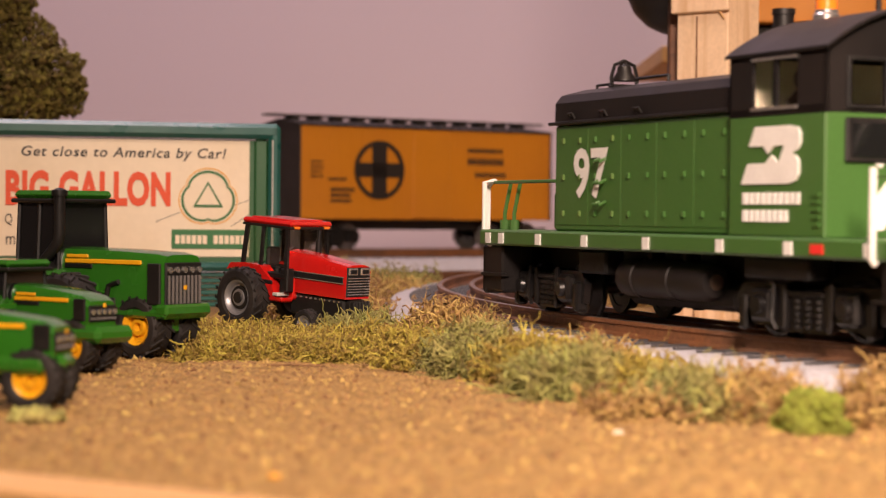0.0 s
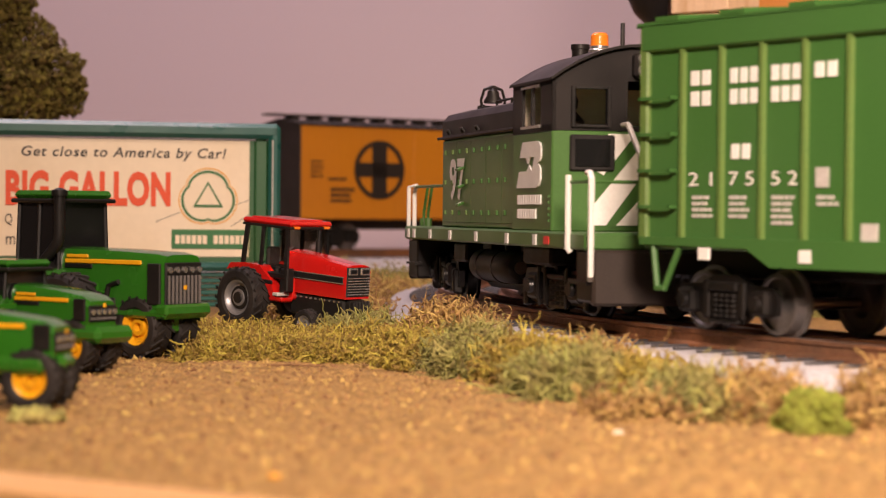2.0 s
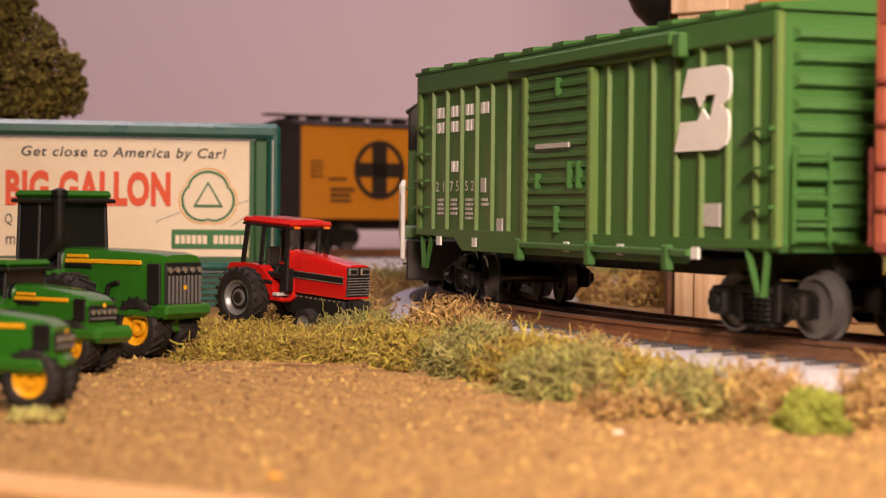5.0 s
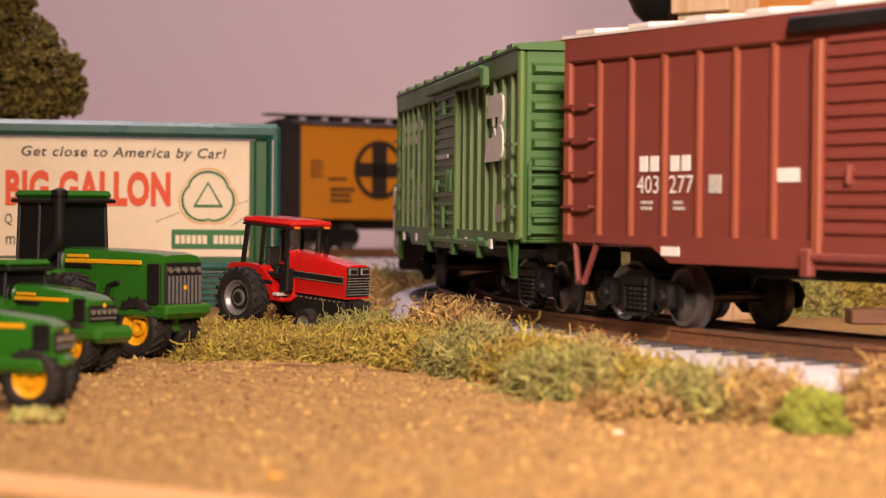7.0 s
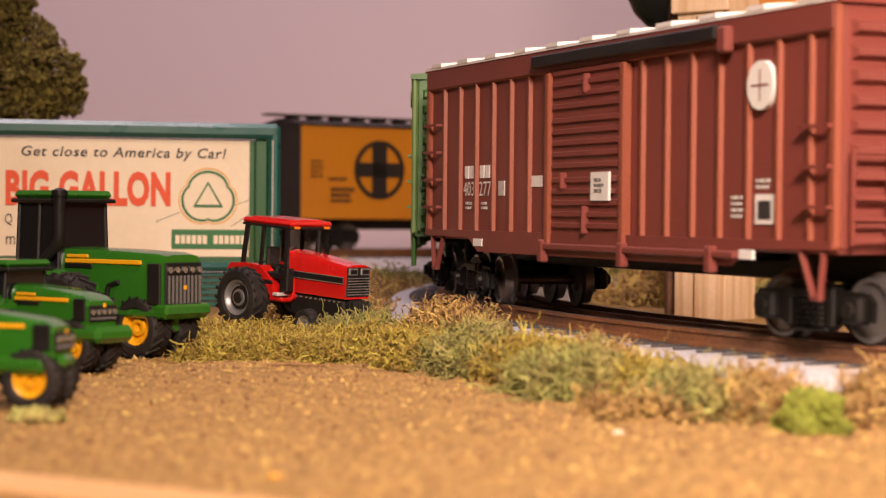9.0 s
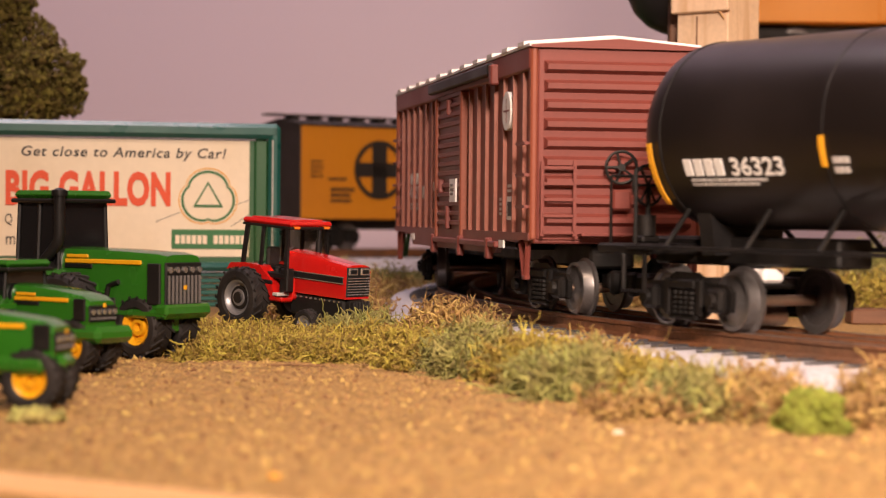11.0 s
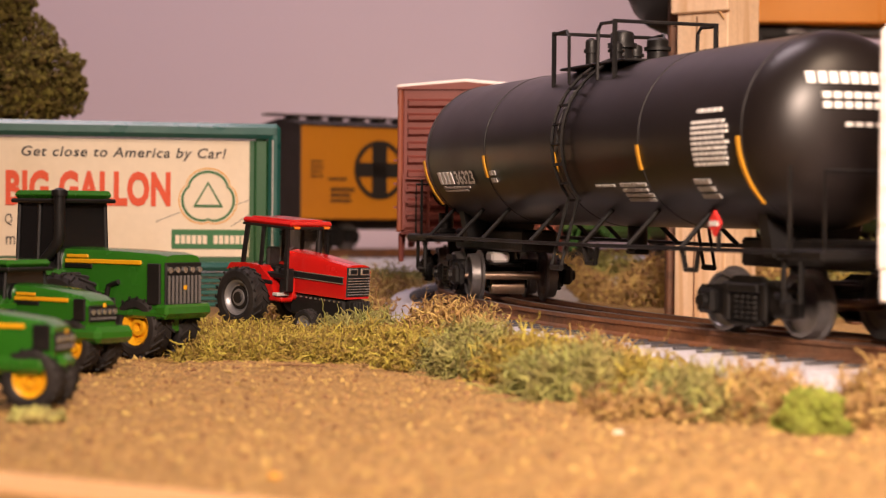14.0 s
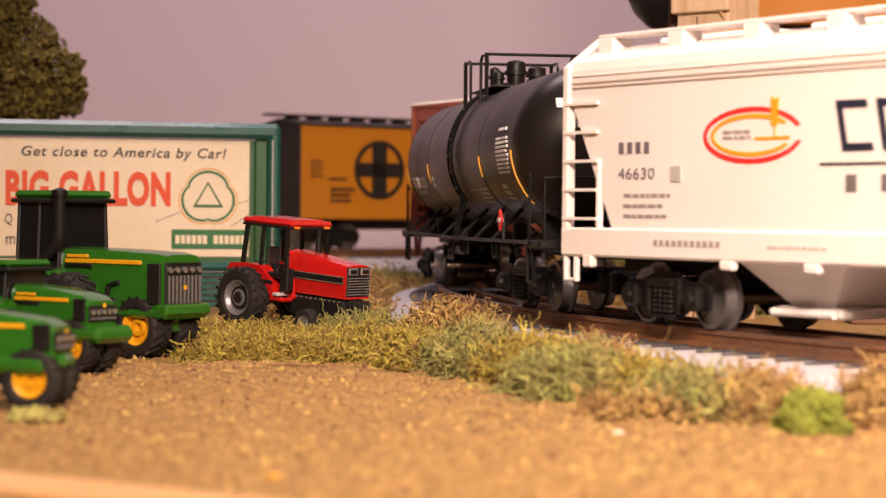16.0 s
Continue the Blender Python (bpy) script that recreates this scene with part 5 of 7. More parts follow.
        pane = part("window_pane", Shape().box((-0.0980, -0.0400), (s * (cab_w - 0.0011), s * (cab_w - 0.0007)), (0.0690, 0.0838)), CABGLASS, car)
        pane.visible_shadow = False
    n = 14
    ys = [(-cab_w - 0.0012) + (2 * cab_w + 0.0024) * k / n for k in range(n + 1)]
    arch = lambda y: 0.0856 + 0.0118 * (1 - (y / cab_w) ** 2)
    roof = [(y, arch(y) + 0.0010) for y in ys] + [(y, arch(y)) for y in ys[::-1]]
    part("cab_roof", Shape().prism(roof, 0, -0.1015, -0.0380), LOCO_BLACK, car, "arched dark cab roof")
    # windows and grilles of the rear wall
    for y0, y1 in ((0.0130, 0.0250), (-0.0250, -0.0130)):
        sh = Shape()
        for a, b, c, d in ((y0 - 0.0015, y0, 0.0680, 0.0830), (y1, y1 + 0.0015, 0.0680, 0.0830), (y0, y1, 0.0680, 0.0692), (y0, y1, 0.0818, 0.0830)):
            sh.box((-0.0998, -0.0980), (a, b), (c, d), 0.0003)
        part("window_frame", sh, BLACK, car)
        part("louvre_panel", Shape().box((-0.1000, -0.0983), (y0 - 0.0030, y1 + 0.0020), (0.0525, 0.0655), 0.0006), BLACK, car)
        part("louvre_well", Shape().box((-0.1004, -0.0999), (y0 - 0.0012, y1 + 0.0002), (0.0540, 0.0640), 0.0002), DARKGLASS, car)
    part("headlight", Shape().box((-0.1030, -0.0975), (-0.0036, 0.0036), (0.0862, 0.0950), 0.001), LOCO_BLACK, car, "black housing of a twin headlight")
    for z in (0.0886, 0.0927):
        part("headlight_lens", Shape().lathe([(-0.1026, 0.0026), (-0.1046, 0.0026), (-0.1046, 0.0019), (-0.1036, 0.0018), (-0.1034, 0.0004)], (0, 0, z), 0, 18), CHROME, car, "round silver headlight")
        # slanted white warning stripes on the cab's rear
    def stripe(pts):
        part("stripe", Shape().prism(pts, 0, -0.0990, -0.0984), WHITE, car, "slanted white warning stripe")
    stripe([(0.0120, 0.0660), (0.0020, 0.0660), (0.0140, 0.0510), (0.0200, 0.0545)])
    stripe([(-0.0040, 0.0660), (-0.0120, 0.0660), (0.0130, 0.0330), (0.0180, 0.0330), (0.0180, 0.0400)])
    stripe([(-0.0130, 0.0560), (-0.0220, 0.0600), (0.0010, 0.0330), (0.0090, 0.0330)])
    stripe([(-0.0200, 0.0500), (-0.0290, 0.0560), (-0.0290, 0.0470), (-0.0130, 0.0330), (-0.0060, 0.0330)])
    part("rear_door", Shape().box((-0.0996, -0.0984), (-0.0110, -0.0020), (0.0330, 0.0640), 0.0003), LOCO_GREEN, car)
    # end railings
    for s in (1, -1):
        post = Shape().tube([(0.1190, s * 0.0290, 0.0175), (0.1225, s * 0.0290, 0.0182), (0.1225, s * 0.0290, 0.0470), (0.1190, s * 0.0290, 0.0495), (0.1150, s * 0.0300, 0.0495)], 0.0010, 7)
        post.tube([(0.1150, s * 0.0300, 0.0495), (0.1180, s * 0.0328, 0.0490), (0.1180, s * 0.0328, 0.0265), (0.1130, s * 0.0328, 0.0250)], 0.0010, 7)
        part("grab_rail", post, WHITE, car, "white bent grab rail")
        part("grab_rail", Shape().tube([(-0.1262, s * 0.0342, 0.0240), (-0.1262, s * 0.0352, 0.0250), (-0.1262, s * 0.0352, 0.0505)], 0.0011, 7), WHITE, car, "white bent grab rail")
        part("grab_rail", Shape().tube([(-0.1425, s * 0.0325, 0.0150), (-0.1455, s * 0.0335, 0.0160), (-0.1460, s * 0.0335, 0.0490), (-0.1440, s * 0.0335, 0.0510), (-0.1415, s * 0.0335, 0.0510)], 0.0011, 7), WHITE, car, "white bent grab rail")
        part("rail_post", Shape().tube([(-0.1080, s * 0.0090, 0.0690), (-0.1135, s * 0.0090, 0.0690), (-0.1350, s * 0.0080, 0.0480), (-0.1360, s * 0.0080, 0.0310)], 0.0010, 6), WHITE, car, "white bent grab rail")
        part("handrail", Shape().tube([(0.1150, s * 0.0300, 0.0490), (0.0650, s * 0.0300, 0.0490)], 0.0007, 6), LOCO_GREEN, car)
        part("handrail", Shape().tube([(-0.1262, s * 0.0345, 0.0480), (-0.1415, s * 0.0330, 0.0480), (-0.1415, s * 0.0080, 0.0480)], 0.0007, 6), LOCO_GREEN, car)
        for x in (0.1090, 0.1010):
            part("stanchion", Shape().tube([(x, s * 0.0260, 0.0490), (x + 0.003, s * 0.0270, 0.0370), (x + 0.003, s * 0.0270, 0.0310)], 0.0008, 6).cyl((x + 0.003, s * 0.0270, 0.0308), (x + 0.003, s * 0.0270, 0.0345), 0.0019, n=10), LOCO_GREEN, car)
        for e in (1, -1):
            x = 0.1210 if e > 0 else -0.1430
            part("step_well", Shape().box((x - e * 0.0170, x), (s * 0.0190, s * 0.0320), (0.0070, 0.0248), 0.0008).box((x - e * 0.0190, x - e * 0.002), (s * 0.0300, s * 0.0335), (0.0130, 0.0142)), LOCO_BLACK, car)
        part("cylinder_cock", Shape().box((0.0300, 0.0500), (s * 0.0210, s * 0.0290), (0.0160, 0.0245), 0.001), GRIME, car)
        part("battery_box", Shape().box((-0.0900, -0.0560), (s * 0.0200, s * 0.0300), (0.0180, 0.0248), 0.001), GRIME, car)
    for e in (1, -1):
        x = 0.1190 if e > 0 else -0.1420
        part("pilot", Shape().box((x - e * 0.0020, x + e * 0.0022), (-0.0320, 0.0320), (0.0060, 0.0250), 0.001), LOCO_BLACK if e > 0 else PILOT, car, "dark brown pilot plate with warm light put into its colour" if e < 0 else "")
        coupler(car, x - e * 0.004, e)
    # bell, stack, beacon
    bx, by = 0.0460, 0.0130
    bell = part("bell", Shape().lathe([(0.0008, 0.0008), (0.0010, 0.0042), (0.0022, 0.0040), (0.0040, 0.0028), (0.0062, 0.0024), (0.0072, 0.0012), (0.0078, 0.0005)], (bx, by, 0.0838), 2, 18), LOCO_BLACK, car, "small black brass-style bell in a yoke")
    yoke = Shape()
    for s in (1, -1):
        yoke.tube([(bx, by + s * 0.0048, 0.0815), (bx, by + s * 0.0054, 0.0860), (bx, by + s * 0.0040, 0.0905), (bx, by, 0.0920)], 0.0007, 6)
    part("yoke", yoke.box((bx - 0.0025, bx + 0.0025), (by - 0.0055, by + 0.0055), (0.0805, 0.0835), 0.0006), LOCO_BLACK, bell)
    part("hood_grab", Shape().tube([(0.0360, 0.0140, 0.0805), (0.0360, 0.0140, 0.0850), (0.0140, 0.0140, 0.0850), (0.0140, 0.0140, 0.0805)], 0.0006, 5), LOCO_BLACK, car)
    part("hood_grab", Shape().tube([(0.0620, 0.0150, 0.0800), (0.0620, 0.0150, 0.0840), (0.0530, 0.0150, 0.0840), (0.0530, 0.0150, 0.0800)], 0.0006, 5), LOCO_BLACK, car)
    part("exhaust_stack", Shape().lathe([(0, 0.0034), (0.0190, 0.0034), (0.0192, 0.0038), (0.0210, 0.0038), (0.0210, 0.0028)], (-0.0330, 0.0, 0.0830), 2, 18), LOCO_BLACK, car)
    beacon = part("beacon_base", Shape().lathe([(0, 0.0042), (0.0020, 0.0042), (0.0026, 0.0036), (0.0036, 0.0036)], (-0.0500, 0.0, 0.0980), 2, 18), CHROME, car, "silver beacon base")
    part("beacon", Shape().lathe([(0, 0.0036), (0.0040, 0.0034), (0.0050, 0.0026), (0.0052, 0.0004)], (-0.0500, 0.0, 0.1016), 2, 18), ORANGE, beacon, "orange warning beacon")
    part("antenna", Shape().cyl((-0.0760, 0, 0.0970), (-0.0760, 0, 0.1080), 0.0009, n=8), LOCO_BLACK, car)
    # cream panel put in so that the windows don't look black
    part("cab_lining", Shape().box((-0.0560, -0.0552), (-0.0310, 0.0310), (0.0670, 0.0850)), PAPER, car, "cream panel added for the pale light in the cab windows")
    # seated figure seen through the window, a plain dark form
    fig = Shape().lathe([(0, 0.0050), (0.0060, 0.0056), (0.0090, 0.0030), (0.0100, 0.0022), (0.0112, 0.0030), (0.0140, 0.0032), (0.0155, 0.0024), (0.0160, 0.0004)], (-0.0600, 0.0150, 0.0660), 2, 14)
    part("driver_doll", fig, FIGURE, car, "small painted driver doll")
    # number and emblem
    lettering("engine_number", "97", WHITE, car, side_pose(0.0500, 0.0424, hood_w + 0.0008), 0.0245, 0.0180, bold=0.025)
    railway_emblem(car, -0.0605, 0.0465, 0.0300, 0.0171, cab_w + 0.0003)
    letter_bars(car, WHITE, -0.0612, 0.0402, 0.0040, 10, 0.0024, 0.0006, cab_w + 0.0003)
    letter_bars(car, WHITE, -0.0612, 0.0350, 0.0040, 8, 0.0024, 0.0006, cab_w + 0.0003)
    vent = Shape()
    for k in range(5):
        vent.box((-0.0960, -0.0920), (cab_w, cab_w + 0.0006), (0.0340 + 0.0022 * k, 0.0350 + 0.0022 * k))
    part("cab_vent", vent, LOCO_GREEN, car)
    # the short cab stands behind the long hood
    for ob in car.children:
        kind = ob.name.split(".")[0]
        if kind in ("beacon_base", "antenna", "driver_doll"):
            ob.location.x -= 0.0060
        elif kind in CAB_PARTS:
            ob.location.x -= 0.0095
            for v in ob.data.vertices:
                v.co.x = -0.0925 + (v.co.x + 0.0985) * 0.83
    part("underframe", Shape().box((-0.1150, 0.1000), (-0.0150, 0.0150), (0.0120, 0.0250), 0.001).box((-0.0380, 0.0300), (-0.0200, 0.0200), (0.0060, 0.0150), 0.002), LOCO_BLACK, car)
    for s in (1, -1):
        part("fuel_filler", Shape().cyl((-0.0290, s * 0.0230, 0.0155), (-0.0312, s * 0.0230, 0.0155), 0.0026, n=14), AXLE, car, "small brass cap on the air tank")
        for x in (-0.0130, 0.0090):
            part("tank_hanger", Shape().box((x - 0.0010, x + 0.0010), (s * 0.0180, s * 0.0240), (0.0200, 0.0250), 0.0003), LOCO_BLACK, car)
        switcher_truck(car, s * 0.0790)
    return car


CAB_PARTS = ("cab", "cab_end", "cab_side", "window_frame", "window_pane", "cab_roof", "louvre_panel", "louvre_well", "headlight", "headlight_lens", "stripe", "rear_door", "beacon_base", "antenna",
             "driver_doll", "cab_vent")
# rear pilot only: black warmed to brown for the light falling on it
PILOT = paint("warm_lit_brown", (0.026, 0.017, 0.013), 0.6, vary=0.15, coarse=40)
engine = locomotive()


# ---- farm tractors: x forwards, y to the left, z up from the ground ----
def tyre_mesh(r, w, lugs, name="tyre"):
    """A tyre on the y axis with slanted tread bars."""
    h = w / 2
    sh = Shape().lathe([(-h * 0.80, r * 0.56), (-h, r * 0.66), (-h * 0.98, r * 0.86), (-h * 0.80, r * 0.945), (h * 0.80, r * 0.945), (h * 0.98, r * 0.86), (h, r * 0.66), (h * 0.80, r * 0.56)], (0, 0, 0), 1, 36, caps=False)
    for k in range(lugs):
        for s in (1, -1):
            a0 = 2 * math.pi * (k + (0.5 if s > 0 else 0)) / lugs
            a1 = a0 + 2 * math.pi / lugs * 0.75
            da = 2 * math.pi / lugs * 0.26
            v = []
            for rad in (r * 0.92, r):
                for a, y in ((a0, s * h * 1.0), (a0 + da, s * h * 1.0), (a1 + da, s * h * 0.05), (a1, s * h * 0.05)):
                    v.append((rad * math.cos(a), y, rad * math.sin(a)))
            f = [(4, 5, 6, 7), (0, 1, 5, 4), (1, 2, 6, 5), (2, 3, 7, 6), (3, 0, 4, 7)]
            sh.add(v, f if s < 0 else [q[::-1] for q in f])
    return sh.mesh(name, TYRE, 30)


def rim_mesh(r, w, material):
    h = w / 2
    sh = Shape()
    for s in (1, -1):
        prof = [(s * h * 0.10, r * 0.10), (s * h * 0.62, r * 0.16), (s * h * 0.62, r * 0.26), (s * h * 0.30, r * 0.30), (s * h * 0.34, r * 0.44), (s * h * 0.72, r * 0.50), (s * h * 0.86, r * 0.57), (s * h * 0.70, r * 0.585), (s * h * 0.2, r * 0.58)]
        sh.lathe(prof if s > 0 else prof[::-1], (0, 0, 0), 1, 28)
    return sh.mesh("rim", material)


def wheel(parent, tyre, rim, x, y, z):
    w = part("tyre", tyre, TYRE, parent, "", pose(x, y, z))
    part("rim", rim, RIM, w)
    return w


def red_tractor(at):
    tr = thing("tractor", "glossy red toy tractor with a glazed cab, parked on moss", "tractor", at)
    rear, rear_rim = tyre_mesh(0.0140, 0.0090, 20), rim_mesh(0.0140, 0.0090, RIM)
    front, front_rim = tyre_mesh(0.0068, 0.0050, 16), rim_mesh(0.0068, 0.0050, RIM)
    for s in (1, -1):
        w = wheel(tr, rear, rear_rim, -0.0150, s * 0.0178, 0.0140)
        part("hub", Shape().lathe([(-0.0034, 0.0010), (-0.0034, 0.0024), (-0.0022, 0.0030), (-0.0022, 0.0052), (-0.0012, 0.0056), (0.0012, 0.0056), (0.0022, 0.0052), (0.0022, 0.0030), (0.0034, 0.0024), (0.0034, 0.0010)], (0, 0, 0), 1, 20), BLACK, w, "black hub")
        wheel(tr, front, front_rim, 0.0232, s * 0.0136, 0.0060)
        fender = [(-0.0300, 0.0255), (-0.0275, 0.0288), (-0.0180, 0.0297), (-0.0080, 0.0292), (-0.0010, 0.0240), (0.0035, 0.0155), (0.0005, 0.0155), (-0.0045, 0.0225), (-0.0100, 0.0262), (-0.0250, 0.0268)]
        part("fender", Shape().prism([(z, x) for x, z in fender], 1, min(s * 0.0085, s * 0.0150), max(s * 0.0085, s * 0.0150)), TRACTOR_RED, tr, "red rear fender")
    hood = [(-0.0075, 0.0185), (0.0075, 0.0185), (0.0078, 0.0330), (0.0066, 0.0352), (0.0030, 0.0360), (-0.0030, 0.0360), (-0.0066, 0.0352), (-0.0078, 0.0330)]
    sh = Shape()
    n = len(hood)
    xs = [(0.0020, 0.0012, 1.0), (0.0200, 0.0, 1.0), (0.0400, -0.0024, 0.97)]
    verts = [(x, y * k, z + dz if z > 0.03 else z) for x, dz, k in xs for y, z in hood]
    faces = [(i * n + j, i * n + (j + 1) % n, (i + 1) * n + (j + 1) % n, (i + 1) * n + j) for i in range(2) for j in range(n)]
    part("hood", sh.add(verts, faces + [tuple(range(n))[::-1], tuple(range(2 * n, 3 * n))]), TRACTOR_RED, tr, "long red hood")
    part("lower_body", Shape().box((-0.0060, 0.0080), (-0.0085, 0.0085), (0.0150, 0.0260), 0.0008), TRACTOR_RED, tr)
    for s in (1, -1):
        part("side_stripe", Shape().box((0.0060, 0.0385), (s * 0.0076, s * 0.0082), (0.0255, 0.0278), 0.0002), BLACK, tr, "black stripe with silver edges")
        for z in (0.0251, 0.0279):
            part("pinstripe", Shape().box((0.0050, 0.0390), (s * 0.0077, s * 0.0083), (z, z + 0.0004)), CHROME, tr)
        part("fender_stripe", Shape().box((-0.0065, 0.0010), (s * 0.0146, s * 0.0153), (0.0215, 0.0232), 0.0002), BLACK, tr)
        part("step", Shape().box((-0.0010, 0.0080), (s * 0.0080, s * 0.0150), (0.0140, 0.0160), 0.0006), TRACTOR_RED, tr)
        part("side_marker", Shape().box((0.0020, 0.0055), (s * 0.0080, s * 0.0156), (0.0165, 0.0180), 0.0003), SOFTWHITE, tr)
    part("engine_block", Shape().box((0.0040, 0.0380), (-0.0062, 0.0062), (0.0085, 0.0188), 0.001), BLACK, tr, "black engine block")
    part("front_weight", Shape().box((0.0340, 0.0415), (-0.0050, 0.0050), (0.0100, 0.0180), 0.001), BLACK, tr)
    for k in range(6):
        part("weight_plate", Shape().box((0.0410, 0.0436), (-0.0054 + 0.0018 * k, -0.0040 + 0.0018 * k), (0.0105, 0.0178), 0.0004), BLACK, tr)
    part("axle", Shape().box((0.0208, 0.0256), (-0.0125, 0.0125), (0.0050, 0.0075), 0.0006).box((-0.0180, -0.0120), (-0.0140, 0.0140), (0.0110, 0.0165), 0.001), BLACK, tr)
    rivets = Shape()
    for k in range(11):
        for s in (1, -1):
            rivets.box((0.0050 + 0.003 * k, 0.0060 + 0.003 * k), (s * 0.0060, s * 0.0068), (0.0165, 0.0172))
    part("bolt_row", rivets, CHROME, tr)
    # grille and headlights
    part("grille_frame", Shape().box((0.0396, 0.0404), (-0.0072, 0.0072), (0.0195, 0.0325), 0.0003), BLACK, tr)
    for k in range(7):
        z = 0.0203 + 0.0012 * k
        part("grille_bar", Shape().box((0.0400, 0.0410), (-0.0068, 0.0068), (z, z + 0.0005), 0.0001), CHROME, tr)
    for s in (1, -1):
        part("headlight", Shape().box((0.0400, 0.0409), (s * 0.0008, s * 0.0066), (0.0290, 0.0322), 0.0004), CHROME, tr, "square silver headlight")
        part("headlight_lens", Shape().box((0.0408, 0.0411), (s * 0.0018, s * 0.0056), (0.0297, 0.0315), 0.0002), BLACK, tr)
    # cab
    base, roof_z = 0.0262, 0.0478
    for s in (1, -1):
        posts = Shape()
        for a, b, w in (((-0.0220, 0.0125), (-0.0205, 0.0117), 0.0020), ((-0.0095, 0.0128), (-0.0095, 0.0120), 0.0014), ((0.0075, 0.0128), (0.0062, 0.0120), 0.0018)):
            posts.add([(x + d * w / 2, s * (y + e * 0.0007), z) for x, y, z in ((a[0], a[1], base), (b[0], b[1], roof_z)) for d in (-1, 1) for e in (-1, 1)],
                      [(0, 1, 3, 2), (4, 6, 7, 5), (0, 4, 5, 1), (2, 3, 7, 6), (0, 2, 6, 4), (1, 5, 7, 3)])
        part("cab_post", posts, BLACK, tr)
        part("cab_base", Shape().box((-0.0230, 0.0085), (s * 0.0090, s * 0.0134), (0.0240, 0.0268), 0.0005), BLACK, tr)
        pane = part("side_window", Shape().box((-0.0208, 0.0064), (s * 0.0119, s * 0.0122), (0.0268, roof_z - 0.001)), TRACTOR_GLASS, tr)
        pane.visible_shadow = False
        part("door", Shape().box((0.0035, 0.0088), (s * 0.0088, s * 0.0131), (0.0185, 0.0290), 0.0005), BLACK, tr)
        part("turn_light", Shape().box((0.0082, 0.0098), (s * 0.0075, s * 0.0110), (0.0468, 0.0480), 0.0003), ORANGE, tr, "small orange lamp")
    part("front_window", Shape().box((0.0064, 0.0067), (-0.0115, 0.0115), (0.0340, roof_z - 0.001)), TRACTOR_GLASS, tr).visible_shadow = False
    part("rear_window", Shape().box((-0.0212, -0.0208), (-0.0115, 0.0115), (0.0270, roof_z - 0.001)), TRACTOR_GLASS, tr).visible_shadow = False
    part("cab_floor", Shape().box((-0.0200, 0.0050), (-0.0110, 0.0110), (0.0230, 0.0250), 0.0006), BLACK, tr)
    part("seat", Shape().box((-0.0150, -0.0080), (-0.0040, 0.0040), (0.0250, 0.0290), 0.001).box((-0.0165, -0.0140), (-0.0040, 0.0040), (0.0280, 0.0370), 0.001), BLACK, tr)
    ring = [(-0.0020 + 0.0010 * math.sin(t), 0.0030 * math.cos(t), 0.0345 + 0.0026 * math.sin(t)) for t in (2 * math.pi * k / 16 for k in range(17))]
    part("steering_wheel", Shape().tube(ring, 0.0005, 5).tube([(0.0035, 0, 0.0290), (-0.0020, 0, 0.0345)], 0.0006, 5), BLACK, tr)
    part("roof", Shape().box((-0.0235, 0.0095), (-0.0132, 0.0132), (0.0476, 0.0502), 0.0011).box((-0.0205, 0.0060), (-0.0100, 0.0100), (0.0498, 0.0508), 0.0008), TRACTOR_RED, tr, "red cab roof")
    part("roof_trim", Shape().box((-0.0232, 0.0093), (-0.0130, 0.0130), (0.0466, 0.0478), 0.0004), BLACK, tr)
    part("exhaust", Shape().cyl((0.0080, 0.0060, 0.0340), (0.0080, 0.0060, 0.0475), 0.0010, n=10).cyl((0.0080, 0.0060, 0.0355), (0.0080, 0.0060, 0.0420), 0.0014, n=10), BLACK, tr)
    return tr


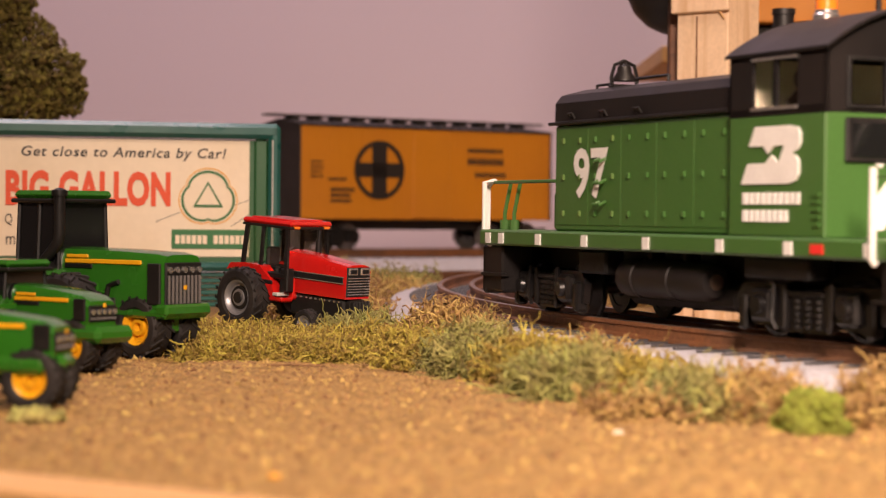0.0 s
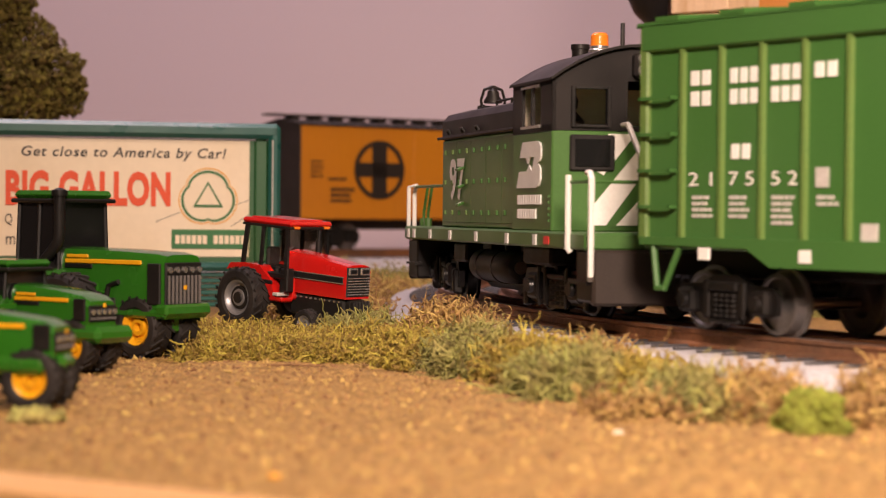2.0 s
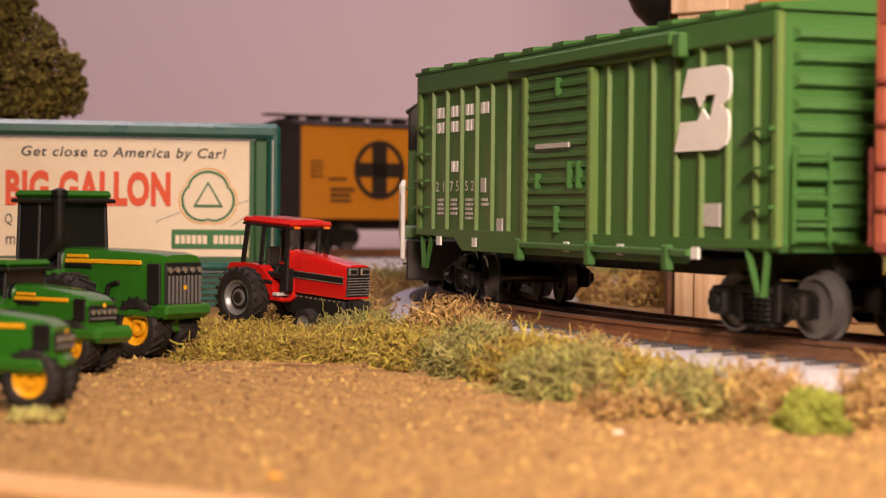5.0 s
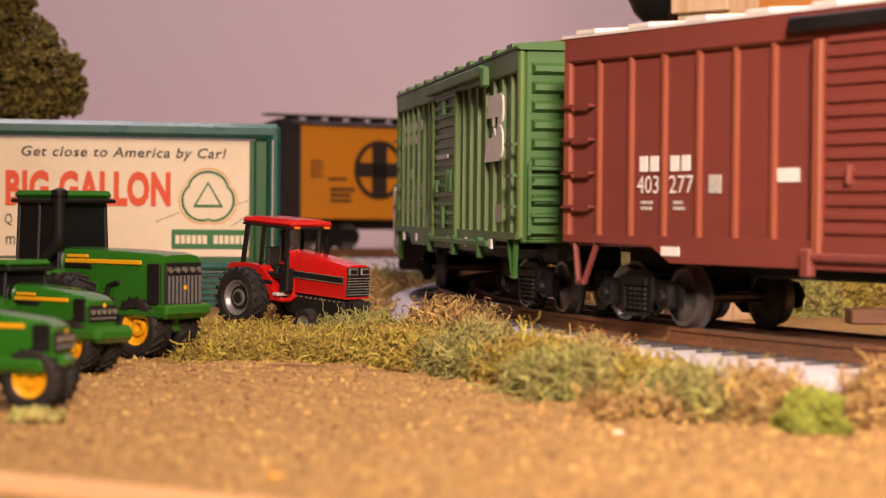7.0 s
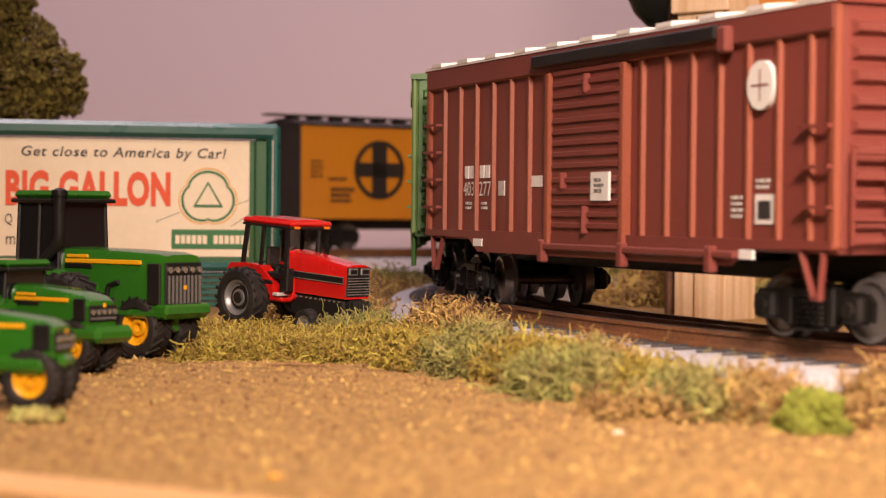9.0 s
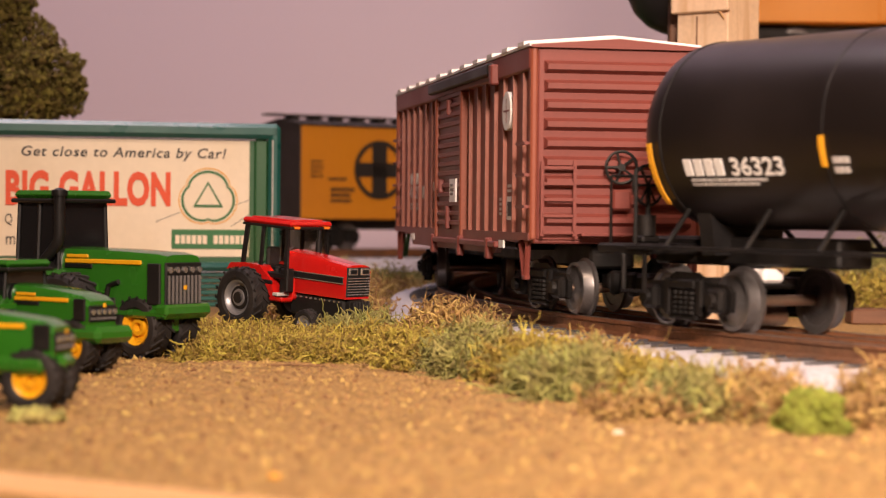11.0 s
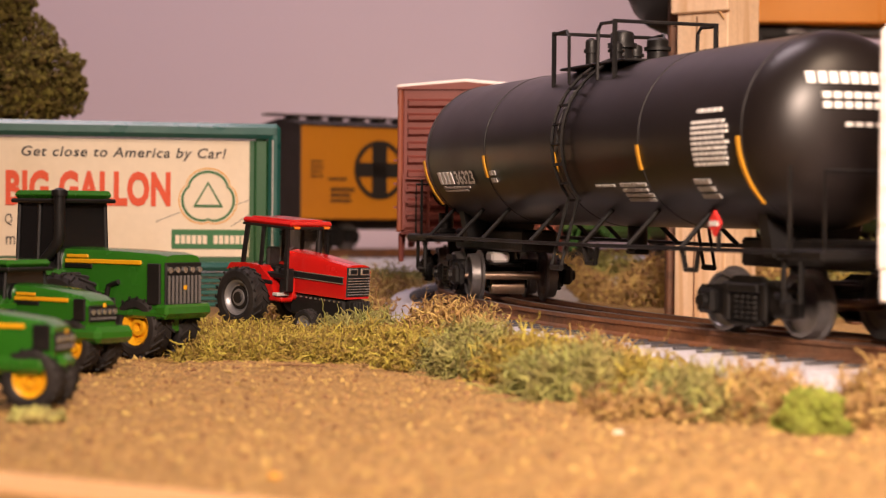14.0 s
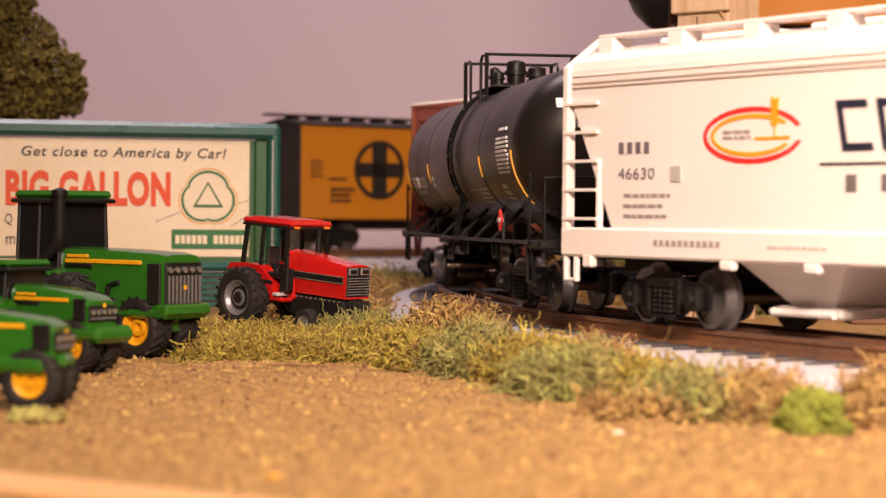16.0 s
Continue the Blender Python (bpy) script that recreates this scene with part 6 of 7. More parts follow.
def green_tractor(at, label, big, nose=0.0485):
    """Articulated when big: four equal wheels; else a row-crop tractor with small front wheels."""
    tr = thing("tractor", label, "tractor", at)
    r, w = (0.0152, 0.0110) if big else (0.0150, 0.0095)
    r2, w2 = (0.0112, 0.0095) if big else (0.0108, 0.0078)
    t, rm = tyre_mesh(r, w, 20), rim_mesh(r, w, TRACTOR_YELLOW)
    t2, rm2 = tyre_mesh(r2, w2, 18), rim_mesh(r2, w2, TRACTOR_YELLOW)
    for s in (1, -1):
        wheel(tr, t, rm, 0.0030 if big else -0.0120, s * 0.0190, r)
        wheel(tr, t2, rm2, 0.0300 if big else 0.0320, s * (0.0066 if big else 0.0058), r2)
    z0, zt, hw, x0, x1 = (0.0168, 0.0392, 0.0104, -0.0080, 0.0428) if big else (0.0180, 0.0345, 0.0085, -0.0020, 0.0400)
    drop = 0.0015 if big else 0.0045
    sec = [(-hw, z0), (hw, z0), (hw, zt - 0.0035), (hw - 0.0018, zt - 0.0006), (hw * 0.5, zt), (-hw * 0.5, zt), (-hw + 0.0018, zt - 0.0006), (-hw, zt - 0.0035)]
    n = len(sec)
    rows = [(x0, 0.0, 1.0), (x0 + (x1 - x0) * 0.55, -drop * 0.3, 1.0), (x1 - 0.004, -drop * 0.8, 0.96), (x1, -drop * 1.3, 0.90)]
    verts = [(x, y * k, z + dz * (z - z0) / (zt - z0)) for x, dz, k in rows for y, z in sec]
    faces = [(i * n + j, i * n + (j + 1) % n, (i + 1) * n + (j + 1) % n, (i + 1) * n + j) for i in range(3) for j in range(n)]
    part("hood", Shape().add(verts, faces + [tuple(range(n))[::-1], tuple(range(3 * n, 4 * n))]), TRACTOR_GREEN, tr, "glossy green hood")
    for s in (1, -1):
        zs = zt - 0.0052 - drop * 0.3
        part("side_stripe", Shape().box((x0 + 0.002, x1 - 0.010), (s * (hw - 0.0002), s * (hw + 0.0005)), (zs, zs + 0.0016), 0.0002), TRACTOR_YELLOW, tr, "yellow hood stripe")
        part("badge", Shape().box((x0 + 0.002, x0 + 0.016), (s * (hw - 0.0002), s * (hw + 0.0006)), (zs - 0.0018, zs - 0.0002), 0.0002), BLACK, tr)
        part("badge_lettering", Shape().box((x0 + 0.003, x0 + 0.014), (s * (hw - 0.0002), s * (hw + 0.0006)), (zs + 0.0020, zs + 0.0032), 0.0002), TRACTOR_YELLOW, tr)
        part("grille_side", Shape().box((x1 - 0.0072, x1 - 0.0008), (s * (hw * 0.93), s * (hw + 0.0003)), (z0 + 0.0028, zt - 0.0050), 0.0003), BLACK, tr)
        if big:
            part("wheel_arch", Shape().tube([(0.0140, s * (hw + 0.0006), z0 - 0.002), (0.0170, s * (hw + 0.0006), z0 + 0.009), (0.0220, s * (hw + 0.0006), z0 + 0.0105)], 0.0010, 6), BLACK, tr)
            eng = Shape()
            rr = random.Random(5)
            for k in range(12):
                a, b = rr.uniform(0.001, 0.013), rr.uniform(z0 + 0.001, z0 + 0.0085)
                eng.box((a, a + rr.uniform(0.001, 0.003)), (s * (hw - 0.001), s * (hw + 0.0011)), (b, b + rr.uniform(0.001, 0.003)), 0.0004)
            part("engine_detail", eng, TRACTOR_GREEN, tr)
    part("grille", Shape().box((x1 - 0.0006, x1 + 0.0008), (-hw * 0.88, hw * 0.88), (z0 + 0.0024, zt - 0.0032 - drop), 0.0003), BLACK, tr)
    for k in range(9):
        y = -hw * 0.75 + hw * 1.5 * k / 8
        part("grille_bar", Shape().box((x1 + 0.0006, x1 + 0.0014), (y - 0.0003, y + 0.0003), (z0 + 0.0032, zt - 0.0078 - drop)), GREYTEXT, tr)
    for k in range(5):
        y = -hw * 0.72 + hw * 1.44 * k / 4
        part("headlight", Shape().cyl((x1, y, zt - 0.0058 - drop), (x1 + 0.0016, y, zt - 0.0058 - drop), 0.0011, n=10), CHROME, tr)
    part("emblem", Shape().box((x1 + 0.0012, x1 + 0.0017), (-0.0008, 0.0008), (z0 + 0.0080, z0 + 0.0096), 0.0002), TRACTOR_YELLOW, tr)
    if big:
        part("front_bumper", Shape().box((0.0130, x1 + 0.0026), (-hw - 0.0010, hw + 0.0010), (z0 - 0.0022, z0 + 0.0012), 0.0010).box((0.0400, x1 + 0.0036), (-hw - 0.0012, hw + 0.0012), (z0 - 0.0012, z0 + 0.0030), 0.0010), TRACTOR_GREEN, tr)
        part("chassis", Shape().box((-0.0280, 0.0160), (-0.0075, 0.0075), (0.0095, z0), 0.002).box((0.0150, 0.0400), (-0.0018, 0.0018), (0.0095, z0), 0.0005), TRACTOR_GREEN, tr)
    else:
        part("front_weight", Shape().box((0.0240, x1 + 0.0030), (-0.0050, 0.0050), (0.0140, 0.0190), 0.0018), TRACTOR_GREEN, tr)
        part("weight_plate", Shape().box((nose - 0.0220, nose), (-0.0108, 0.0108), (0.0122, 0.0188), 0.0022), TRACTOR_GREEN, tr)
        part("chassis", Shape().box((-0.0280, 0.0190), (-0.0060, 0.0060), (0.0090, z0 + 0.001), 0.0015).box((0.0180, 0.0390), (-0.0022, 0.0022), (0.0090, z0 + 0.001), 0.0006), TRACTOR_GREEN, tr)
        part("front_axle", Shape().box((0.0290, 0.0345), (-0.0060, 0.0060), (0.0090, 0.0135), 0.001), TRACTOR_GREEN, tr)
    # cab
    ca, cb, cw, c0, c1 = (-0.0300, -0.0080, 0.0120, 0.0300, 0.0560) if big else (-0.0260, -0.0030, 0.0115, 0.0260, 0.0400)
    body = [(-cw * 1.0, c0), (cw * 1.0, c0), (cw * 0.90, c1), (-cw * 0.90, c1)]
    part("cab", Shape().prism(body, 0, ca, cb), DARKGLASS, tr, "dark glazed cab")
    for s in (1, -1):
        for x in (ca, cb, (ca + cb) / 2):
            part("cab_post", Shape().tube([(x, s * (cw + 0.0002), c0), (x, s * (cw * 0.90 + 0.0002), c1)], 0.0008, 6), BLACK, tr)
    part("cab_base", Shape().box((ca - 0.002, cb + 0.002), (-cw - 0.0012, cw + 0.0012), (c0 - 0.0045, c0 + 0.0008), 0.001), BLACK, tr)
    part("roof", Shape().box((ca - 0.0022, cb + 0.0030), (-cw - 0.0008, cw + 0.0008), (c1 + 0.0008, c1 + 0.0040), 0.0014), TRACTOR_GREEN, tr, "green cab roof")
    part("roof_trim", Shape().box((ca - 0.0028, cb + 0.0038), (-cw - 0.0014, cw + 0.0014), (c1 - 0.0006, c1 + 0.0010), 0.0005), BLACK, tr)
    if big:
        ex = Shape().tube([(-0.0190, -0.0140, 0.0290), (-0.0150, -0.0145, 0.0325), (-0.0095, -0.0142, 0.0375), (-0.0062, -0.0140, 0.0410), (-0.0055, -0.0140, 0.0440), (-0.0055, -0.0140, 0.0590)], 0.0021, 12)
        ex.cyl((-0.0055, -0.0140, 0.0580), (-0.0055, -0.0140, 0.0600), 0.0030, n=14).cyl((-0.0055, -0.0140, 0.0600), (-0.0055, -0.0140, 0.0608), 0.0026, 0.0010, 14)
        part("exhaust", ex, BLACK, tr, "black upright exhaust pipe")
        part("intake_hose", Shape().tube([(-0.0140, -0.0130, 0.0290), (-0.0120, -0.0150, 0.0300), (-0.0098, -0.0150, 0.0330)], 0.0030, 12), BLACK, tr)
        for s in (1, -1):
            fender = [(-0.0300, 0.0300), (-0.0150, 0.0330), (-0.0060, 0.0310), (-0.0060, 0.0292), (-0.0150, 0.0310), (-0.0300, 0.0282)]
            part("fender", Shape().prism([(z, x) for x, z in fender], 1, min(s * 0.0105, s * 0.0240), max(s * 0.0105, s * 0.0240)), TRACTOR_GREEN, tr)
    else:
        for s in (1, -1):
            fender = [(-0.0280, 0.0290), (-0.0120, 0.0325), (0.0020, 0.0265), (0.0020, 0.0245), (-0.0120, 0.0305), (-0.0280, 0.0270)]
            part("fender", Shape().prism([(z, x) for x, z in fender], 1, min(s * 0.0095, s * 0.0225), max(s * 0.0095, s * 0.0225)), TRACTOR_GREEN, tr)
    return tr


red_tractor(pose(-0.0642, 0.8200, 0.0022, 0, 4.0, -42) @ Matrix.Scale(0.94, 4))
green_tractor(pose(-0.1273, 0.7080, 0.0, 0, 0, -36), "large green toy tractor with a black cab on the sand", True)
green_tractor(pose(-0.1378, 0.6410, 0.0, 0, 0, -34) @ Matrix.Scale(0.82, 4), "green toy tractor with yellow wheels parked in a row", False)
green_tractor(pose(-0.1306, 0.5120, 0.0, 0, 0, -12) @ Matrix.Scale(0.78, 4), "green toy tractor with yellow wheels beside a flat tuft", False, 0.0380)


# ---- billboard ----
def billboard():
    bb = thing("billboard", "teal-framed cream billboard with red headline and green emblem", "billboard", pose(-0.0870, 1.0100, 0, 0, 0, -168))
    # local x runs to the left of the reader, y towards the reader
    W, z0, z1 = 0.235, 0.0140, 0.0985
    flip = Matrix(((-1, 0, 0, 0), (0, 0, 1, 0), (0, 1, 0, 0), (0, 0, 0, 1)))
    part("panel", Shape().box((0.0130, W - 0.0130), (0.0000, 0.0050), (0.0240, 0.0900), 0.0004), DARKGREEN, bb)
    part("poster", Shape().box((0.0158, W - 0.0200), (0.0045, 0.0056), (0.0290, 0.0895), 0.0002), PAPER, bb, "cream printed poster, slightly yellowed")
    for name, x, z in (("top_frame", (0.0, W), (0.0905, z1)), ("bottom_frame", (0.0, W), (0.0215, 0.0262))):
        part(name, Shape().box(x, (-0.0030, 0.0105), z, 0.0022), TEAL, bb)
    for x in ((0.0, 0.0062), (W - 0.0062, W)):
        part("side_frame", Shape().box(x, (-0.0030, 0.0105), (z0 - 0.010, z1 - 0.0005), 0.0020), TEAL, bb)
    part("inner_trim", Shape().box((0.0062, 0.0132), (0.0010, 0.0062), (0.0262, 0.0905), 0.0010), DARKGREEN, bb, "dark green inner frame")
    part("edge_wear", Shape().box((0.0040, 0.0046), (0.0104, 0.0108), (0.0290, 0.0900)), SOFTWHITE, bb, "thin pale line along the side frame")
    for k in range(6):
        z = 0.0030 + 0.0031 * k
        part("slat", Shape().box((0.0050, W - 0.0050), (-0.0020, 0.0060), (z, z + 0.0024), 0.0007), TEAL, bb)
    for x in (0.010, W - 0.014):
        part("post", Shape().box((x, x + 0.006), (-0.0080, -0.0020), (0.0, 0.0600), 0.0006), TEAL, bb)

    def word(text, x, z, w, h, mat, shear=0.0, bold=0.0, spacing=1.0):
        lettering("lettering", text, mat, bb, Matrix.Translation((x, 0.0060, z)) @ flip, w, h, shear, bold, spacing)

    word("Get close to America by Car!", 0.1320, 0.0785, 0.1040, 0.0068, INK, 0.20, 0.012, 1.1)
    word("BIG GALLON", 0.1398, 0.0548, 0.0832, 0.0182, INKRED, 0.0, 0.045, 1.05)
    word("Q", 0.1400, 0.0445, 0.0036, 0.0062, INK)
    word("m", 0.1395, 0.0350, 0.0046, 0.0042, INK)
    # emblem: a three-lobed outline with a triangle
    def band(outer, inner, mat, name):
        n, sh = len(outer), Shape()
        for k in range(n):
            a, b = outer[k], outer[(k + 1) % n]
            c, d = inner[(k + 1) % n], inner[k]
            sh.prism([(z, x) for x, z in (a, b, c, d)], 1, 0.0054, 0.0060)
        part(name, sh, mat, bb)
    cx, cz, lobes = 0.0372, 0.0598, []
    for k in range(72):
        t = 2 * math.pi * k / 72
        r = 0.0118 + 0.0025 * abs(math.cos(1.5 * (t - math.pi / 2))) ** 0.6
        lobes.append((r * math.cos(t), r * 0.98 * math.sin(t)))
    band([(cx + x, cz + z) for x, z in lobes], [(cx + x * 0.91, cz + z * 0.91) for x, z in lobes], INKGREEN, "emblem_outline")
    band([(cx + x * 1.10, cz + z * 1.10) for x, z in lobes], [(cx + x * 1.06, cz + z * 1.06) for x, z in lobes], YELLOW, "emblem_edge")
    tri = [(0.0, 0.0085), (0.0078, -0.0050), (-0.0078, -0.0050)]
    band([(cx + x, cz + z) for x, z in tri], [(cx + x * 0.78, cz + 0.0002 + z * 0.78) for x, z in tri], INKGREEN, "emblem_triangle")
    part("name_plate", Shape().box((0.0165, 0.0560), (0.0050, 0.0061), (0.0330, 0.0432), 0.0004), INKGREEN, bb, "green name plate with pale blocks")
    blocks = Shape()
    for k in range(13):
        if k != 6:
            x = 0.0540 - 0.00282 * k
            blocks.box((x - 0.0022, x), (0.0058, 0.0063), (0.0358, 0.0402))
    part("name_lettering", blocks, PAPER, bb)
    for a, b in (((0.0235, 0.0560), (0.0160, 0.0585)), ((0.0520, 0.0520), (0.0640, 0.0470)), ((0.0250, 0.0450), (0.0160, 0.0510))):
        part("printed_line", Shape().tube([(a[0], 0.0056, a[1]), (b[0], 0.0056, b[1])], 0.0002, 4), INK, bb)


billboard()


# ---- tree ----
def tree():
    tr = thing("tree", "model tree with a clumpy dark olive foam crown", "tree", pose(-0.279, 1.120, 0))
    part("trunk", Shape().tube([(0, 0, -0.002), (0.002, 0, 0.04), (-0.001, 0.001, 0.085), (0.003, 0, 0.125)], 0.0050, 10).tube([(0, 0, 0.07), (0.020, -0.004, 0.100), (0.036, -0.006, 0.122)], 0.0028, 8)
         .tube([(0, 0, 0.075), (-0.022, 0.004, 0.110)], 0.0026, 8).tube([(0.001, 0, 0.09), (0.010, 0.006, 0.150), (0.004, 0.004, 0.175)], 0.0030, 8), BARK, tr)
    r = np.random.default_rng(11)
    blobs = [(0.0460, -0.004, 0.1300, 0.0225), (0.0350, 0.004, 0.1500, 0.0170), (0.0400, -0.006, 0.1140, 0.0160), (0.0560, -0.002, 0.1200, 0.0140), (0.0180, -0.010, 0.1210, 0.0200), (0.0140, 0.0, 0.1680, 0.0220),
             (0.0260, -0.004, 0.1760, 0.0150), (-0.0060, -0.006, 0.1400, 0.0240), (-0.0200, 0.0, 0.1180, 0.0200), (-0.0160, 0.0, 0.1700, 0.0220), (0.0040, 0.012, 0.1850, 0.0220), (0.0300, 0.014, 0.1320, 0.0180)]
    pts, size = [], []
    for bx, by, bz, br in blobs:
        n = int(4.2e6 * br * br)
        d = r.normal(0, 1, (n, 3))
        d /= np.linalg.norm(d, axis=1, keepdims=True)
        lump = 1 + 0.10 * np.sin(d[:, 0] * 9 + bx * 900) * np.cos(d[:, 1] * 8) + 0.09 * np.sin(d[:, 2] * 11 + bz * 700)
        rad = br * lump * (0.70 + 0.33 * r.random(n) ** 0.5)
        pts.append(np.array([bx, by, bz]) + d * rad[:, None] * np.array([1, 1, 0.95]))
        size.append(0.0010 + 0.0012 * r.random(n) ** 2)
    crumbs("crown", np.concatenate(pts), np.concatenate(size), LEAF, r, tr, "clumpy olive foam foliage")


tree()


# ---- post, bowl and the upper shelf ----
def post():
    ps = thing("post", "square pine post that holds the upper level", "post", pose(0.1405, 0.9890, 0, 0, 0, 50.0))
    w = 0.0152
    part("shaft", Shape().box((-w, w), (-w, w), (-0.002, 0.42), 0.0006), PINE, ps, "pale knotty pine shaft")
    part("collar", Shape().box((-w - 0.0035, -w), (-w - 0.0018, w + 0.0018), (0.1560, 0.2000), 0.0006), PINE, ps, "short pine block nailed to the post", pose(0, 0, 0))
    part("joint", Shape().box((-w - 0.0004, -w + 0.001), (0.0028, 0.0034), (0.0, 0.1540)), STAINED, ps)
    part("splinter", Shape().tube([(-w - 0.001, -0.010, 0.1575), (-w - 0.003, -0.012, 0.1560), (-w - 0.0015, -0.014, 0.1520)], 0.0004, 5), PINE_ACROSS, ps)


post()
bowl = part("hanging_bowl", Shape().lathe([(0.0, 0.004), (0.0012, 0.010), (0.0050, 0.0180), (0.0120, 0.0250), (0.0240, 0.0305), (0.0600, 0.0330), (0.0600, 0.0300), (0.0240, 0.0280), (0.0060, 0.0150)], (0.1265, 1.0330, 0.1495), 2, 64), BLACK, None,
            "dark round bowl fixed behind the pine post")
tagged(bowl, "", "bowl")
# stained strip put where the post's left side only lies in shade
bracket = tagged(part("bracket", Shape().box((0.1170, 0.1240), (1.0020, 1.0120), (0.0, 0.2070), 0.0008), STAINED, None, "dark upright strip added for the post's shaded left side"), "", "strip")


def upper_shelf():
    sh = thing("shelf", "pine shelf with a brown fascia at the back", "shelf")
    part("board", Shape().box((0.150, 0.80), (1.330, 1.52), (0.1580, 0.1700), 0.001), PINE_ACROSS, sh)
    part("fascia", Shape().box((0.190, 0.80), (1.505, 1.520), (0.06, 0.1580), 0.001), FASCIA, sh, "orange-brown wooden fascia")
    for x in (0.45, 0.74):
        part("leg", Shape().box((x, x + 0.03), (1.44, 1.47), (0.0, 0.1580), 0.001), PINE, sh)


FASCIA = wood("honey_wood", (0.42, 0.20, 0.07), (0.30, 0.13, 0.045), along=0)
upper_shelf()


def reefer(name, label, at, half, detail):
    """A wood-sheathed refrigerator car, standing."""
    car = thing(name, label, "boxcar", at)
    hw = 0.0320
    part("body", Shape().box((-half, half), (-hw, hw), (0.0230, 0.0930), 0.0008), REEFER, car, "orange-yellow sides")
    for e in (1, -1):
        part("end_panel", Shape().box((e * half, e * (half + 0.0015)), (-hw - 0.0004, hw + 0.0004), (0.0230, 0.0940), 0.0006), REEFER_BLACK, car, "black car end")
    roof = [(-hw - 0.001, 0.0925), (hw + 0.001, 0.0925), (hw + 0.001, 0.0940), (0, 0.0985), (-hw - 0.001, 0.0940)]
    part("roof", Shape().prism(roof, 0, -half - 0.002, half + 0.002), REEFER_BLACK, car, "black roof")
    part("roof_walk", Shape().box((-half - 0.012, half + 0.012), (-0.0070, 0.0070), (0.1005, 0.1020), 0.0003), REEFER_BLACK, car)
    for k in range(12):
        x = -half + 0.01 + (2 * half - 0.02) * k / 11
        part("walk_saddle", Shape().box((x - 0.0035, x + 0.0035), (-0.0060, 0.0060), (0.0975, 0.1006)), REEFER_BLACK, car)
    groove = Shape().box((-0.0003, 0.0003), (hw - 0.0002, hw + 0.0003), (0.0240, 0.0925)).mesh("board_edge", REEFER)
    for k in range(24):
        part("board_edge", groove, REEFER, car, "", pose(-half + (2 * half) * (k + 0.5) / 24, 0, 0))
    part("underframe", Shape().box((-half + 0.01, half - 0.01), (-0.0100, 0.0100), (0.0150, 0.0232), 0.001), REEFER_BLACK, car)
    part("door", Shape().box((-0.0170, 0.0170), (hw - 0.0002, hw + 0.0012), (0.0240, 0.0900), 0.0005), REEFER, car)
    if detail:
        ex = half * 0.41
        def disc(r0, r1, mat, nm, y):
            sh = Shape().lathe([(hw + 0.0002, r1), (y, r1), (y, r0), (hw + 0.0002, r0)], (ex, 0, 0.0605), 1, 40, caps=False)
            part(nm, sh, mat, car)
        disc(0.0190, 0.0225, REEFER_BLACK, "emblem_ring", hw + 0.0009)
        part("emblem_cross", Shape().box((ex - 0.0065, ex + 0.0065), (hw, hw + 0.0008), (0.0400, 0.0810)).box((ex - 0.0200, ex + 0.0200), (hw, hw + 0.0008), (0.0550, 0.0660)), REEFER_BLACK, car, "black cross emblem")
        letter_bars(car, REEFER_BLACK, -half * 0.30, 0.0660, 0.0060, 8, 0.0036, 0.0008, hw + 0.0004)
        letter_bars(car, REEFER_BLACK, -half * 0.30, 0.0755, 0.0040, 9, 0.0030, 0.0008, hw + 0.0004)
        letter_bars(car, REEFER_BLACK, -half * 0.36, 0.0565, 0.0040, 7, 0.0036, 0.0008, hw + 0.0004)
        bars(car, REEFER_BLACK, half * 0.93, 0.0650, 0.0120, 4, 0.0016, 0.0036, hw + 0.0002, 3)
        bars(car, REEFER_BLACK, half * 0.80, 0.0520, 0.0200, 1, 0.0022, 0.0030, hw + 0.0002, 4)
        bars(car, REEFER_BLACK, half * 0.78, 0.0440, 0.0230, 3, 0.0026, 0.0042, hw + 0.0002, 5)
    for s in (1, -1):
        tk = part("truck", BOLSTER, GRIME, car, "", pose(s * half * 0.74, 0, 0))
        part("sideframe", FRAME_L, GRIME, tk)
        part("sideframe", FRAME_R, GRIME, tk)
        for k in (0.019, -0.019):
            part("wheelset", WHEELSET, STEEL, tk, "", pose(k, 0, WHEEL_R))
        coupler(car, s * (half - 0.006), s)
    return car


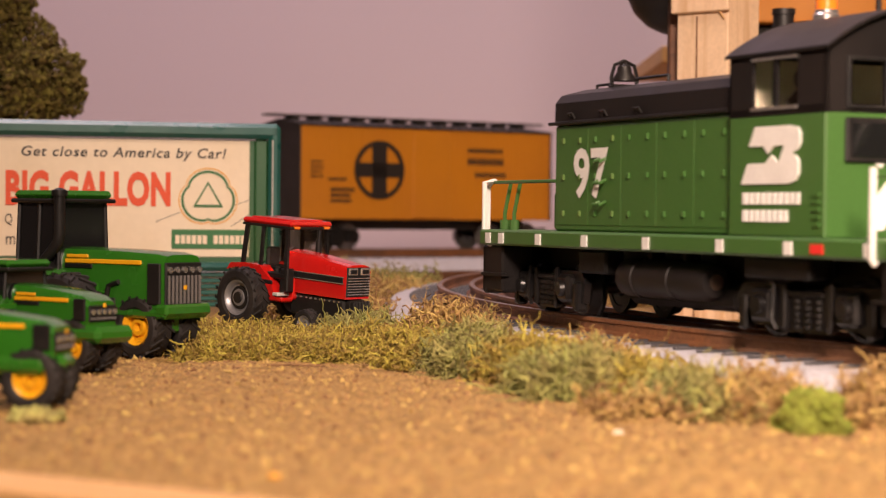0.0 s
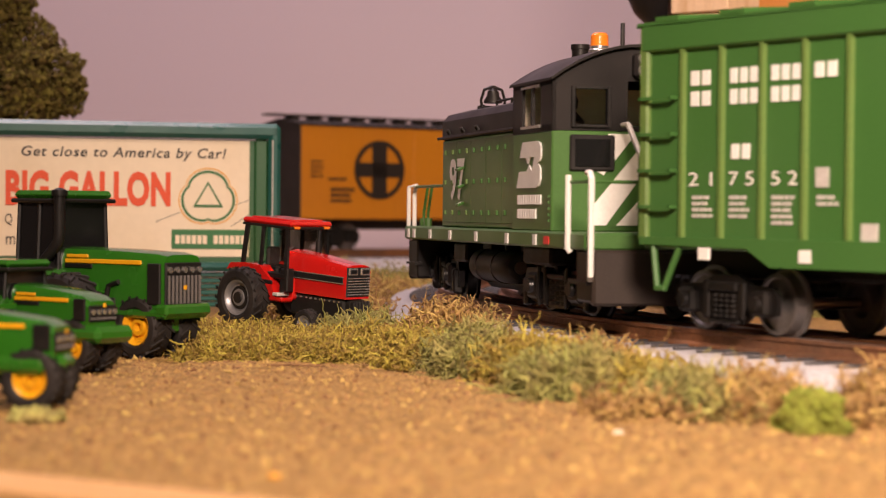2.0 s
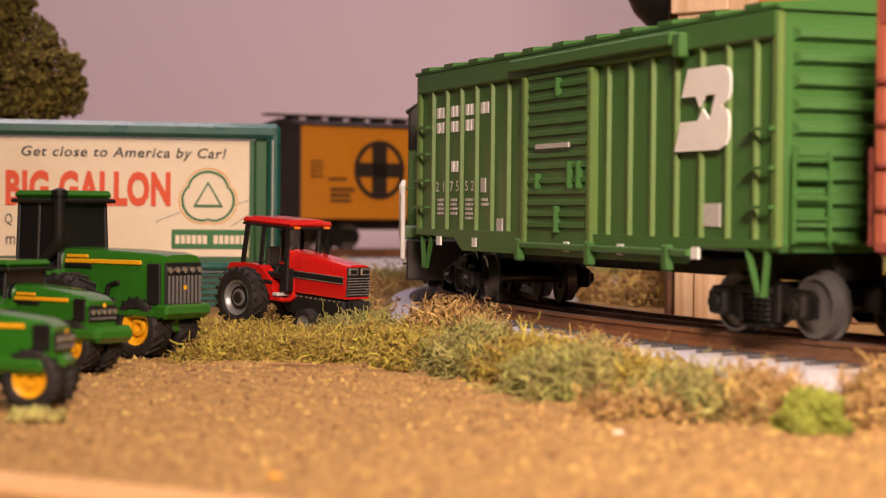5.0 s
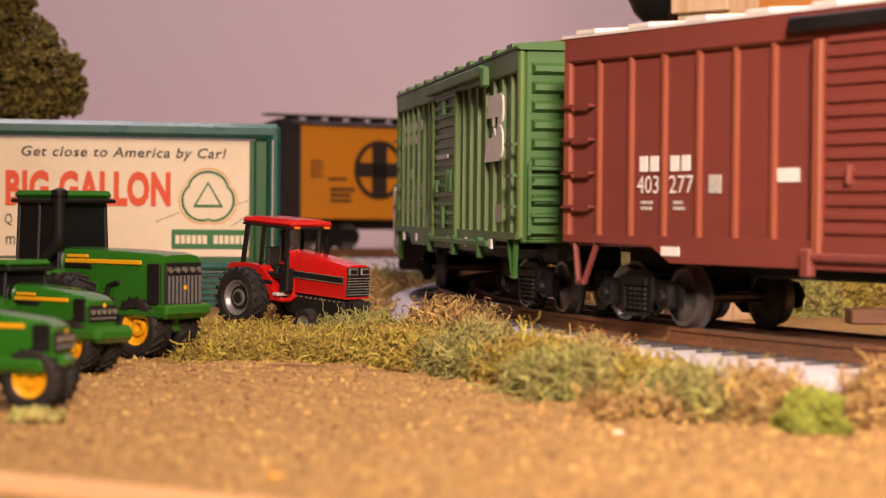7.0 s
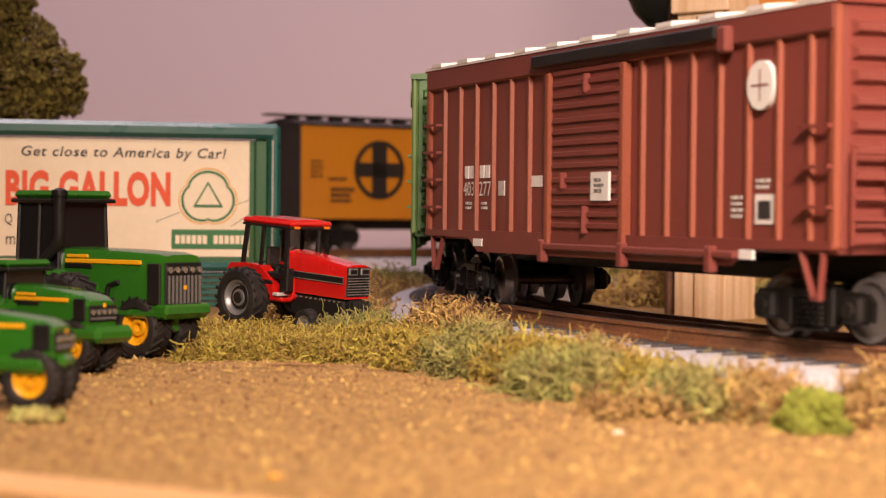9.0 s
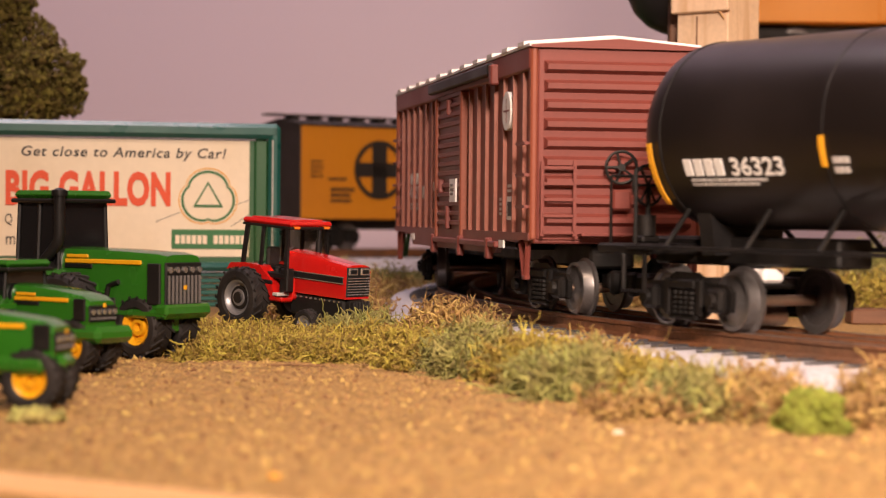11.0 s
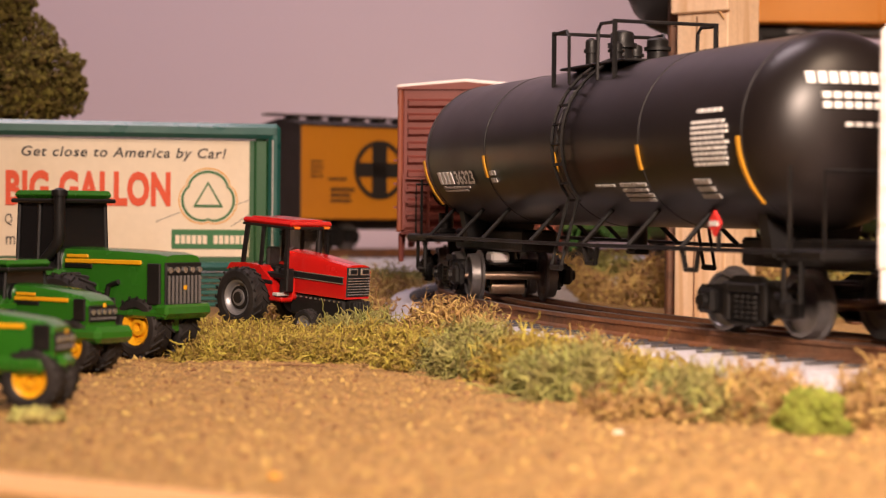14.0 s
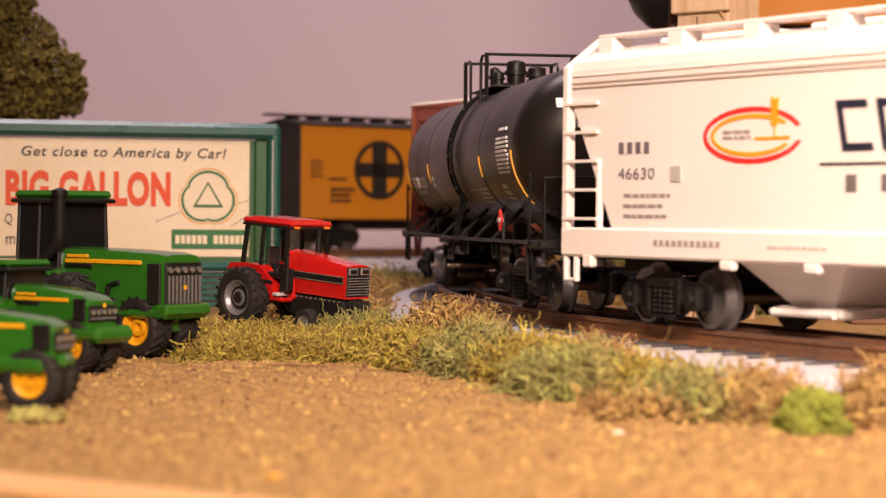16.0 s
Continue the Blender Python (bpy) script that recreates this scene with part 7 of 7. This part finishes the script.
heading = math.degrees(math.atan2(SIDING[1].y, SIDING[1].x))
c = siding_at(0.245)
reefer("boxcar", "orange-yellow refrigerator boxcar with black ends standing on the siding", pose(c.x, c.y, RAIL + SIDING_Z, 0, 0, heading + 180), 0.116, True)
reefer("boxcar", "orange-yellow refrigerator boxcar standing on the upper shelf", pose(0.330, 1.420, 0.1700, 0, 0, 180), 0.125, False)
block = part("wood_block", Shape().box((0.0, 0.09), (0.0, 0.02), (0.0, 0.0075), 0.0008), STAINED, None, "dark stained wood block beside the track", pose(0.2010, 0.9420, 0, 0, 0, -2))
tagged(block, "", "block")


# ---- what moves ----
GONE = [(0, .1106), (.5, .1477), (1, .1848), (1.5, .2218), (2, .2602), (2.5, .2982), (3, .3368), (3.5, .3759), (4, .4147), (4.8, .4770), (5.6, .5385), (6.5, .6083), (7, .6471), (7.5, .6859), (8, .7255), (8.5, .7658),
        (9, .8066), (9.8, .8735), (10.6, .9400), (11.5, 1.0146), (12, 1.0546), (12.5, 1.0939), (13, 1.1327), (13.5, 1.1728), (14, 1.2128), (14.5, 1.2518), (15, 1.2898), (15.5, 1.3290), (16, 1.3683)]
TRAIN = [(engine, 0.3150, 0.158), (green_boxcar, 0.0, 0.2154), (red_boxcar, -0.3372, 0.2154), (tank, -0.7120, 0.262), (hopper, -1.0925, 0.284)]


def chord(s, base):
    a, b = track_at(s + base / 2), track_at(s - base / 2)
    d = a - b
    return (a + b) / 2, math.degrees(math.atan2(d.y, d.x))


def motions():
    for car, offset, base in TRAIN:
        rows = []
        for t, s in GONE:
            p, h = chord(s + offset, base)
            rows.append((t, pose(p.x, p.y, RAIL, 0, 0, h)))
        walk(car, rows)
    where = {car: (offset, base) for car, offset, base in TRAIN}
    for tk, car, x in SWIVELS:
        offset, base = where[car]
        rows = []
        for t, s in GONE:
            p, h = chord(s + offset, base)
            c, g = chord(s + offset + x, 0.038)
            away = (c.x - p.x) * -math.sin(math.radians(h)) + (c.y - p.y) * math.cos(math.radians(h))
            rows.append((t, pose(x, away, 0, 0, 0, (g - h + 180) % 360 - 180)))
        walk(tk, rows)
    # the wheels roll as far as the train goes
    times = [t for t, _ in GONE]
    gone = [s for _, s in GONE]
    spin = []
    for k in range(101):
        t = 0.16 * k
        spin.append((t, math.degrees((np.interp(t, times, gone) - gone[0]) / WHEEL_R)))
    for w, k in TURNING:
        walk(w, [(t, pose(k, 0, WHEEL_R, 0, a, 0)) for t, a in spin])


motions()
